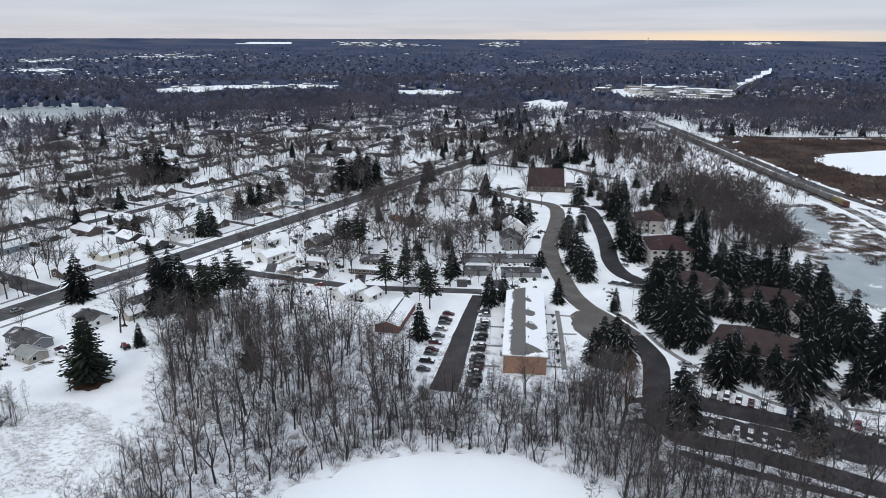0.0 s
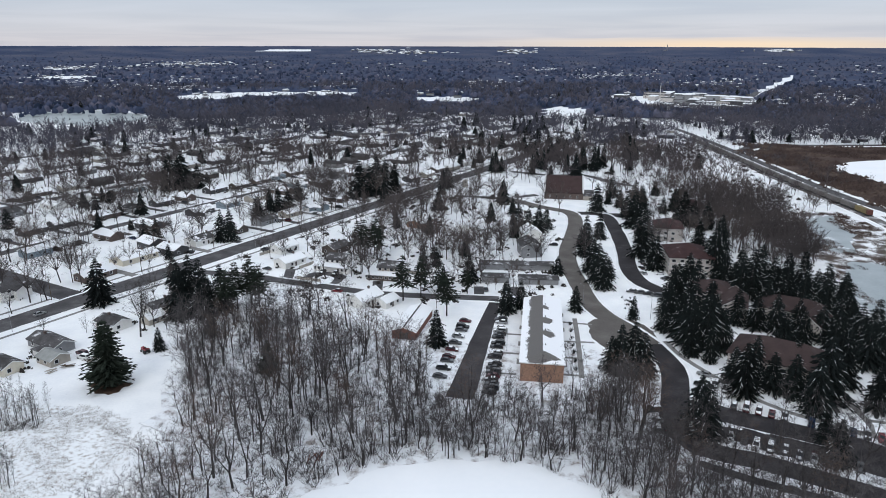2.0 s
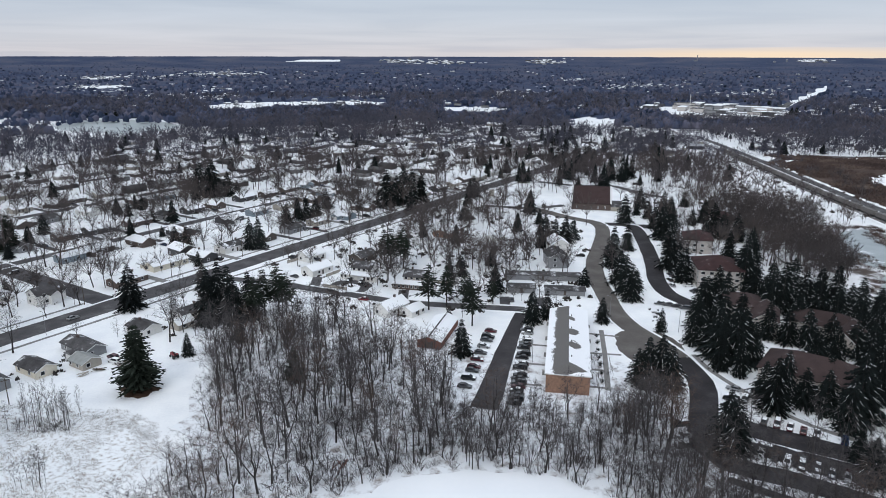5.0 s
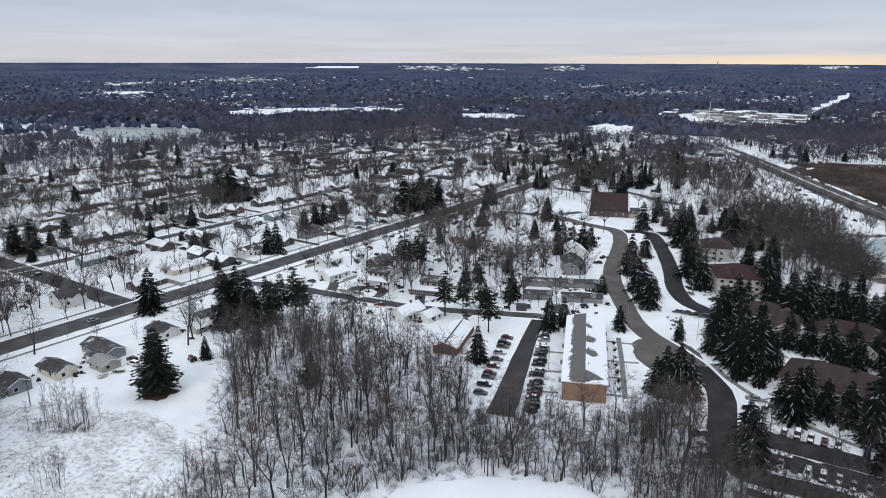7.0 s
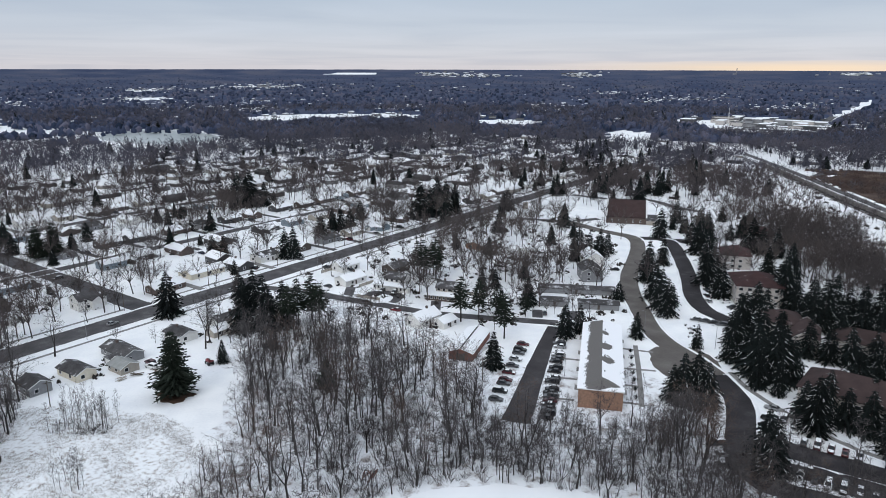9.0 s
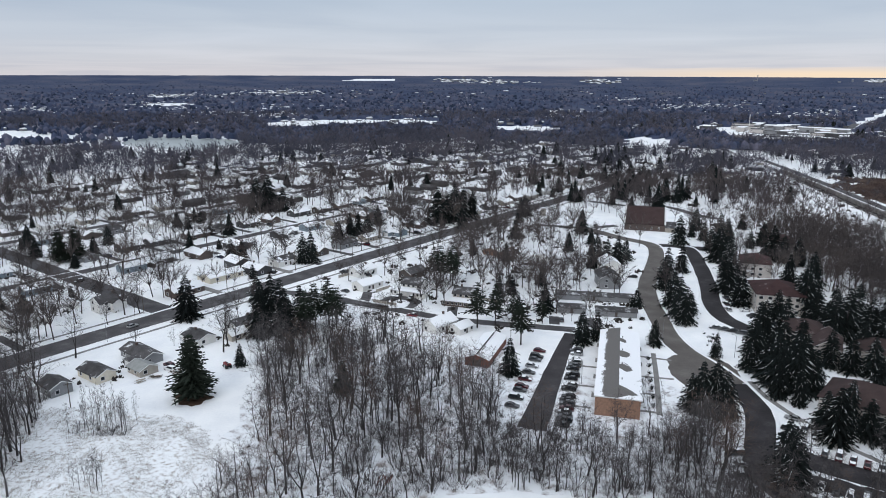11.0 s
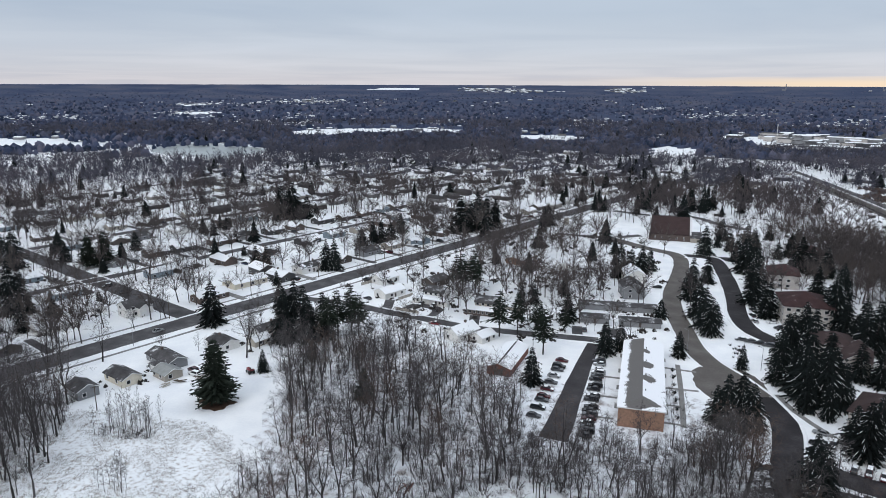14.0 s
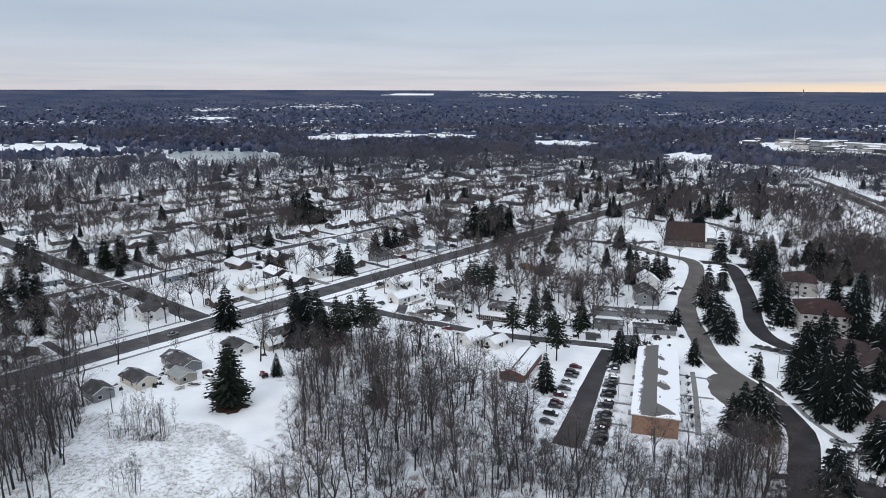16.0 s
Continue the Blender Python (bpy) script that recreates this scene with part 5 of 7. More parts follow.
# single trees on verges and in gardens: x, y, height
ALONE = [(-127, 222, 8), (-120, 241, 9), (-122, 247, 11), (-134, 227, 7), (-112, 233, 13), (-108, 241, 14), (-106, 230, 10), (-148, 225, 8), (-163, 211, 21), (-167, 259, 17), (-263, 309, 20), (-172, 244, 11), (-200, 245, 15), (-212, 239, 10), (-204, 305, 21), (-213, 308, 19), (-186, 309, 24), (-114, 230, 20), (-88, 368, 14), (-65, 368, 16), (-60, 387, 15), (-30, 430, 11), (-149, 320, 18), (-113, 224, 21), (-183, 306, 20), (46, 184, 13), (50, 180, 13), (54, 183, 12), (48, 188, 13), (52, 187, 12), (41, 167, 14), (47, 175, 16), (51, 170, 15), (42, 163, 15), (-60, 291, 21), (26, 252, 18), (44, 181, 15), (46, 177, 14), (39, 172, 15), (49, 181, 13), (44, 171, 16), (38, 166, 14), (52, 176, 13), (47, 166, 14), (36, 175, 12), (95, 449, 13), (96, 657, 24)]
for i, (x, y, hh) in enumerate([(x, y, 0) for x, y in spots] + ALONE):
    k = rng.randrange(len(near_protos))
    edge = 0.75 if y < 158 and x > -30 else 1.0
    if -112 < x < -62 and (y < 165 or y > 208):
        edge = 0.62
    if y > 164 and x > -8:
        edge = 0.42
    elif y > 198 and x > -60:
        edge = 0.85
    sc = min(hh, 22) / 20.0 if hh else rng.uniform(0.72, 1.32) * edge
    m = pose(x, y, 0, rng.uniform(-4, 4), rng.uniform(-4, 4), rng.uniform(0, 360))
    if k not in tree_first:
        ob = thing("bare_tree", "bare grey-brown broadleaf tree in winter woodland", "tree", "bare trees of the woodland")
        part("trunk", near_protos[k][0], BARK, ob)
        part("crown", near_protos[k][1], TWIG_RED if k % 5 == 0 else TWIG, ob)
        tree_first[k] = ob
        ob.matrix_basis = m
    else:
        tree_first[k].scale = (1, 1, 1)
        ob = copy_thing(tree_first[k], m)
    w = sc * (rng.uniform(0.95, 1.25) if hh else rng.uniform(0.85, 1.2))
    ob.scale = (w, w, sc)

TWIG_DARK = plain('hedge_twigs', (0.040, 0.036, 0.034), 0.9, 0.4, 0.4, gloss=0.1)
# undergrowth
def reed_clump(seed, n=30):
    r7 = random.Random(seed)
    b = Builder()
    for i in range(n):
        a, q = r7.uniform(0, 6.28), math.sqrt(r7.random()) * 1.6
        p = Vector((math.cos(a) * q, math.sin(a) * q, -0.05))
        b.tube(p, p + Vector((r7.gauss(0, 0.25), r7.gauss(0, 0.25), r7.uniform(0.7, 1.7))), 0.09, 0.0, 3)
    return b


brush = []
for s in range(5):
    r2 = random.Random(700 + s)
    b = Builder()
    for i in range(14):
        a, q = r2.uniform(0, 6.28), r2.uniform(0.1, 0.9)
        p0 = Vector((math.cos(a) * q * 0.6, math.sin(a) * q * 0.6, -0.05))
        p1 = p0 + Vector((math.cos(a) * q * 1.2, math.sin(a) * q * 1.2, r2.uniform(0.8, 2.4)))
        b.tube(p0, p1, 0.03, 0.012, 3)
        for _ in range(2):
            b.tube(p0.lerp(p1, r2.uniform(0.4, 0.9)), p1 + Vector((r2.gauss(0, 0.5), r2.gauss(0, 0.5), r2.gauss(0.1, 0.3))), 0.014, 0.0, 3)
    brush.append(b)
places = []
while len(places) < 1350:
    x, y = rng.uniform(-240, 112), rng.uniform(112, 252)
    if len(places) > 540:
        x, y = rng.uniform(40, 118), rng.uniform(112, 165)
    if len(places) > 700:
        x, y = rng.uniform(-45, 62), rng.uniform(138, 186)
    if len(places) > 1000:
        x, y = rng.uniform(-102, 12), rng.uniform(118, 255)
    if (540 < len(places) <= 1000 or inside(x, y, WOOD) or inside(x, y, WOOD_WEST)) and not in_clearing(x, y) and off_roads(x, y, 1.0) and off_houses(x, y, -1):
        places.append((x, y, 0, rng.uniform(0, 6.28), rng.uniform(0.6, 1.9), rng.randrange(5), rng.uniform(0.9, 1.5)))
for i in range(60):
    # brush beside the grey house and at the foot of the saplings
    x, y = (rng.uniform(-162, -150), rng.uniform(174, 181)) if i < 30 else (rng.uniform(-131, -113), rng.uniform(161, 167))
    places.append((x, y, 0, rng.uniform(0, 6.28), rng.uniform(0.5, 1.0), rng.randrange(5), rng.uniform(0.9, 1.6)))
sedge = []
while len(sedge) < 1100:
    x, y = rng.uniform(165, 258), rng.uniform(225, 425)
    k1, k2 = ((x - 205) / 12) ** 2 + ((y - 374) / 37) ** 2, ((x - 186) / 20) ** 2 + ((y - 280) / 36) ** 2
    if min(k1, k2) < 0.75 or abs(x - 244) < 9 or noise.noise((x * 0.06, y * 0.06, 8.0)) < -0.08:
        continue
    sedge.append((x, y, 0, rng.uniform(0, 6.28), rng.uniform(0.35, 0.8), rng.randrange(3), 2.2))
join_copies("pond_sedge", [reed_clump(790 + s) for s in range(3)], sedge, REEDS, "brown sedge tufts at the frozen ponds", "reeds")
grass = []
while len(grass) < 3150:
    a, d = rng.uniform(0, 6.28), math.sqrt(rng.random())
    x, y = -124 + 40 * d * math.cos(a), 152 + 26 * d * math.sin(a)
    if len(grass) > 3000:
        # along the ditch between meadow and garden
        u = rng.random()
        x, y = -129 + 39 * u + rng.gauss(0, 0.9), 173.5 - 13 * u * u + rng.gauss(0, 0.9)
    if (len(grass) > 3000 or noise.noise((x * 0.10, y * 0.10, 6.0)) > -0.12) and off_houses(x, y, 0):
        grass.append((x, y, 0, a, rng.uniform(0.12, 0.26), rng.randrange(3), rng.uniform(2.0, 4.0)))
join_copies("meadow_grass", [reed_clump(795 + s, 9) for s in range(3)], grass, STRAW, "dry grass tufts poking out of the meadow snow", "grass")
join_copies("undergrowth", brush, places, TWIG, "bare brush and saplings on the woodland floor", "brush")

# ---- open places and towns of the far woods: azimuth, depression and half widths, in degrees ----
GAPS = [(-13.8, 0.60, 2.3, 0.10), (-29.1, 2.39, 2.3, 0.12), (-24.8, 2.30, 0.9, 0.07), (-18.1, 2.59, 0.9, 0.07), (-14.1, 3.91, 6.6, 0.22), (-19.9, 4.02, 2.9, 0.26), (-1.1, 4.37, 3.2, 0.24),
        (8.4, 5.26, 2.1, 0.42), (17.9, 4.26, 3.6, 0.60), (-42.2, 4.21, 5.0, 0.25), (-29.7, 1.77, 1.7, 0.08), (-20.9, 1.54, 2.4, 0.08)]
TOWNS = [(-20.9, 1.66, 2.8, 0.20), (-27.6, 1.80, 4.0, 0.15), (-28.5, 2.75, 1.6, 0.12), (-28.2, 3.30, 1.8, 0.19), (-25.3, 3.17, 1.9, 0.28), (-21.4, 2.96, 2.0, 0.49), (-22.2, 3.48, 2.0, 0.24),
         (-6.5, 0.68, 2.0, 0.13), (-3.8, 0.80, 2.0, 0.13), (4.7, 0.68, 1.3, 0.13), (6.5, 2.04, 1.6, 0.17), (10.1, 2.57, 1.1, 0.26)]
TOWNS += [(13.1, 2.40, 2.1, 0.21), (18.2, 2.99, 1.6, 0.25), (20.6, 2.73, 1.4, 0.25), (23.4, 0.55, 0.8, 0.08), (27.5, 3.81, 2.1, 0.39), (29.8, 4.61, 2.0, 0.77), (25.0, 4.11, 1.8, 0.40),
          (-39.2, 2.72, 3.7, 0.24), (-40.6, 2.49, 2.9, 0.16), (-30.7, 2.45, 2.5, 0.17), (2.0, 3.30, 1.8, 0.44), (-10.1, 3.30, 2.2, 0.26)]

for k in range(16):
    hx, hy = 470 + 575 * k / 15, 1222 + 1065 * k / 15
    GAPS.append((math.degrees(math.atan2(hx, hy)), math.degrees(math.atan(100 / math.hypot(hx, hy))), 0.34, 0.17))


def open_place(az, d, rows=GAPS, soft=0.9):
    """az in radians, d: true distance."""
    dep, a = math.degrees(math.atan(100 / d)), math.degrees(az)
    for p, q, wa, wp in rows:
        k = ((a - p) / wa) ** 2 + ((dep - q) / wp) ** 2
        if k < 2.2 and k + soft * noise.noise((a * 2.0, dep * 6.0, p)) < 1:
            return True
    return False


# trees of the gardens and farther woods, by distance
sapling = [merged(*wood_tree(400 + s, 16.0, 0.7 + 0.1 * (s % 3), 2 + s % 2, 7, 4, 4, 0.050)) for s in range(8)]
mid = [round_tree(400 + s, 16.0, 0.62 + 0.07 * (s % 4), 10, 30, 0.056) for s in range(10)]
far = [round_tree(450 + s, 15.5, 0.68 + 0.06 * (s % 4), 7, 20, 0.10) for s in range(6)]
far += [round_tree(470 + s, 14.5, 0.75 + 0.06 * (s % 4), 6, 14, 0.16, 1) for s in range(6)]
fir_mid = [tiered_fir(480 + s, 14.0, 4.2) for s in range(4)]
mid_places, far_places, vfar_places, fir_places = [], [], [], []
rng = random.Random(21)


def in_lake(x, y, k=1.08):
    c, s = math.cos(radians(40)), math.sin(radians(40))
    u, v = (x + 528) * c - (y - 962) * s, (x + 528) * s + (y - 962) * c
    return (u / 120 / k) ** 2 + (v / 72 / k) ** 2 < 1


def in_field(x, y):
    """The open field west of the lake."""
    return ((x + 810) / 200) ** 2 + ((y - 925) / 160) ** 2 < 1 + 0.25 * noise.noise((x * 0.01, y * 0.01, 11.0))


def by_ponds(x, y):
    """The frozen ponds and the reeds and snow about them, where no trees stand."""
    return 168 + max(0.0, y - 310) * 0.30 < x < 262 and 225 < y < 425


def plant(x, y, big=1.0, z=0.0):
    d = math.hypot(x, y)
    if by_ponds(x, y) or ((x - 28) / 34) ** 2 + ((y - 480) / 22) ** 2 < 1 and rng.random() < 0.85:
        return
    sc = rng.uniform(0.55, 1.1) ** 1.2 * 1.25 * big
    if d < 520:
        mid_places.append((x, y, 0, rng.uniform(0, 6.28), sc, rng.randrange(10), rng.uniform(0.85, 1.25)))
    else:
        (vfar_places if d > 680 else far_places).append((x, y, z, rng.uniform(0, 6.28), sc * 1.05, rng.randrange(6) + (6 if d > 680 else 0), rng.uniform(0.9, 1.4)))


# gardens
n = 0
while n < 2600:
    a, b = rng.uniform(20, 900), rng.uniform(180, 745)
    x, y = ab(a, b)
    az = math.degrees(math.atan2(x, y))
    if az < -50 or az > 38 or b < 266 and a < 330:
        continue
    if rng.random() > 0.45 + (0.2 if az < -27 and b > 420 else 0) + 1.1 * max(0, noise.noise((x * 0.01, y * 0.01, 2.0)) + 0.25):
        continue
    if off_roads(x, y, 1.5) and off_houses(x, y, -1.5):
        n += 1
        if rng.random() < 0.035:
            fir_places.append((x, y, 0, rng.uniform(0, 6.28), rng.uniform(0.35, 1.2), rng.randrange(4), rng.uniform(0.8, 1.4)))
        elif math.hypot(x, y) < 700 or rng.random() < 0.65:
            plant(x, y)
# between the main road and the drive
n = 0
while n < 70:
    x, y = rng.uniform(-80, 60), rng.uniform(280, 470)
    if -x * UY + y * UX < 248 and off_roads(x, y, 1.5) and off_houses(x, y, -1):
        n += 1
        plant(x, y)
n = 0
while n < 42:
    x, y = rng.uniform(-125, 20), rng.uniform(255, 345)
    if -x * UY + y * UX < 246 and not inside(x, y, WOOD) and off_roads(x, y, 1.5) and off_houses(x, y, -1):
        n += 1
        plant(x, y, 0.75)
n = 0
while n < 62:
    x, y = rng.uniform(-45, 36), rng.uniform(312, 425)
    if -x * UY + y * UX < 246 and off_roads(x, y, 1.5) and off_houses(x, y, -1):
        n += 1
        if rng.random() < 0.12:
            fir_places.append((x, y, 0, rng.uniform(0, 6.28), rng.uniform(0.5, 1.0), rng.randrange(4), rng.uniform(0.9, 1.3)))
        else:
            plant(x, y, 0.95)
# conifers beyond the church
n = 0
while n < 60:
    az, d = radians(rng.uniform(0, 15)), rng.uniform(540, 900)
    x, y = d * math.sin(az), d * math.cos(az)
    if off_roads(x, y, 2) and off_houses(x, y, 0) and noise.noise((x * 0.012, y * 0.012, 15.0)) > -0.1:
        n += 1
        fir_places.append((x, y, 0, rng.uniform(0, 6.28), rng.uniform(0.7, 1.5), rng.randrange(4), rng.uniform(0.7, 1.2)))
# wood between the apartments and the railway, and beyond the church
n = 0
while n < 430:
    x, y = rng.uniform(105, 238), rng.uniform(300, 820)
    if x > 190 and y < 760 and rng.random() < 0.8:
        continue
    if y < 520 and x < 140 or x < 110 + 0.03 * y or x > 236 - (0 if y > 450 else (450 - y) * 0.28):
        continue
    if off_roads(x, y, 2) and off_houses(x, y, 0):
        n += 1
        plant(x, y, 0.95)
n = 0
while n < 190:
    x, y = rng.uniform(132, 205), rng.uniform(300, 470)
    if x < 150 and y < 300 or (x - 205) ** 2 / 20 ** 2 + (y - 374) ** 2 / 44 ** 2 < 1 or (x - 188) ** 2 / 28 ** 2 + (y - 282) ** 2 / 44 ** 2 < 1:
        continue
    if off_roads(x, y, 2) and off_houses(x, y, 2):
        n += 1
        plant(x, y, 0.9)
n = 0
while n < 80:
    x, y = rng.uniform(88, 165), rng.uniform(325, 490)
    if off_roads(x, y, 2) and off_houses(x, y, 0):
        n += 1
        plant(x, y, 0.85)
# woods beyond the blocks
n = 0
while n < 6300:
    az, d = radians(rng.uniform(-50, 40)), math.sqrt(rng.uniform(560 ** 2, 1750 ** 2))
    if n > 5200:
        az, d = radians(rng.uniform(-50, 8)), rng.uniform(760, 1080)
    x, y = d * math.sin(az), d * math.cos(az)
    bb, aa = -x * UY + y * UX, x * UX + y * UY
    town = 150 < bb < 660 and aa < 880 and d < 770 + 70 * noise.noise((x * 0.01, y * 0.01, 1.0))
    if open_place(az, d) or open_place(az, d * 1.08):
        continue
    if -0.14 < az < 0.30 and 690 < d < 1010 and rng.random() < 0.45:
        continue
    if town and rng.random() > 0.40:
        continue
    if in_lake(x, y) or in_lake(x * 1.08, y * 1.08) or in_lake(x * 1.15, y * 1.15) and rng.random() < 0.7 or in_field(x, y) or in_field(x * 1.06, y * 1.06):
        continue
    if 262 < x < 560 and 400 < y < 735 or ((x - 160) / 60) ** 2 + ((y - 1085) / 70) ** 2 < 1 or ((x - 400) / 150) ** 2 + ((y - 1270) / 190) ** 2 < 1 + 0.8 * noise.noise((x * 0.012, y * 0.012, 2.0)) and rng.random() < 0.9:
        continue
    if 235 < x < 275 and y < 800:
        continue
    n += 1
    x, y, z = laid(x, y)
    if rng.random() < (0.05 if town else 0.08):
        fir_places.append((x, y, z, rng.uniform(0, 6.28), rng.uniform(0.45, 1.1), rng.randrange(4), rng.uniform(1.0, 1.6)))
    else:
        plant(x, y, 1.1, z)
saplings = []
while len(saplings) < 170:
    x, y = rng.uniform(-240, 118), rng.uniform(108, 252)
    if len(saplings) > 130:
        x, y = rng.uniform(56, 116), rng.uniform(112, 168)
    if (len(saplings) > 130 and off_roads(x, y, 0.2)) or (inside(x, y, WOOD) or inside(x, y, WOOD_WEST)) and not in_clearing(x, y) and off_roads(x, y, 0.5) and off_houses(x, y, -1):
        saplings.append((x, y, 0, rng.uniform(0, 6.28), rng.uniform(0.45, 1.3), rng.randrange(8), rng.uniform(0.7, 1.1)))
while len(saplings) < 205:
    x, y = rng.uniform(-92, 10), rng.uniform(150, 252)
    if inside(x, y, WOOD) and not in_clearing(x, y) and off_roads(x, y, 0.5) and off_houses(x, y, -1):
        saplings.append((x, y, 0, rng.uniform(0, 6.28), rng.uniform(0.6, 1.2), rng.randrange(8), rng.uniform(0.8, 1.2)))
while len(saplings) < 290:
    x, y = rng.uniform(-8, 54), rng.uniform(140, 185)
    if not in_clearing(x, y) and off_roads(x, y, 0.5):
        saplings.append((x, y, 0, rng.uniform(0, 6.28), rng.uniform(0.3, 0.65), rng.randrange(8), rng.uniform(0.7, 1.2)))
while len(saplings) < 380:
    x, y = rng.uniform(-25, 58), rng.uniform(140, 178)
    if not in_clearing(x, y) and off_roads(x, y, 0.5):
        saplings.append((x, y, 0, rng.uniform(0, 6.28), rng.uniform(0.28, 0.6), rng.randrange(8), rng.uniform(1.0, 1.6)))
while len(saplings) < 465:
    x, y = rng.uniform(-210, -135), rng.uniform(130, 205)
    if inside(x, y, WOOD_WEST) and off_roads(x, y, 0.5):
        saplings.append((x, y, 0, rng.uniform(0, 6.28), rng.uniform(0.5, 1.0), rng.randrange(8), rng.uniform(0.7, 1.1)))
for i in range(55):
    saplings.append((rng.uniform(-98, -58), rng.uniform(212, 244), 0, rng.uniform(0, 6.28), rng.uniform(0.4, 0.75), rng.randrange(8), rng.uniform(0.8, 1.2)))
for i in range(9):
    saplings.append((rng.uniform(-112, -104), rng.uniform(134, 141), 0, rng.uniform(0, 6.28), rng.uniform(0.35, 0.6), rng.randrange(8), rng.uniform(0.5, 0.8)))
for i in range(26):
    saplings.append((rng.uniform(-131, -113), rng.uniform(161, 170), 0, rng.uniform(0, 6.28), rng.uniform(0.45, 0.85), rng.randrange(8), rng.uniform(0.3, 0.6)))
join_copies("woodland_saplings", sapling, saplings, TWIG, "slender bare saplings between the woodland trees", "trees")


def rail_brush():
    """Brush along the railway and round the ponds."""
    n = 0
    while n < 260:
        x, y = rng.uniform(205, 300), rng.uniform(290, 780)
        if off_roads(x, y, 0.5) and (abs(x - 244) > 6 and abs(x - 263) > 6) and noise.noise((x * 0.03, y * 0.02, 5.0)) > -0.15:
            n += 1
            plant(x, y, rng.uniform(0.3, 0.75))
    for i in range(150):
        plant(rng.uniform(270, 560), rng.uniform(728, 748), rng.uniform(0.5, 0.9))
    n = 0
    while n < 1150:
        x, y = rng.uniform(280, 660), rng.uniform(738, 1080)
        if math.degrees(math.atan2(x, y)) < 36 and off_houses(x, y, -2):
            n += 1
            if n % 14 == 0:
                fir_places.append((x, y, 0, rng.uniform(0, 6.28), rng.uniform(0.4, 0.9), rng.randrange(4), 1.3))
            plant(x, y, 1.0)


rail_brush()


def shrub_clump(seed):
    r6 = random.Random(seed)
    b = Builder()
    for i in range(14):
        a, q = r6.uniform(0, 6.28), math.sqrt(r6.random())
        p = Vector((math.cos(a) * q, math.sin(a) * q, r6.uniform(0.1, 1.0) * (1.2 - q)))
        b.tube(p - Vector((0, 0, 0.35)), p + Vector((r6.gauss(0, 0.3), r6.gauss(0, 0.3), 0.55)), 0.32, 0.0, 4)
    return b


shrubs = []
while len(shrubs) < 1000:
    p, q, r = rng.choice(building_spots)
    a, d = rng.uniform(0, 6.28), rng.uniform(4.5, 9)
    x, y = p + d * math.cos(a), q + d * math.sin(a)
    if 240 < math.hypot(x, y) < 800 and off_roads(x, y, 0.8):
        shrubs.append((x, y, 0, a, rng.uniform(0.4, 1.1), rng.randrange(5), rng.uniform(0.8, 1.6)))
n = 0
while n < 260:
    x, y = rng.uniform(-120, 55), rng.uniform(262, 470)
    if -x * UY + y * UX < 250 and not inside(x, y, WOOD) and off_roads(x, y, 0.8):
        n += 1
        shrubs.append((x, y, 0, rng.uniform(0, 6.28), rng.uniform(0.6, 1.5), rng.randrange(5), rng.uniform(0.8, 1.5)))
n = 0
while n < 180:
    x, y = rng.uniform(105, 245), rng.uniform(430, 760)
    if off_roads(x, y, 0.8):
        n += 1
        shrubs.append((x, y, 0, rng.uniform(0, 6.28), rng.uniform(0.8, 1.8), rng.randrange(5), rng.uniform(0.8, 1.5)))
join_copies("garden_shrubs", [shrub_clump(760 + s) for s in range(5)], shrubs, TWIG_DARK, "dark bare hedges and garden shrubs", "shrubs")
join_copies("garden_trees", mid, mid_places, TWIG_MID, "bare broadleaf trees of gardens and verges", "trees")
join_copies("distant_trees", far, vfar_places, TWIG_HAZED, "bare woods beyond the houses, haze mixed into their twig colour", "trees")
join_copies("far_trees", far, far_places, TWIG_FAR, "bare broadleaf trees of the farther woods", "trees")
join_copies("far_conifers", [merged(t, c) for t, c, s in fir_mid], fir_places, NEEDLE, "dark conifers among houses and woods", "trees")
join_copies("far_conifer_snow", [s for t, c, s in fir_mid], fir_places, SNOW, "snow on the farther conifers", "snow")

# ---- canopy of the far woods, with open snow between ----
def rr_town(x, y):
    bb, aa = -x * UY + y * UX, x * UX + y * UY
    lake = in_lake(x, y, 1.25) or in_field(x, y) or in_field(x * 1.06, y * 1.06)
    return lake or 150 < bb < 660 and aa < 880


def canopy_height(az, r):
    inv = 1 / r if r <= EDGE else INV0 + (INV1 - INV0) * (r - EDGE) / (RIM_R - EDGE)
    x, y = r * math.sin(radians(az)), r * math.cos(radians(az))
    if open_place(radians(az), 1 / inv):
        return -1.0
    if rr_town(x, y):
        return -1.0
    low = 0.5 if open_place(radians(az), 1 / inv, TOWNS) else 1.0
    if ((x - 400) / 150) ** 2 + ((y - 1270) / 190) ** 2 < 1 + 0.8 * noise.noise((x * 0.012, y * 0.012, 2.0)):
        return -1.0
    big = noise.noise((x * 0.004, y * 0.004, 3.0))
    flat = 1 - 0.75 * max(0.0, r - 1500) / 3350
    return 0.75 * low * (6.0 + 4 * big * flat + flat * (5.5 * noise.noise((x * 0.05, y * 0.05, 0.0)) + 4.0 * noise.noise((x * 0.21, y * 0.21, 7.0))))


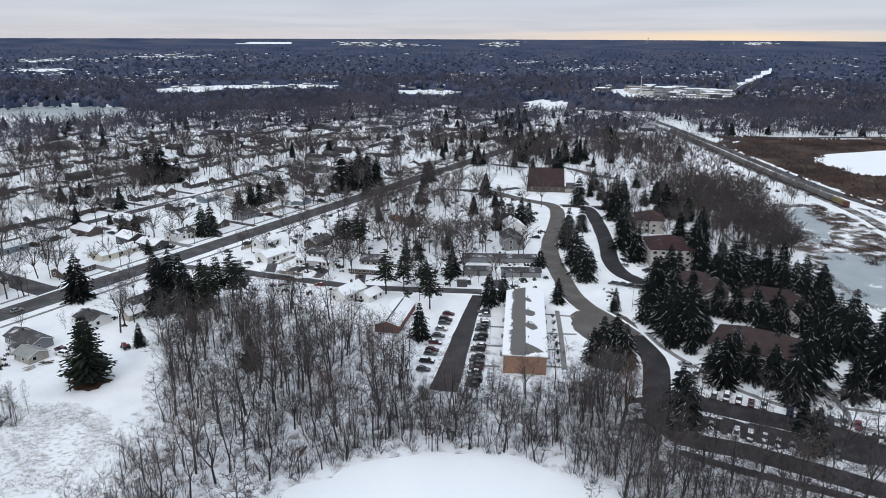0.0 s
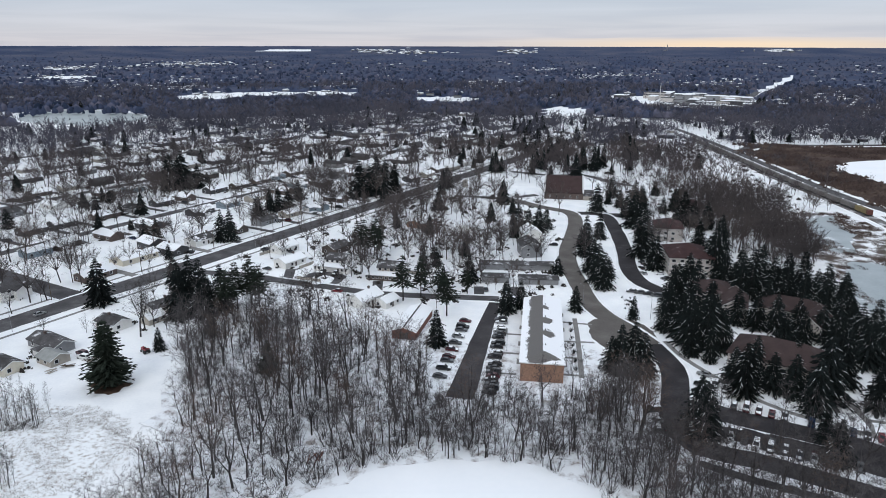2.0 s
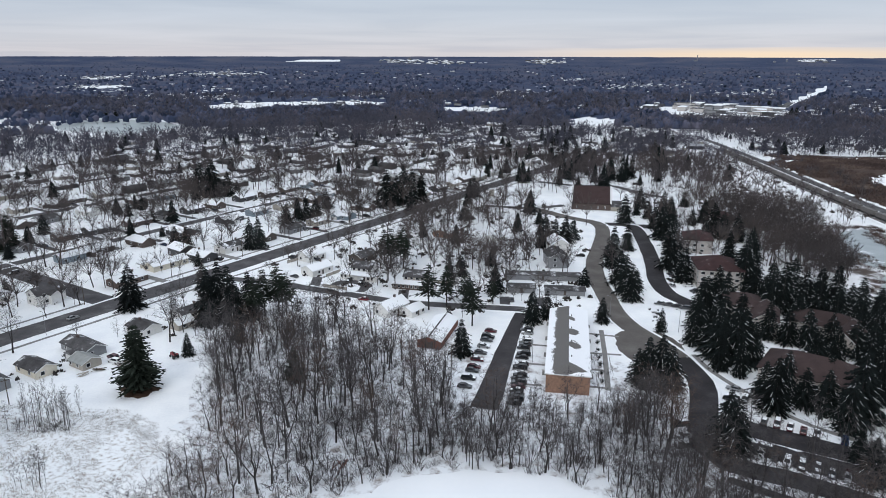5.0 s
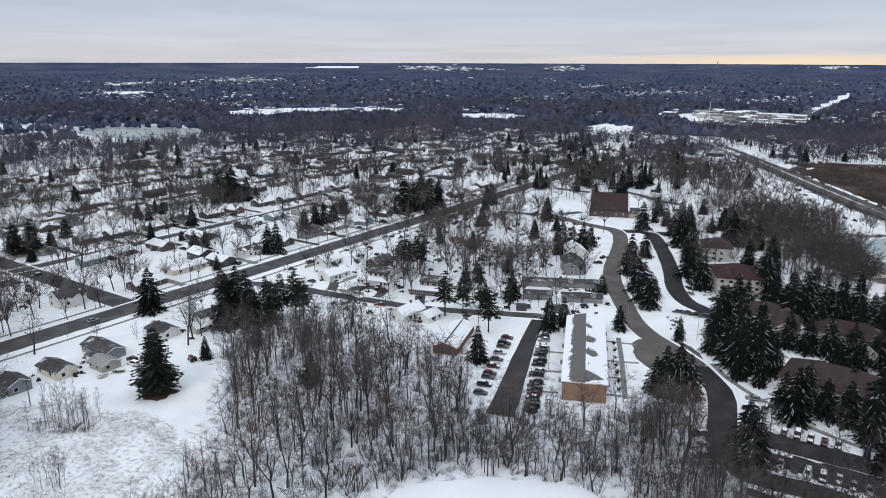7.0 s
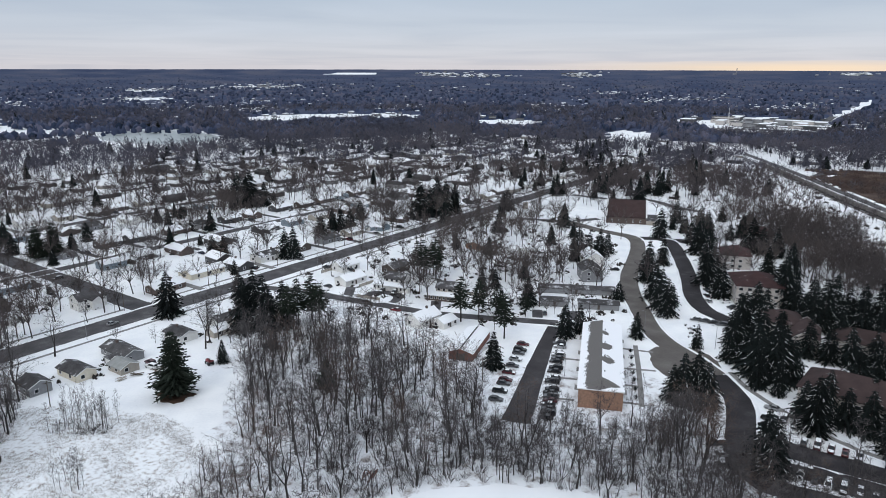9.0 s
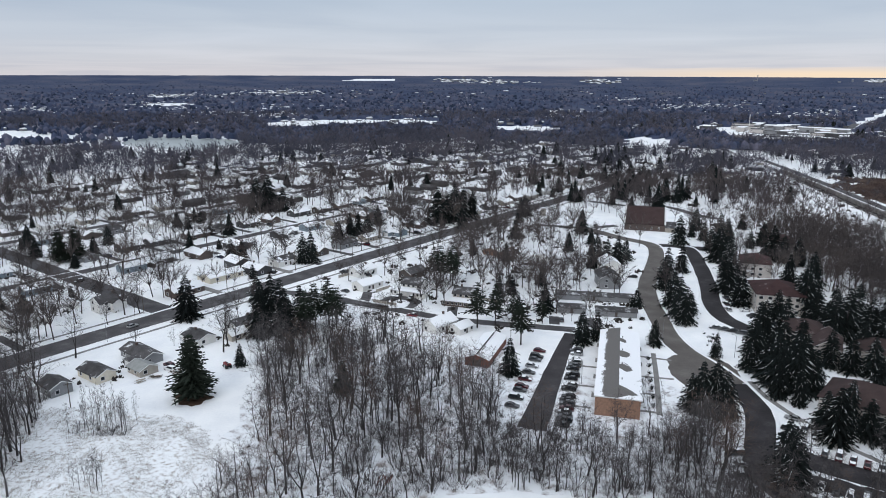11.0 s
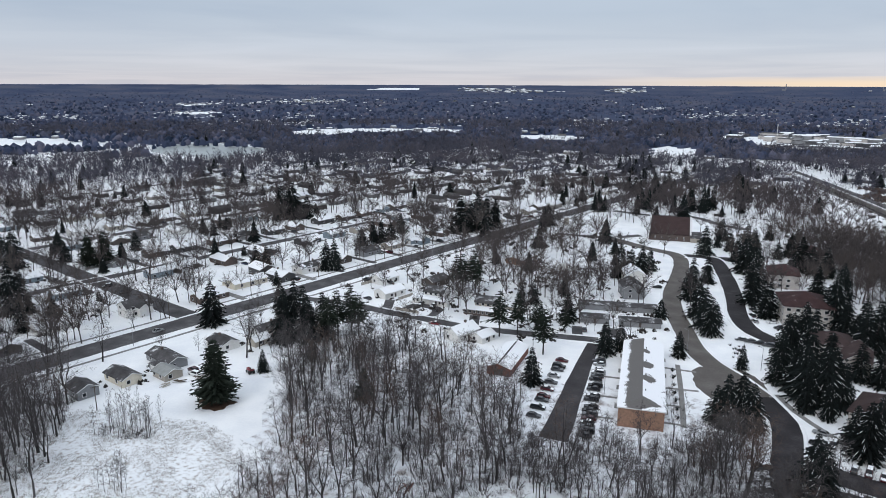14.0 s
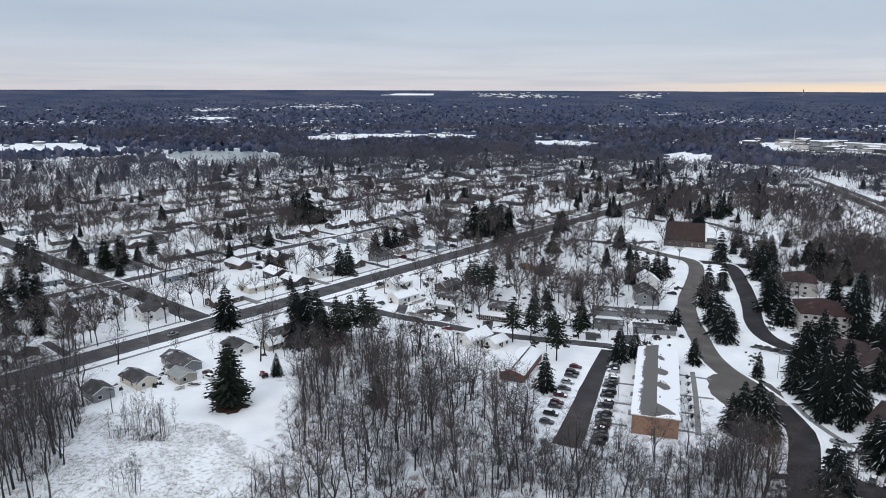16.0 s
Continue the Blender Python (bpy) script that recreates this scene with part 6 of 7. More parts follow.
def canopy():
    azs = [-75 + 0.5 * i for i in range(301)]
    rs = [1020 + 24 * i for i in range(21)]
    while rs[-1] < RIM_R - 20:
        rs.append(rs[-1] + 26 + (rs[-1] - 1500) * 0.024)
    n = len(azs)
    b = Builder()
    for r in rs:
        for a in azs:
            rr = r + 6 * noise.noise((a * 9, r * 0.05, 1.0))
            b.v.append((rr * math.sin(radians(a)), rr * math.cos(radians(a)), ground_z(rr) + (canopy_height(a, rr) if r > rs[0] else -1.0) * min(1.0, 0.25 + max(0.0, rr - 1020) / 700)))
    b.f = [(k * n + i, k * n + i + 1, k * n + n + i + 1, k * n + n + i) for k in range(len(rs) - 1) for i in range(n - 1)]
    tagged(part("far_woods", b, HAZED_CANOPY), "dark bare woods reaching to the horizon, coloured blue for haze", "woods", kind="stuff")


canopy()


def crown_clump(seed, tall):
    r5 = random.Random(seed)
    b, n = Builder(), 5
    rows = ((0.25, 0.9), (0.72, 0.8)) if not tall else ((0.15, 0.8), (0.6, 0.4))
    v = []
    for z, q in rows:
        for i in range(n):
            a, k = 6.283 * (i + 0.5 * r5.random()) / n, q * r5.uniform(0.6, 1.3)
            v.append((math.cos(a) * k * 5.2, math.sin(a) * k * 5.2, (z + r5.gauss(0, 0.09) * (z > 0)) * 10))
    v.append((r5.gauss(0, 0.6), r5.gauss(0, 0.6), 10.5))
    f = [(k * n + i, k * n + (i + 1) % n, k * n + n + (i + 1) % n, k * n + n + i) for k in range(1) for i in range(n)]
    return b.add(v, f + [(n + i, n + (i + 1) % n, 2 * n) for i in range(n)])


def far_crowns():
    """Single crowns that stand out of the far woods."""
    r5 = random.Random(91)
    places = []
    while len(places) < 15000:
        dep, az = 0.5 + 5.2 * r5.random() ** 1.25, radians(r5.uniform(-46, 36))
        d = 100 / math.tan(radians(dep))
        x, y = d * math.sin(az), d * math.cos(az)
        if open_place(az, d) or open_place(az, d * 1.07) or in_lake(x * 1.07, y * 1.07) or in_lake(x * 1.12, y * 1.12) and r5.random() < 0.6 or rr_town(x, y) and d < 1100 or open_place(az, d, TOWNS) and r5.random() < 0.6:
            continue
        if ((x - 400) / 150) ** 2 + ((y - 1270) / 190) ** 2 < 1 + 0.8 * noise.noise((x * 0.012, y * 0.012, 2.0)):
            continue
        if noise.noise((x * 0.0035, y * 0.0035, 4.0)) < -0.32 and r5.random() < 0.7:
            continue
        px, py, pz = laid(x, y)
        k = math.hypot(px, py) / d * r5.uniform(0.7, 1.25)
        tall = r5.random() < 0.16
        places.append((px, py, pz, r5.uniform(0, 6.28), k * (1.25 if tall else 1.0), r5.randrange(5) + (5 if tall else 0), 0.55 if tall else r5.uniform(0.9, 1.35)))
    join_copies("far_crowns", [crown_clump(900 + s, s > 4) for s in range(10)], places, HAZED_CROWN, "crowns of bare trees and conifers in the far woods, tinted blue for haze", "trees")


far_crowns()


def far_town():
    """Snow roofs of far settlements, on low walls."""
    r3 = random.Random(77)
    places = []
    for a, dep, wa, wp in TOWNS:
        n = int(34 + 80 * wa * wp / 0.6)
        for _ in range(min(n, 150)):
            az, dp = radians(a + wa * r3.gauss(0, 0.75)), dep + wp * r3.gauss(0, 0.7)
            d = 100 / math.tan(radians(max(dp, 0.42)))
            x, y, z = laid(d * math.sin(az), d * math.cos(az))
            k = max(1.0, min(2.2, d / 2500))
            places.append((x, y, z + (0.5 if d > 1300 else 0) * k, r3.choice((0, 1.57)) + 0.5 + r3.gauss(0, 0.1), r3.uniform(0.35, 0.8) * k, 0, r3.uniform(0.8, 1.5)))
    for _ in range(300):
        az, d = radians(r3.uniform(-46, 36)), 100 / math.tan(radians(r3.uniform(1.5, 4.4)))
        x, y, z = laid(d * math.sin(az), d * math.cos(az))
        k = max(1.0, min(2.0, d / 2500))
        places.append((x, y, z + (2.5 if d > 1300 else 0) * k, r3.uniform(0, 3.14), r3.uniform(0.5, 0.95) * k, 0, r3.uniform(0.8, 1.5)))
    join_copies("far_town_wall", [gable_wall(9, 13, 4, 1.6)], places, SIDING["grey"], "walls of far houses among the woods", "houses")
    join_copies("far_town_roof", [gable_roof(9, 13, 4, 1.6)], places, ROOF_FAR, "snowy roofs of far houses among the woods", "roofs")


far_town()


# ---- vehicles ----
def car_builders(l=4.6, w=1.8, h=1.48, van=False):
    """Body, glass pieces, wheels and lights of a parked car; own y runs forward."""
    wh = 0.33
    body = Builder()
    # cross-sections along the car: y, half width at sill, belt height, half width at belt
    prof = [(-l / 2, 0.80, 0.72), (-l / 2 + 0.12, 0.95, 0.90), (-l * 0.30, 1.0, 0.94), (l * 0.12, 1.0, 0.92), (l * 0.24, 0.99, 0.86), (l / 2 - 0.25, 0.95, 0.72), (l / 2, 0.80, 0.60)]
    if van:
        prof = [(-l / 2, 0.9, 0.95), (-l / 2 + 0.1, 0.97, 1.02), (-l * 0.30, 1.0, 1.04), (l * 0.12, 1.0, 1.02), (l * 0.26, 0.99, 0.98), (l / 2 - 0.2, 0.95, 0.88), (l / 2, 0.85, 0.70)]
    ring = 6
    for y, k, z in prof:
        a = w / 2 * k
        body.v += [(-a * 0.93, y, 0.22), (a * 0.93, y, 0.22), (a, y, 0.5), (a * 0.92, y, z), (-a * 0.92, y, z), (-a, y, 0.5)]
    n = len(prof)
    for i in range(n - 1):
        for k in range(ring):
            body.f.append((i * ring + k, i * ring + (k + 1) % ring, (i + 1) * ring + (k + 1) % ring, (i + 1) * ring + k))
    body.f += [tuple(reversed(range(ring))), tuple(range((n - 1) * ring, n * ring))]
    # cabin: roof on slanting pillars
    yb, yf, zb = (-l * 0.44, l * 0.22, 0.90) if not van else (-l / 2 + 0.15, l * 0.26, 0.98)
    rb, rf = (-l * 0.27, l * 0.02) if not van else (-l / 2 + 0.35, l * 0.08)
    a, t = w / 2 * 0.90, w / 2 * 0.72
    cab = Builder().add([(-a, yb, zb), (a, yb, zb), (a, yf, zb - 0.06), (-a, yf, zb - 0.06), (-t, rb, h), (t, rb, h), (t, rf, h), (-t, rf, h), (0, (rb + rf) / 2, h + 0.04)],
                        [(0, 1, 5, 4), (1, 2, 6, 5), (2, 3, 7, 6), (3, 0, 4, 7), (4, 5, 8), (5, 6, 8), (6, 7, 8), (7, 4, 8)])

    def pane(p0, p1, p2, p3):
        """A sheet of glass a little proud of the pillars it sits between."""
        c = [Vector(p) for p in (p0, p1, p2, p3)]
        m = sum(c, Vector()) / 4
        nrm = (c[1] - c[0]).cross(c[3] - c[0]).normalized()
        if nrm.dot(m - Vector((0, (yb + yf) / 2, zb))) < 0:
            nrm = -nrm
        i = [m + (q - m) * 0.84 for q in c]
        return Builder().add([tuple(q + nrm * 0.012) for q in i] + [tuple(q - nrm * 0.01) for q in i],
                             [(0, 1, 2, 3), (7, 6, 5, 4)] + [(k, (k + 1) % 4, 4 + (k + 1) % 4, 4 + k) for k in range(4)])
    v = cab.v
    panes = [("rear_window", pane(v[0], v[1], v[5], v[4])), ("side_window", pane(v[1], v[2], v[6], v[5])), ("windshield", pane(v[2], v[3], v[7], v[6])), ("side_window", pane(v[3], v[0], v[4], v[7]))]
    wheels = []
    for sx in (-1, 1):
        for y in (-l * 0.30, l * 0.31):
            x0, x1 = sorted((sx * (w / 2 - 0.20), sx * (w / 2 + 0.01)))
            wheels.append((Builder().tube((x0, y, wh), (x1, y, wh), wh, wh, 10, True), Builder().tube((sx * (w / 2 + 0.005), y, wh), (sx * (w / 2 + 0.03), y, wh), wh * 0.55, wh * 0.5, 8, True)))
    snow = Builder().add([(-t * 0.95, rb, h + 0.02), (t * 0.95, rb, h + 0.02), (t * 0.95, rf, h + 0.02), (-t * 0.95, rf, h + 0.02), (-t * 0.7, rb + 0.2, h + 0.13), (t * 0.7, rb + 0.2, h + 0.13), (t * 0.7, rf - 0.2, h + 0.13), (-t * 0.7, rf - 0.2, h + 0.13)],
                         [(4, 5, 6, 7), (0, 1, 5, 4), (1, 2, 6, 5), (2, 3, 7, 6), (3, 0, 4, 7)])
    zh = 0.80 if not van else 0.96
    hood = Builder().add([(-a * 0.85, yf + 0.1, zh + 0.10), (a * 0.85, yf + 0.1, zh + 0.10), (a * 0.8, l / 2 - 0.15, zh - 0.10), (-a * 0.8, l / 2 - 0.15, zh - 0.10), (-a * 0.6, yf + 0.25, zh + 0.17), (a * 0.6, yf + 0.25, zh + 0.17), (a * 0.6, l / 2 - 0.4, zh + 0.03), (-a * 0.6, l / 2 - 0.4, zh + 0.03)],
                         [(4, 5, 6, 7), (0, 1, 5, 4), (1, 2, 6, 5), (2, 3, 7, 6), (3, 0, 4, 7)])
    lamps = [("headlight", Builder().box(s * w * 0.36 - 0.18, s * w * 0.36 + 0.18, l / 2 - 0.10, l / 2 - 0.02, 0.56, 0.68), RIM) for s in (-1, 1)]
    lamps += [("tail_light", Builder().box(s * w * 0.36 - 0.14, s * w * 0.36 + 0.14, -l / 2 - 0.02, -l / 2 + 0.08, 0.62, 0.76), PAINT["red"]) for s in (-1, 1)]
    return body, cab, panes, wheels, snow, hood, lamps


CAR_SHAPES = {}


def car(colour, snowy, van):
    key = (van,)
    if key not in CAR_SHAPES:
        CAR_SHAPES[key] = car_builders(4.9, 1.9, 1.75, True) if van else car_builders()
    body, cab, panes, wheels, snow, hood, lamps = CAR_SHAPES[key]
    what = ("snow-topped " if snowy else "") + colour + (" van" if van else " car")
    t = thing("car", "parked %s on a snowy lot" % what, "car", "parked cars")
    part("body", body, PAINT[colour], t)
    part("cabin", cab, PAINT[colour], t)
    for nm, b in panes:
        part(nm, b, GLASS, t)
    for ty, rm in wheels:
        part("rim", rm, RIM, part("wheel", ty, TYRE, t))
    for nm, b, m in lamps:
        part(nm, b, m, t)
    if snowy:
        part("roof_snow", snow, SNOW_CLEAN, t, "snow on the car's roof")
        part("hood_snow", hood, SNOW_CLEAN, t, "snow on the car's hood")
    return t


car_protos = {}


def park(x, y, turn, colour, snowy=False, van=False):
    key = (colour, snowy, van)
    m = pose(x, y, 0.06, 0, 0, turn)
    if key in car_protos:
        return copy_thing(car_protos[key], m)
    car_protos[key] = car(colour, snowy, van)
    car_protos[key].matrix_basis = m
    return car_protos[key]


rng = random.Random(3)
COLOURS = ["black", "black", "grey", "grey", "black", "silver", "blue", "maroon", "white", "grey"]


def some_car(x, y, turn, snow=0.25):
    c = rng.choice(COLOURS)
    park(x, y, turn + rng.uniform(-2, 2), c, rng.random() < snow, rng.random() < 0.3)


# two rows along the parking aisle; the slots show asphalt between banks of snow
row_e = ["black", "black", "grey", "black", "maroon", "grey", "black", "black", None, "black", "black", None, "black", "black", None, "black", "grey", "silver", "white", None, "silver", "grey"]
for i, c in enumerate(row_e):
    if c:
        u = i / 21
        park(8.9 + 6.6 * u + (0.4 if i % 3 else 0), 186 + 57 * u, 90 - 8, c, c in ("silver", "white") or i % 7 == 3, i % 4 == 1)
row_w = ["grey", None, "black", None, "grey", "maroon", None, "maroon", None, "grey", None, "silver", None, "grey", "black", None, "maroon", None]
for i, c in enumerate(row_w):
    if c:
        u = i / 17
        park(-6.0 + 8.6 * u, 196 + 48 * u, -90 - 10, c, c in ("silver",) or i % 5 == 2, i % 4 == 2)

# lower parking, east of the drive
setting("lower_parking_lane", ribbon([(66, 181), (80, 173), (92, 167), (104, 161), (110, 156), (108, 148)], 8.6, 0.066, wobble=0.3), ASPHALT_DARK, "dark wet lane of the lower parking", "parking")
setting("lower_parking_yard", blob(106, 154, 9, 7, -20, 0.07, 31), ASPHALT_DARK, "dark wet yard at the end of the parking", "parking")
setting("lower_parking_bays", blob(84, 161, 20, 4.2, -26, 0.052, 35, rough=0.25), ASPHALT_DARK, "dark wet parking bays between heaps of snow", "parking")
setting("south_lane", ribbon([(60, 152), (71, 145), (81, 140), (93, 134), (106, 126)], 3.0, 0.05, wobble=0.3), ASPHALT_DARK, "narrow dark lane below the parking", "road")
for i in range(12):
    x, y = 79 + 2.95 * i, 180.5 - 1.5 * i
    if i in (5,):
        continue
    if i == 11:
        park(x, y, 153, "red", False, False)
    else:
        some_car(x, y, 153 + (180 if i % 3 == 0 else 0), 0.35)
for i in range(12):
    x, y = 66 + 2.95 * i, 166.5 - 1.45 * i
    if i in (7,):
        continue
    some_car(x, y, 153, 0.3)
for i in range(6):
    x, y = 77 + 3.0 * i, 159.8 - 1.5 * i
    if i not in (2,):
        some_car(x, y, 153, 0.35)
for i in range(4):
    some_car(113 + 1.2 * i, 158.5 - 2.9 * i, 60, 0.3)
for x, y, t in ((74, 193, 62), (77, 200, 60), (78, 193, 150), (80, 190, 150), (55, 177, 100), (54, 171, 100), (53, 166, 100), (72, 276, 75), (75, 274.5, 75), (78, 273, 75), (81, 271, 70), (83, 300, 10), (84, 308, 12), (86, 316, 14), (88, 268, 80), (89, 280, 70), (94, 290, 80), (97, 283, 60), (48, 345, 80), (90, 300, 100), (91, 293, 100), (92, 286, 95)):
    some_car(x, y, t, 0.3)
for x, y, t in ((-53.9, 290.7, 30), (-35.5, 275.2, 80), (-88.7, 300.6, 60), (-84.5, 332.5, 60), (-84.9, 328, 65), (-76, 316, 150), (-79, 320, 150), (-98, 331, 60), (11, 276, 0), (19, 277, 5), (-134, 325, 65), (-207, 288, 155), (-221, 296, 150), (-126, 209, 60), (-124, 206, 70), (-174, 350, 60), (-205, 372, 60)):
    some_car(x, y, t, 0.3)
park(-160.5, 243.0, HEAD - 90, "silver")
park(-51.5, 272.3, 75, "red", True)
park(-62.3, 297.4, 164, "black", True)
park(-56.3, 295.2, 164, "black", True)
for h in [o for o in bpy.data.objects if o.parent is None and o.name.startswith("driveway")]:
    if rng.random() < 0.45:
        m = h.matrix_basis
        p = m @ Vector((0, rng.uniform(-5, 2), 0))
        some_car(p.x, p.y, math.degrees(m.to_euler().z) + rng.choice((0, 180)), 0.4)

# ---- paths and small structures ----
for p, q in (((-36, 287), (-35, 275)), ((-78, 302), (-76, 288)), ((-30, 264), (-29, 273)), ((8, 281), (8, 270)), ((22, 281), (22, 270))):
    o = setting("driveway", ribbon([p, q], 4.4, 0.044, wobble=0.4), ASPHALT, "short wet asphalt driveway off the lane", "driveway")


def picket_run(p, q):
    """A board fence between two points."""
    t = thing("fence", "low weathered board fence with snow at its foot", "fence", "garden fences")
    d = Vector((q[0] - p[0], q[1] - p[1], 0))
    n = max(2, int(d.length / 2.4))
    for i in range(n):
        part("fence_panel", Builder().box(i * 2.4 + 0.06, i * 2.4 + 2.34, -0.03, 0.03, 0.1, 1.5), SIDING["tan"], t)
        part("post", Builder().box(i * 2.4 - 0.05, i * 2.4 + 0.05, -0.06, 0.06, -0.2, 1.65), POLE, t)
    t.matrix_basis = pose(p[0], p[1], 0, 0, 0, math.degrees(math.atan2(d.y, d.x)))


picket_run((-74, 302), (-68, 312))
picket_run((-72, 288), (-60, 284))
picket_run((-98, 322), (-88, 338))
picket_run((-30, 300), (-12, 294))

setting("garden_path", ribbon([(43.5, 246), (41.5, 225), (38.2, 197)], 1.7, 0.05), CONCRETE, "cleared concrete walk beside the apartment block", "path")
for p, q in (((35.5, 243), (49, 240.2)), ((34, 225), (47, 224)), ((32.5, 212), (40, 211)), ((31.5, 199.5), (38, 198.5)), ((18, 199), (8, 200)), ((20, 214), (12, 215)), ((22, 230), (14, 231))):
    setting("cross_path", ribbon([p, q], 1.2, 0.055), CONCRETE, "narrow concrete walk to the block's doors", "path")
setting("park_path", ribbon([(114, 187), (111, 167), (98, 174)], 1.8, 0.05), CONCRETE, "cleared walk between spruces", "path")
setting("park_path.001", ribbon([(113, 174), (124, 171)], 1.6, 0.056), CONCRETE, "cleared walk between spruces", "path")
setting("verge_path", ribbon([(72, 226), (74, 214), (80, 199), (88, 184), (98, 174), (117, 161)], 1.8, 0.045), CONCRETE, "cleared walk along the drive", "path")


def shrub(x, y, s, seed):
    r4 = random.Random(seed)
    t = thing("shrub", "small dark bare shrub dusted with snow", "shrub", "shrubs beside the block")
    b = Builder()
    for i in range(40):
        a, q = r4.uniform(0, 6.28), r4.random()
        d = Vector((math.cos(a) * q, math.sin(a) * q, r4.uniform(0.5, 1.3)))
        b.tube((0, 0, 0), d * 0.6, 0.03, 0.02, 3)
        b.tube(d * 0.6, d + Vector((r4.gauss(0, 0.15), r4.gauss(0, 0.15), 0.1)), 0.05, 0.0, 3)
    part("crown", b, NEEDLE, t)
    t.matrix_basis = pose(x, y, 0, 0, 0, r4.uniform(0, 360))
    t.scale = (s, s, s)


for i in range(7):
    shrub(37.2 + 0.8 * i - 0.2 * i, 202 + 6.2 * i, rng.uniform(0.9, 1.5), 900 + i)
for i in range(12):
    shrub(rng.uniform(62, 70), rng.uniform(252, 270), rng.uniform(0.7, 1.1), 920 + i)


def pole(x, y, h, lamp=False, turn=0.0):
    if lamp:
        t = thing("street_lamp", "grey metal street lamp on a tall mast", "lamp", "street lamps")
        part("mast", Builder().tube((0, 0, -0.3), (0, 0, h), 0.10, 0.06, 7), METAL, t)
        part("arm", Builder().tube((0, 0, h - 0.1), (0, 1.6, h + 0.1), 0.05, 0.04, 5), METAL, t)
        part("lamp_head", Builder().box(-0.15, 0.15, 1.4, 2.0, h + 0.0, h + 0.16), METAL, t)
    else:
        t = thing("utility_pole", "weathered wooden utility pole with crossarm", "pole", "utility poles")
        part("post", Builder().tube((0, 0, -0.3), (0, 0, h), 0.16, 0.11, 7), POLE, t)
        part("crossarm", Builder().box(-1.1, 1.1, -0.06, 0.06, h - 0.9, h - 0.75), POLE, t)
        for x0 in (-0.95, -0.4, 0.4, 0.95):
            part("insulator", Builder().tube((x0, 0, h - 0.75), (x0, 0, h - 0.55), 0.05, 0.04, 6, True), GLASS, t)
    t.matrix_basis = pose(x, y, 0, 0, 0, turn)
    return t


wire_tops = []
for i in range(14):
    x, y = ab(20 + 42 * i, 270)
    pole(x, y, 10.5, turn=HEAD)
    wire_tops.append((x, y))
for i in range(9):
    x, y = ab(60 + 60 * i, 251)
    pole(x, y, 9.0, True, HEAD)
for x, y in ((-140, 176), (49, 260), (72, 246), (16, 216), (-11, 210)):
    pole(x, y, 8.5, x > 0, 40)


def wires():
    b = Builder()
    for (x0, y0), (x1, y1) in zip(wire_tops, wire_tops[1:]):
        for s in (-0.95, 0.95):
            ox, oy = -s * UY, s * UX
            pts = [Vector((x0 + ox + (x1 - x0) * k / 6, y0 + oy + (y1 - y0) * k / 6, 9.95 - 0.9 * 4 * (k / 6) * (1 - k / 6))) for k in range(7)]
            for p, q in zip(pts, pts[1:]):
                b.tube(p, q, 0.02, 0.02, 3)
    tagged(part("power_line", b, TYRE), "sagging dark power lines along the main road", "cable", kind="stuff")


wires()


def sign_pillar(x, y):
    t = thing("brick_sign_pillar", "square brick pillar with snowy cap beside the road", "pillar")
    part("shaft", Builder().box(-1.6, 1.6, -0.8, 0.8, -0.2, 5.4), SIDING["tan"], t)
    part("cap", Builder().box(-1.9, 1.9, -1.1, 1.1, 5.403, 5.8), SNOW_CLEAN, t)
    t.matrix_basis = pose(x, y, 0, 0, 0, 20)


sign_pillar(3, 497)

# ---- railway ----
RAIL = [(244, 1000), (247, 752), (245, 600), (244, 525), (246, 420), (242, 367), (228, 300)]
RAIL2 = [(262, 900), (264, 714), (262, 564), (262, 475), (268, 410), (275, 350)]
setting("railway_bed", ribbon(RAIL, 6.0, 0.5, thick=0.55, wobble=0.4), GRAVEL, "gravel bed of the railway under old snow", "railway")
setting("track_road", ribbon(RAIL2, 8.0, 0.10, thick=0.15, wobble=0.4), ASPHALT, "grey service road along the railway", "road")
for ln, off in ((RAIL, 5.5), (RAIL, -6.0), (RAIL2, 6.5), (RAIL2, -6.5)):
    tagged(part("snow_bank", berm(ln, off, 0, 0.5, 2.2, 9.0), SNOW), "long snow bank beside the tracks", "snow bank", kind="structure")
setting("track_curve", ribbon([(262, 640), (276, 690), (310, 715), (380, 725), (520, 735)], 7.0, 0.12, thick=0.15), ASPHALT, "curved spur across the marsh", "road")
setting("curve_snow", ribbon([(270, 640), (283, 682), (312, 705), (380, 714), (520, 722)], 5.0, 0.2, thick=0.2, wobble=1.0), SNOW, "snow strip along the spur", "snow bank")
for s in (-0.72, 0.72):
    setting("rail", ribbon(RAIL, 0.12, 0.72, thick=0.2, side=s, step=12.0), METAL, "steel rail", "rail")


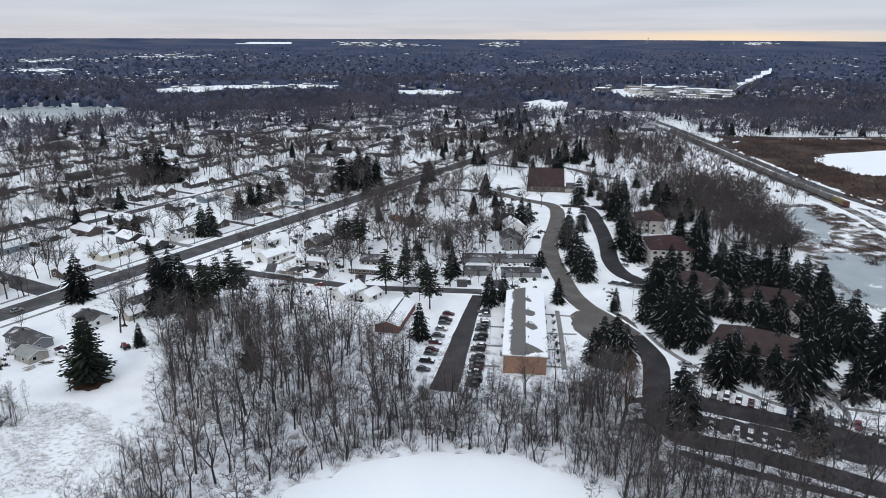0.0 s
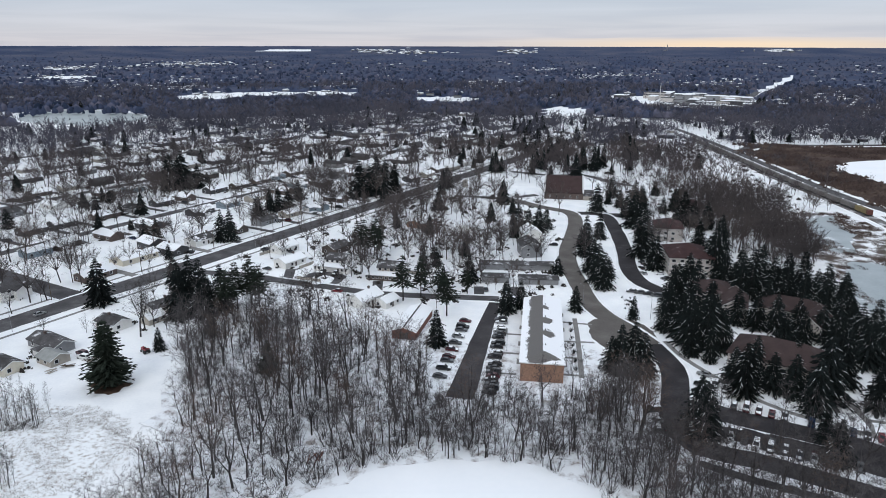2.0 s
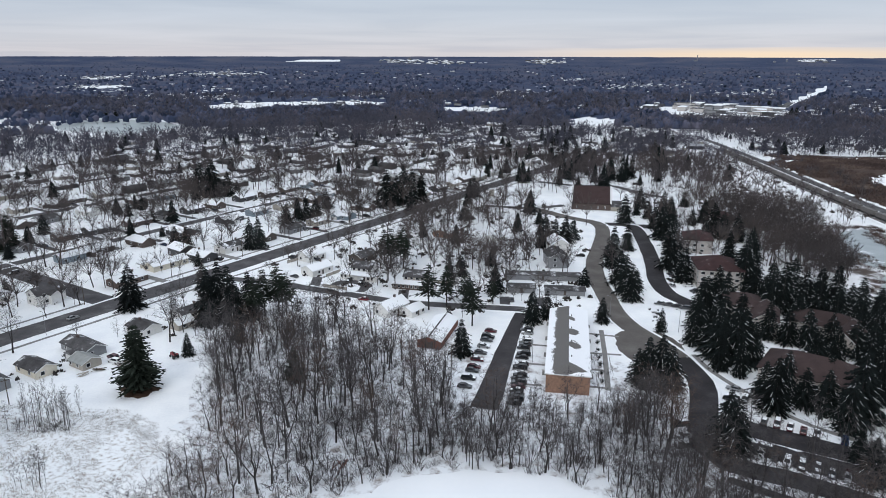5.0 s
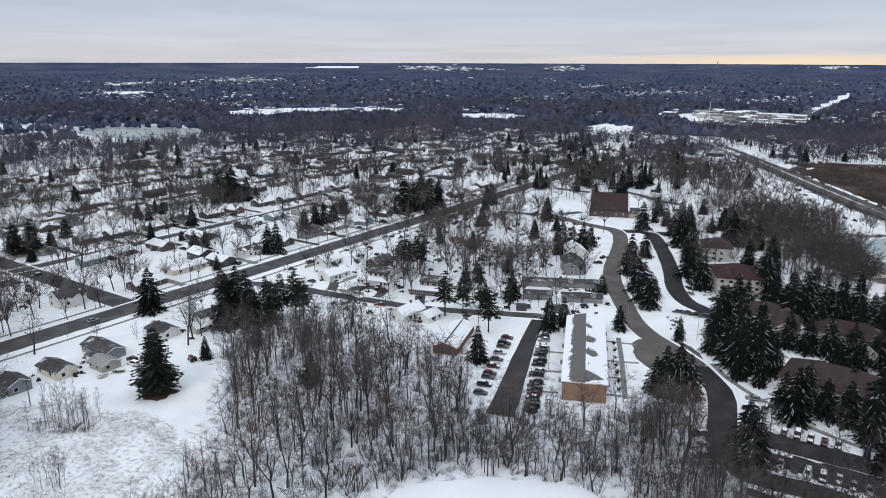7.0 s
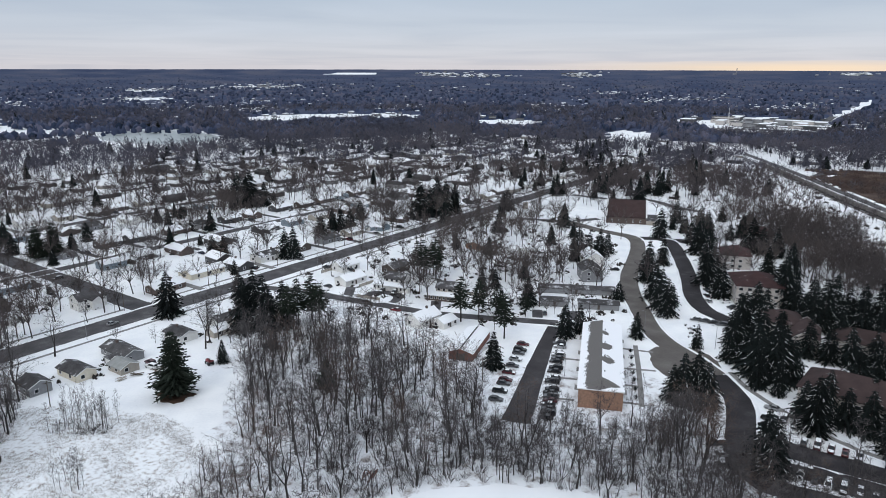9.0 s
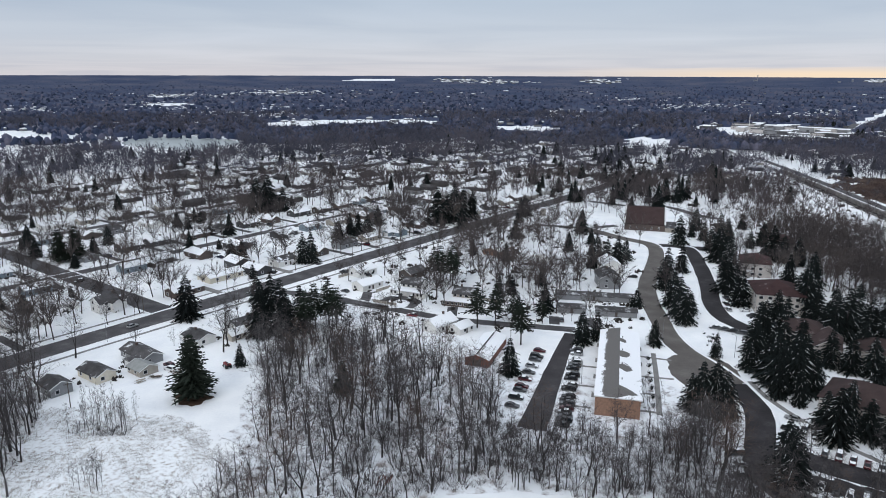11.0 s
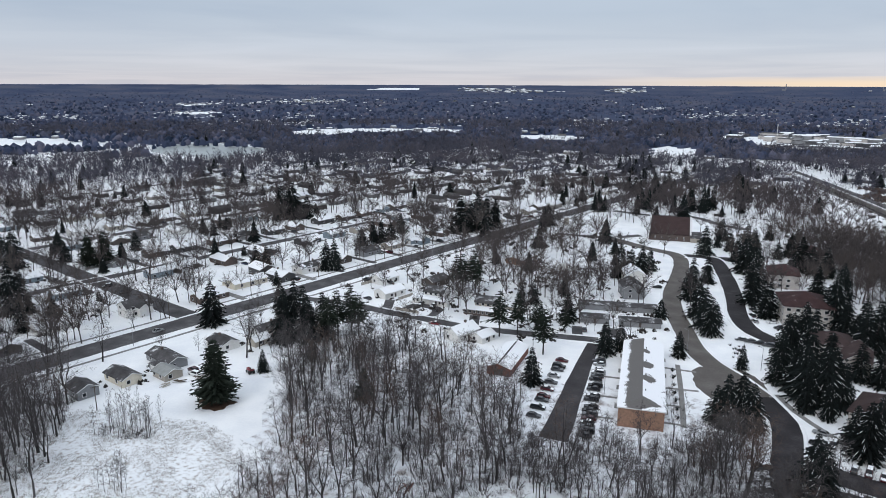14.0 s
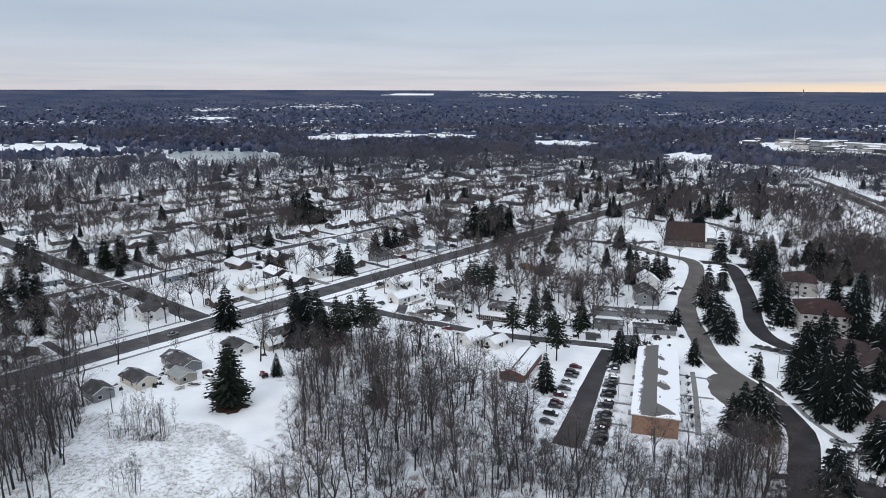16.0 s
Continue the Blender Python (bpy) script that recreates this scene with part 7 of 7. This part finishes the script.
def wagon(x, y, turn, l, mat, label, end=None):
    t = thing("rail_wagon", label, "train wagon", "wagons of the freight train")
    part("hopper", Builder().box(-1.5, 1.5, -l / 2 + 0.8, l / 2 - 0.8, 1.6, 4.4, 0.12), mat, t)
    part("frame", Builder().box(-1.4, 1.4, -l / 2, l / 2, 1.25, 1.597), TYRE, t)
    for s in (-1, 1):
        part("bogie", Builder().box(-1.1, 1.1, s * (l / 2 - 2.6) - 1.3, s * (l / 2 - 2.6) + 1.3, 0.85, 1.247), TYRE, t)
        for k in (-0.85, 0.85):
            part("wheelset", Builder().tube((-0.8, s * (l / 2 - 2.6) + k, 1.14), (0.8, s * (l / 2 - 2.6) + k, 1.14), 0.42, 0.42, 10, True), METAL, t)
    if end:
        part("end_panel", Builder().box(-1.54, 1.54, -l / 2 + 0.3, -l / 2 + 2.4, 1.62, 4.46), end, t, "rust-red end of the wagon")
    for k in range(7):
        yy = -l / 2 + 1.4 + k * (l - 2.8) / 6
        part("rib", Builder().box(-1.56, 1.56, yy - 0.06, yy + 0.06, 1.7, 4.2), mat, t)
    t.matrix_basis = pose(x, y, 0, 0, 0, turn)


WAGON_GREY = plain("wagon_grey", (0.13, 0.12, 0.115), 0.75, 0.25, 0.5)
WAGON_RED = plain("wagon_rust", (0.11, 0.040, 0.032), 0.8, 0.25, 0.5)
WAGON_YELLOW = plain("wagon_yellow", (0.17, 0.13, 0.06), 0.75, 0.25, 0.5)
line = smooth_line(RAIL, 1.0)
acc, last = 0.0, None
gap_y = 420.0
k = 0
for p, q in zip(line[::-1], line[::-1][1:]):
    if p.y < gap_y or p.y > 760:
        continue
    acc += (q - p).length
    if acc > 17.0 or k == 0:
        acc = 0.0
        d = q - p
        mat, lab = (WAGON_YELLOW, "faded yellow wagon with a rust-red end") if k == 0 else (WAGON_GREY, "grey open hopper wagon of a freight train")
        wagon(p.x, p.y, math.degrees(math.atan2(d.y, d.x)) - 90, 16.2, mat, lab, WAGON_RED if k == 0 else None)
        k += 1

# ---- far landmarks ----
def far_mast(az, d, h, label):
    t = thing("radio_mast", label, "mast")
    x, y, z = laid(d * math.sin(radians(az)), d * math.cos(radians(az)))
    k = math.hypot(x, y) / d
    H = h * k
    b = Builder()
    for a in range(3):
        c, s = math.cos(a * 2.094), math.sin(a * 2.094)
        b.tube((c * 0.8 * k, s * 0.8 * k, 0), (c * 0.4 * k, s * 0.4 * k, H), 0.12 * k, 0.10 * k, 4)
    part("mast", b, TRIM, t)
    br = Builder()
    for i in range(int(H / (4 * k))):
        z0 = i * 4 * k
        for a in range(3):
            br.tube((math.cos(a * 2.094) * 0.8 * k, math.sin(a * 2.094) * 0.8 * k, z0), (math.cos((a + 1) * 2.094) * 0.8 * k, math.sin((a + 1) * 2.094) * 0.8 * k, z0 + 4 * k), 0.05 * k, 0.05 * k, 3)
    tagged(part("bracing", br, TRIM, t), kind="stuff")
    t.matrix_basis = pose(x, y, z, 0, 0, 20)


far_mast(15.5, 1085, 44, "tall pale lattice radio mast above the town")


def far_stack():
    t = thing("power_station_chimney", "pale power station chimney on the horizon", "chimney")
    x, y, z = laid(9500 * math.sin(radians(15.72)), 9500 * math.cos(radians(15.72)))
    part("shaft", Builder().tube((0, 0, 0), (0, 0, 42), 2.8, 2.2, 12, True), CONCRETE_PALE, t)
    part("boiler_house", Builder().box(-20, -5, -6, 6, 0, 11), CONCRETE_PALE, t)
    t.matrix_basis = pose(x, y, z)
    for az, d, w, h in ((21.8, 9500, 6, 9), (21.0, 9000, 14, 3), (4.8, 7000, 12, 5), (5.6, 7000, 18, 3), (-20.9, 3600, 40, 3), (-20.4, 3600, 9, 16)):
        x, y, z = laid(d * math.sin(radians(az)), d * math.cos(radians(az)))
        b = thing("far_building", "pale block on the far horizon", "building", "far buildings")
        part("wall", Builder().box(-w / 2, w / 2, -6, 6, 0, h + 8), CONCRETE_PALE, b)
        part("roof", Builder().box(-w / 2, w / 2, -6, 6, h + 8.003, h + 8.6), SNOW_CLEAN, b)
        b.matrix_basis = pose(x, y, z)


far_stack()
road("highway", [laid(x, y)[:2] for x, y in ((330, 960), (398, 1094), (500, 1275), (602, 1459))], 14.0, ASPHALT, "distant snowy highway", banks=False, z=0.3)


def works():
    """Flat-roofed sheds of the works by the highway."""
    r5 = random.Random(8)
    for i in range(52):
        x, y = r5.uniform(275, 530), r5.uniform(1080, 1430)
        if ((x - 400) / 140) ** 2 + ((y - 1260) / 185) ** 2 > 1:
            continue
        w, l, h = r5.uniform(15, 55), r5.uniform(12, 26), r5.uniform(4, 8)
        t = thing("warehouse", "flat-roofed warehouse under snow", "building", "warehouses by the highway")
        part("wall", Builder().box(-w / 2, w / 2, -l / 2, l / 2, -0.2, h), SIDING[r5.choice(("grey", "dark", "grey", "stone"))], t)
        part("roof", Builder().box(-w / 2 - 0.3, w / 2 + 0.3, -l / 2 - 0.3, l / 2 + 0.3, h + 0.003, h + 0.5), SNOW_CLEAN if r5.random() < 0.7 else ROOF_DARK, t)
        part("loading_door", Builder().box(-2, 2, -l / 2 - 0.1, -l / 2, 0.1, 3.6), SIDING["dark"], t)
        t.matrix_basis = pose(x, y, 0, 0, 0, -25 + r5.choice((0, 90)))


works()


# reeds of the marsh
beds = []
rng = random.Random(61)
while len(beds) < 1500:
    x, y = rng.uniform(272, 545), rng.uniform(418, 728)
    if ((x - 405) / 98) ** 2 + ((y - 560) / 86) ** 2 < 1 or noise.noise((x * 0.02, y * 0.02, 3.0)) < -0.15:
        continue
    beds.append((x, y, 0, rng.uniform(0, 6.28), rng.uniform(1.2, 3.0), rng.randrange(3), rng.uniform(1.2, 2.2)))


def reed_bed(seed):
    r8 = random.Random(seed)
    b = Builder()
    for i in range(9):
        a, q = r8.uniform(0, 6.28), math.sqrt(r8.random()) * 2
        p = Vector((math.cos(a) * q, math.sin(a) * q, -0.1))
        b.tube(p, p + Vector((r8.gauss(0, 0.3), r8.gauss(0, 0.3), r8.uniform(0.5, 1.1))), 0.5, 0.0, 3)
    return b


join_copies("reeds", [reed_bed(810 + s) for s in range(3)], beds, REEDS, "brown reed beds of the marsh", "reeds")


# odds and ends about the gardens
def plank_pile(x, y, n, mat, label, seed):
    r9 = random.Random(seed)
    t = thing("plank_pile", label, "planks", "loose timber")
    for i in range(n):
        l = r9.uniform(2.0, 4.5)
        o = part("plank", Builder().box(-0.14, 0.14, -l / 2, l / 2, 0, 0.07), mat, t)
        o.matrix_local = pose(r9.gauss(0, 0.8), r9.gauss(0, 0.6), 0.02 + 0.08 * i, r9.uniform(-3, 3), r9.uniform(-3, 3), r9.uniform(-35, 35))
    t.matrix_basis = pose(x, y, 0.0, 0, 0, r9.uniform(0, 180))


plank_pile(-126, 200, 9, POLE, "tumbled dark timber lying in the snow", 1)
plank_pile(-129, 196.5, 6, SIDING["tan"], "scattered pale boards beside the garage", 2)
plank_pile(-121, 204, 7, POLE, "tumbled dark timber lying in the snow", 3)
plank_pile(-36, 151, 8, SIDING["red"], "stack of rust-red boards on the woodland floor", 4)


def small_tractor(x, y, turn):
    t = thing("garden_tractor", "small red garden tractor parked in the snow", "tractor")
    part("hood", Builder().box(-0.35, 0.35, 0.2, 1.3, 0.55, 1.05, 0.06), PAINT["red"], t)
    part("frame", Builder().box(-0.3, 0.3, -0.9, 1.25, 0.4, 0.547), TYRE, t)
    part("seat", Builder().box(-0.28, 0.28, -0.75, -0.25, 0.55, 0.72).box(-0.28, 0.28, -0.85, -0.753, 0.6, 1.15), TYRE, t)
    part("fender", Builder().box(-0.62, 0.62, -0.95, -0.1, 0.93, 1.0), PAINT["red"], t)
    part("steering_wheel", Builder().tube((0, 0.05, 0.9), (0, -0.1, 1.25), 0.03, 0.03, 5).tube((0, -0.12, 1.25), (0, -0.14, 1.28), 0.2, 0.2, 10, True), TYRE, t)
    for s in (-1, 1):
        part("rear_wheel", Builder().tube((s * 0.38, -0.55, 0.48), (s * 0.62, -0.55, 0.48), 0.48, 0.48, 14, True), TYRE, t)
        part("front_wheel", Builder().tube((s * 0.38, 1.0, 0.28), (s * 0.54, 1.0, 0.28), 0.28, 0.28, 12, True), TYRE, t)
    t.matrix_basis = pose(x, y, 0, 0, 0, turn)
    t.scale = (1.6, 1.6, 1.6)


small_tractor(-105.5, 211, 50)
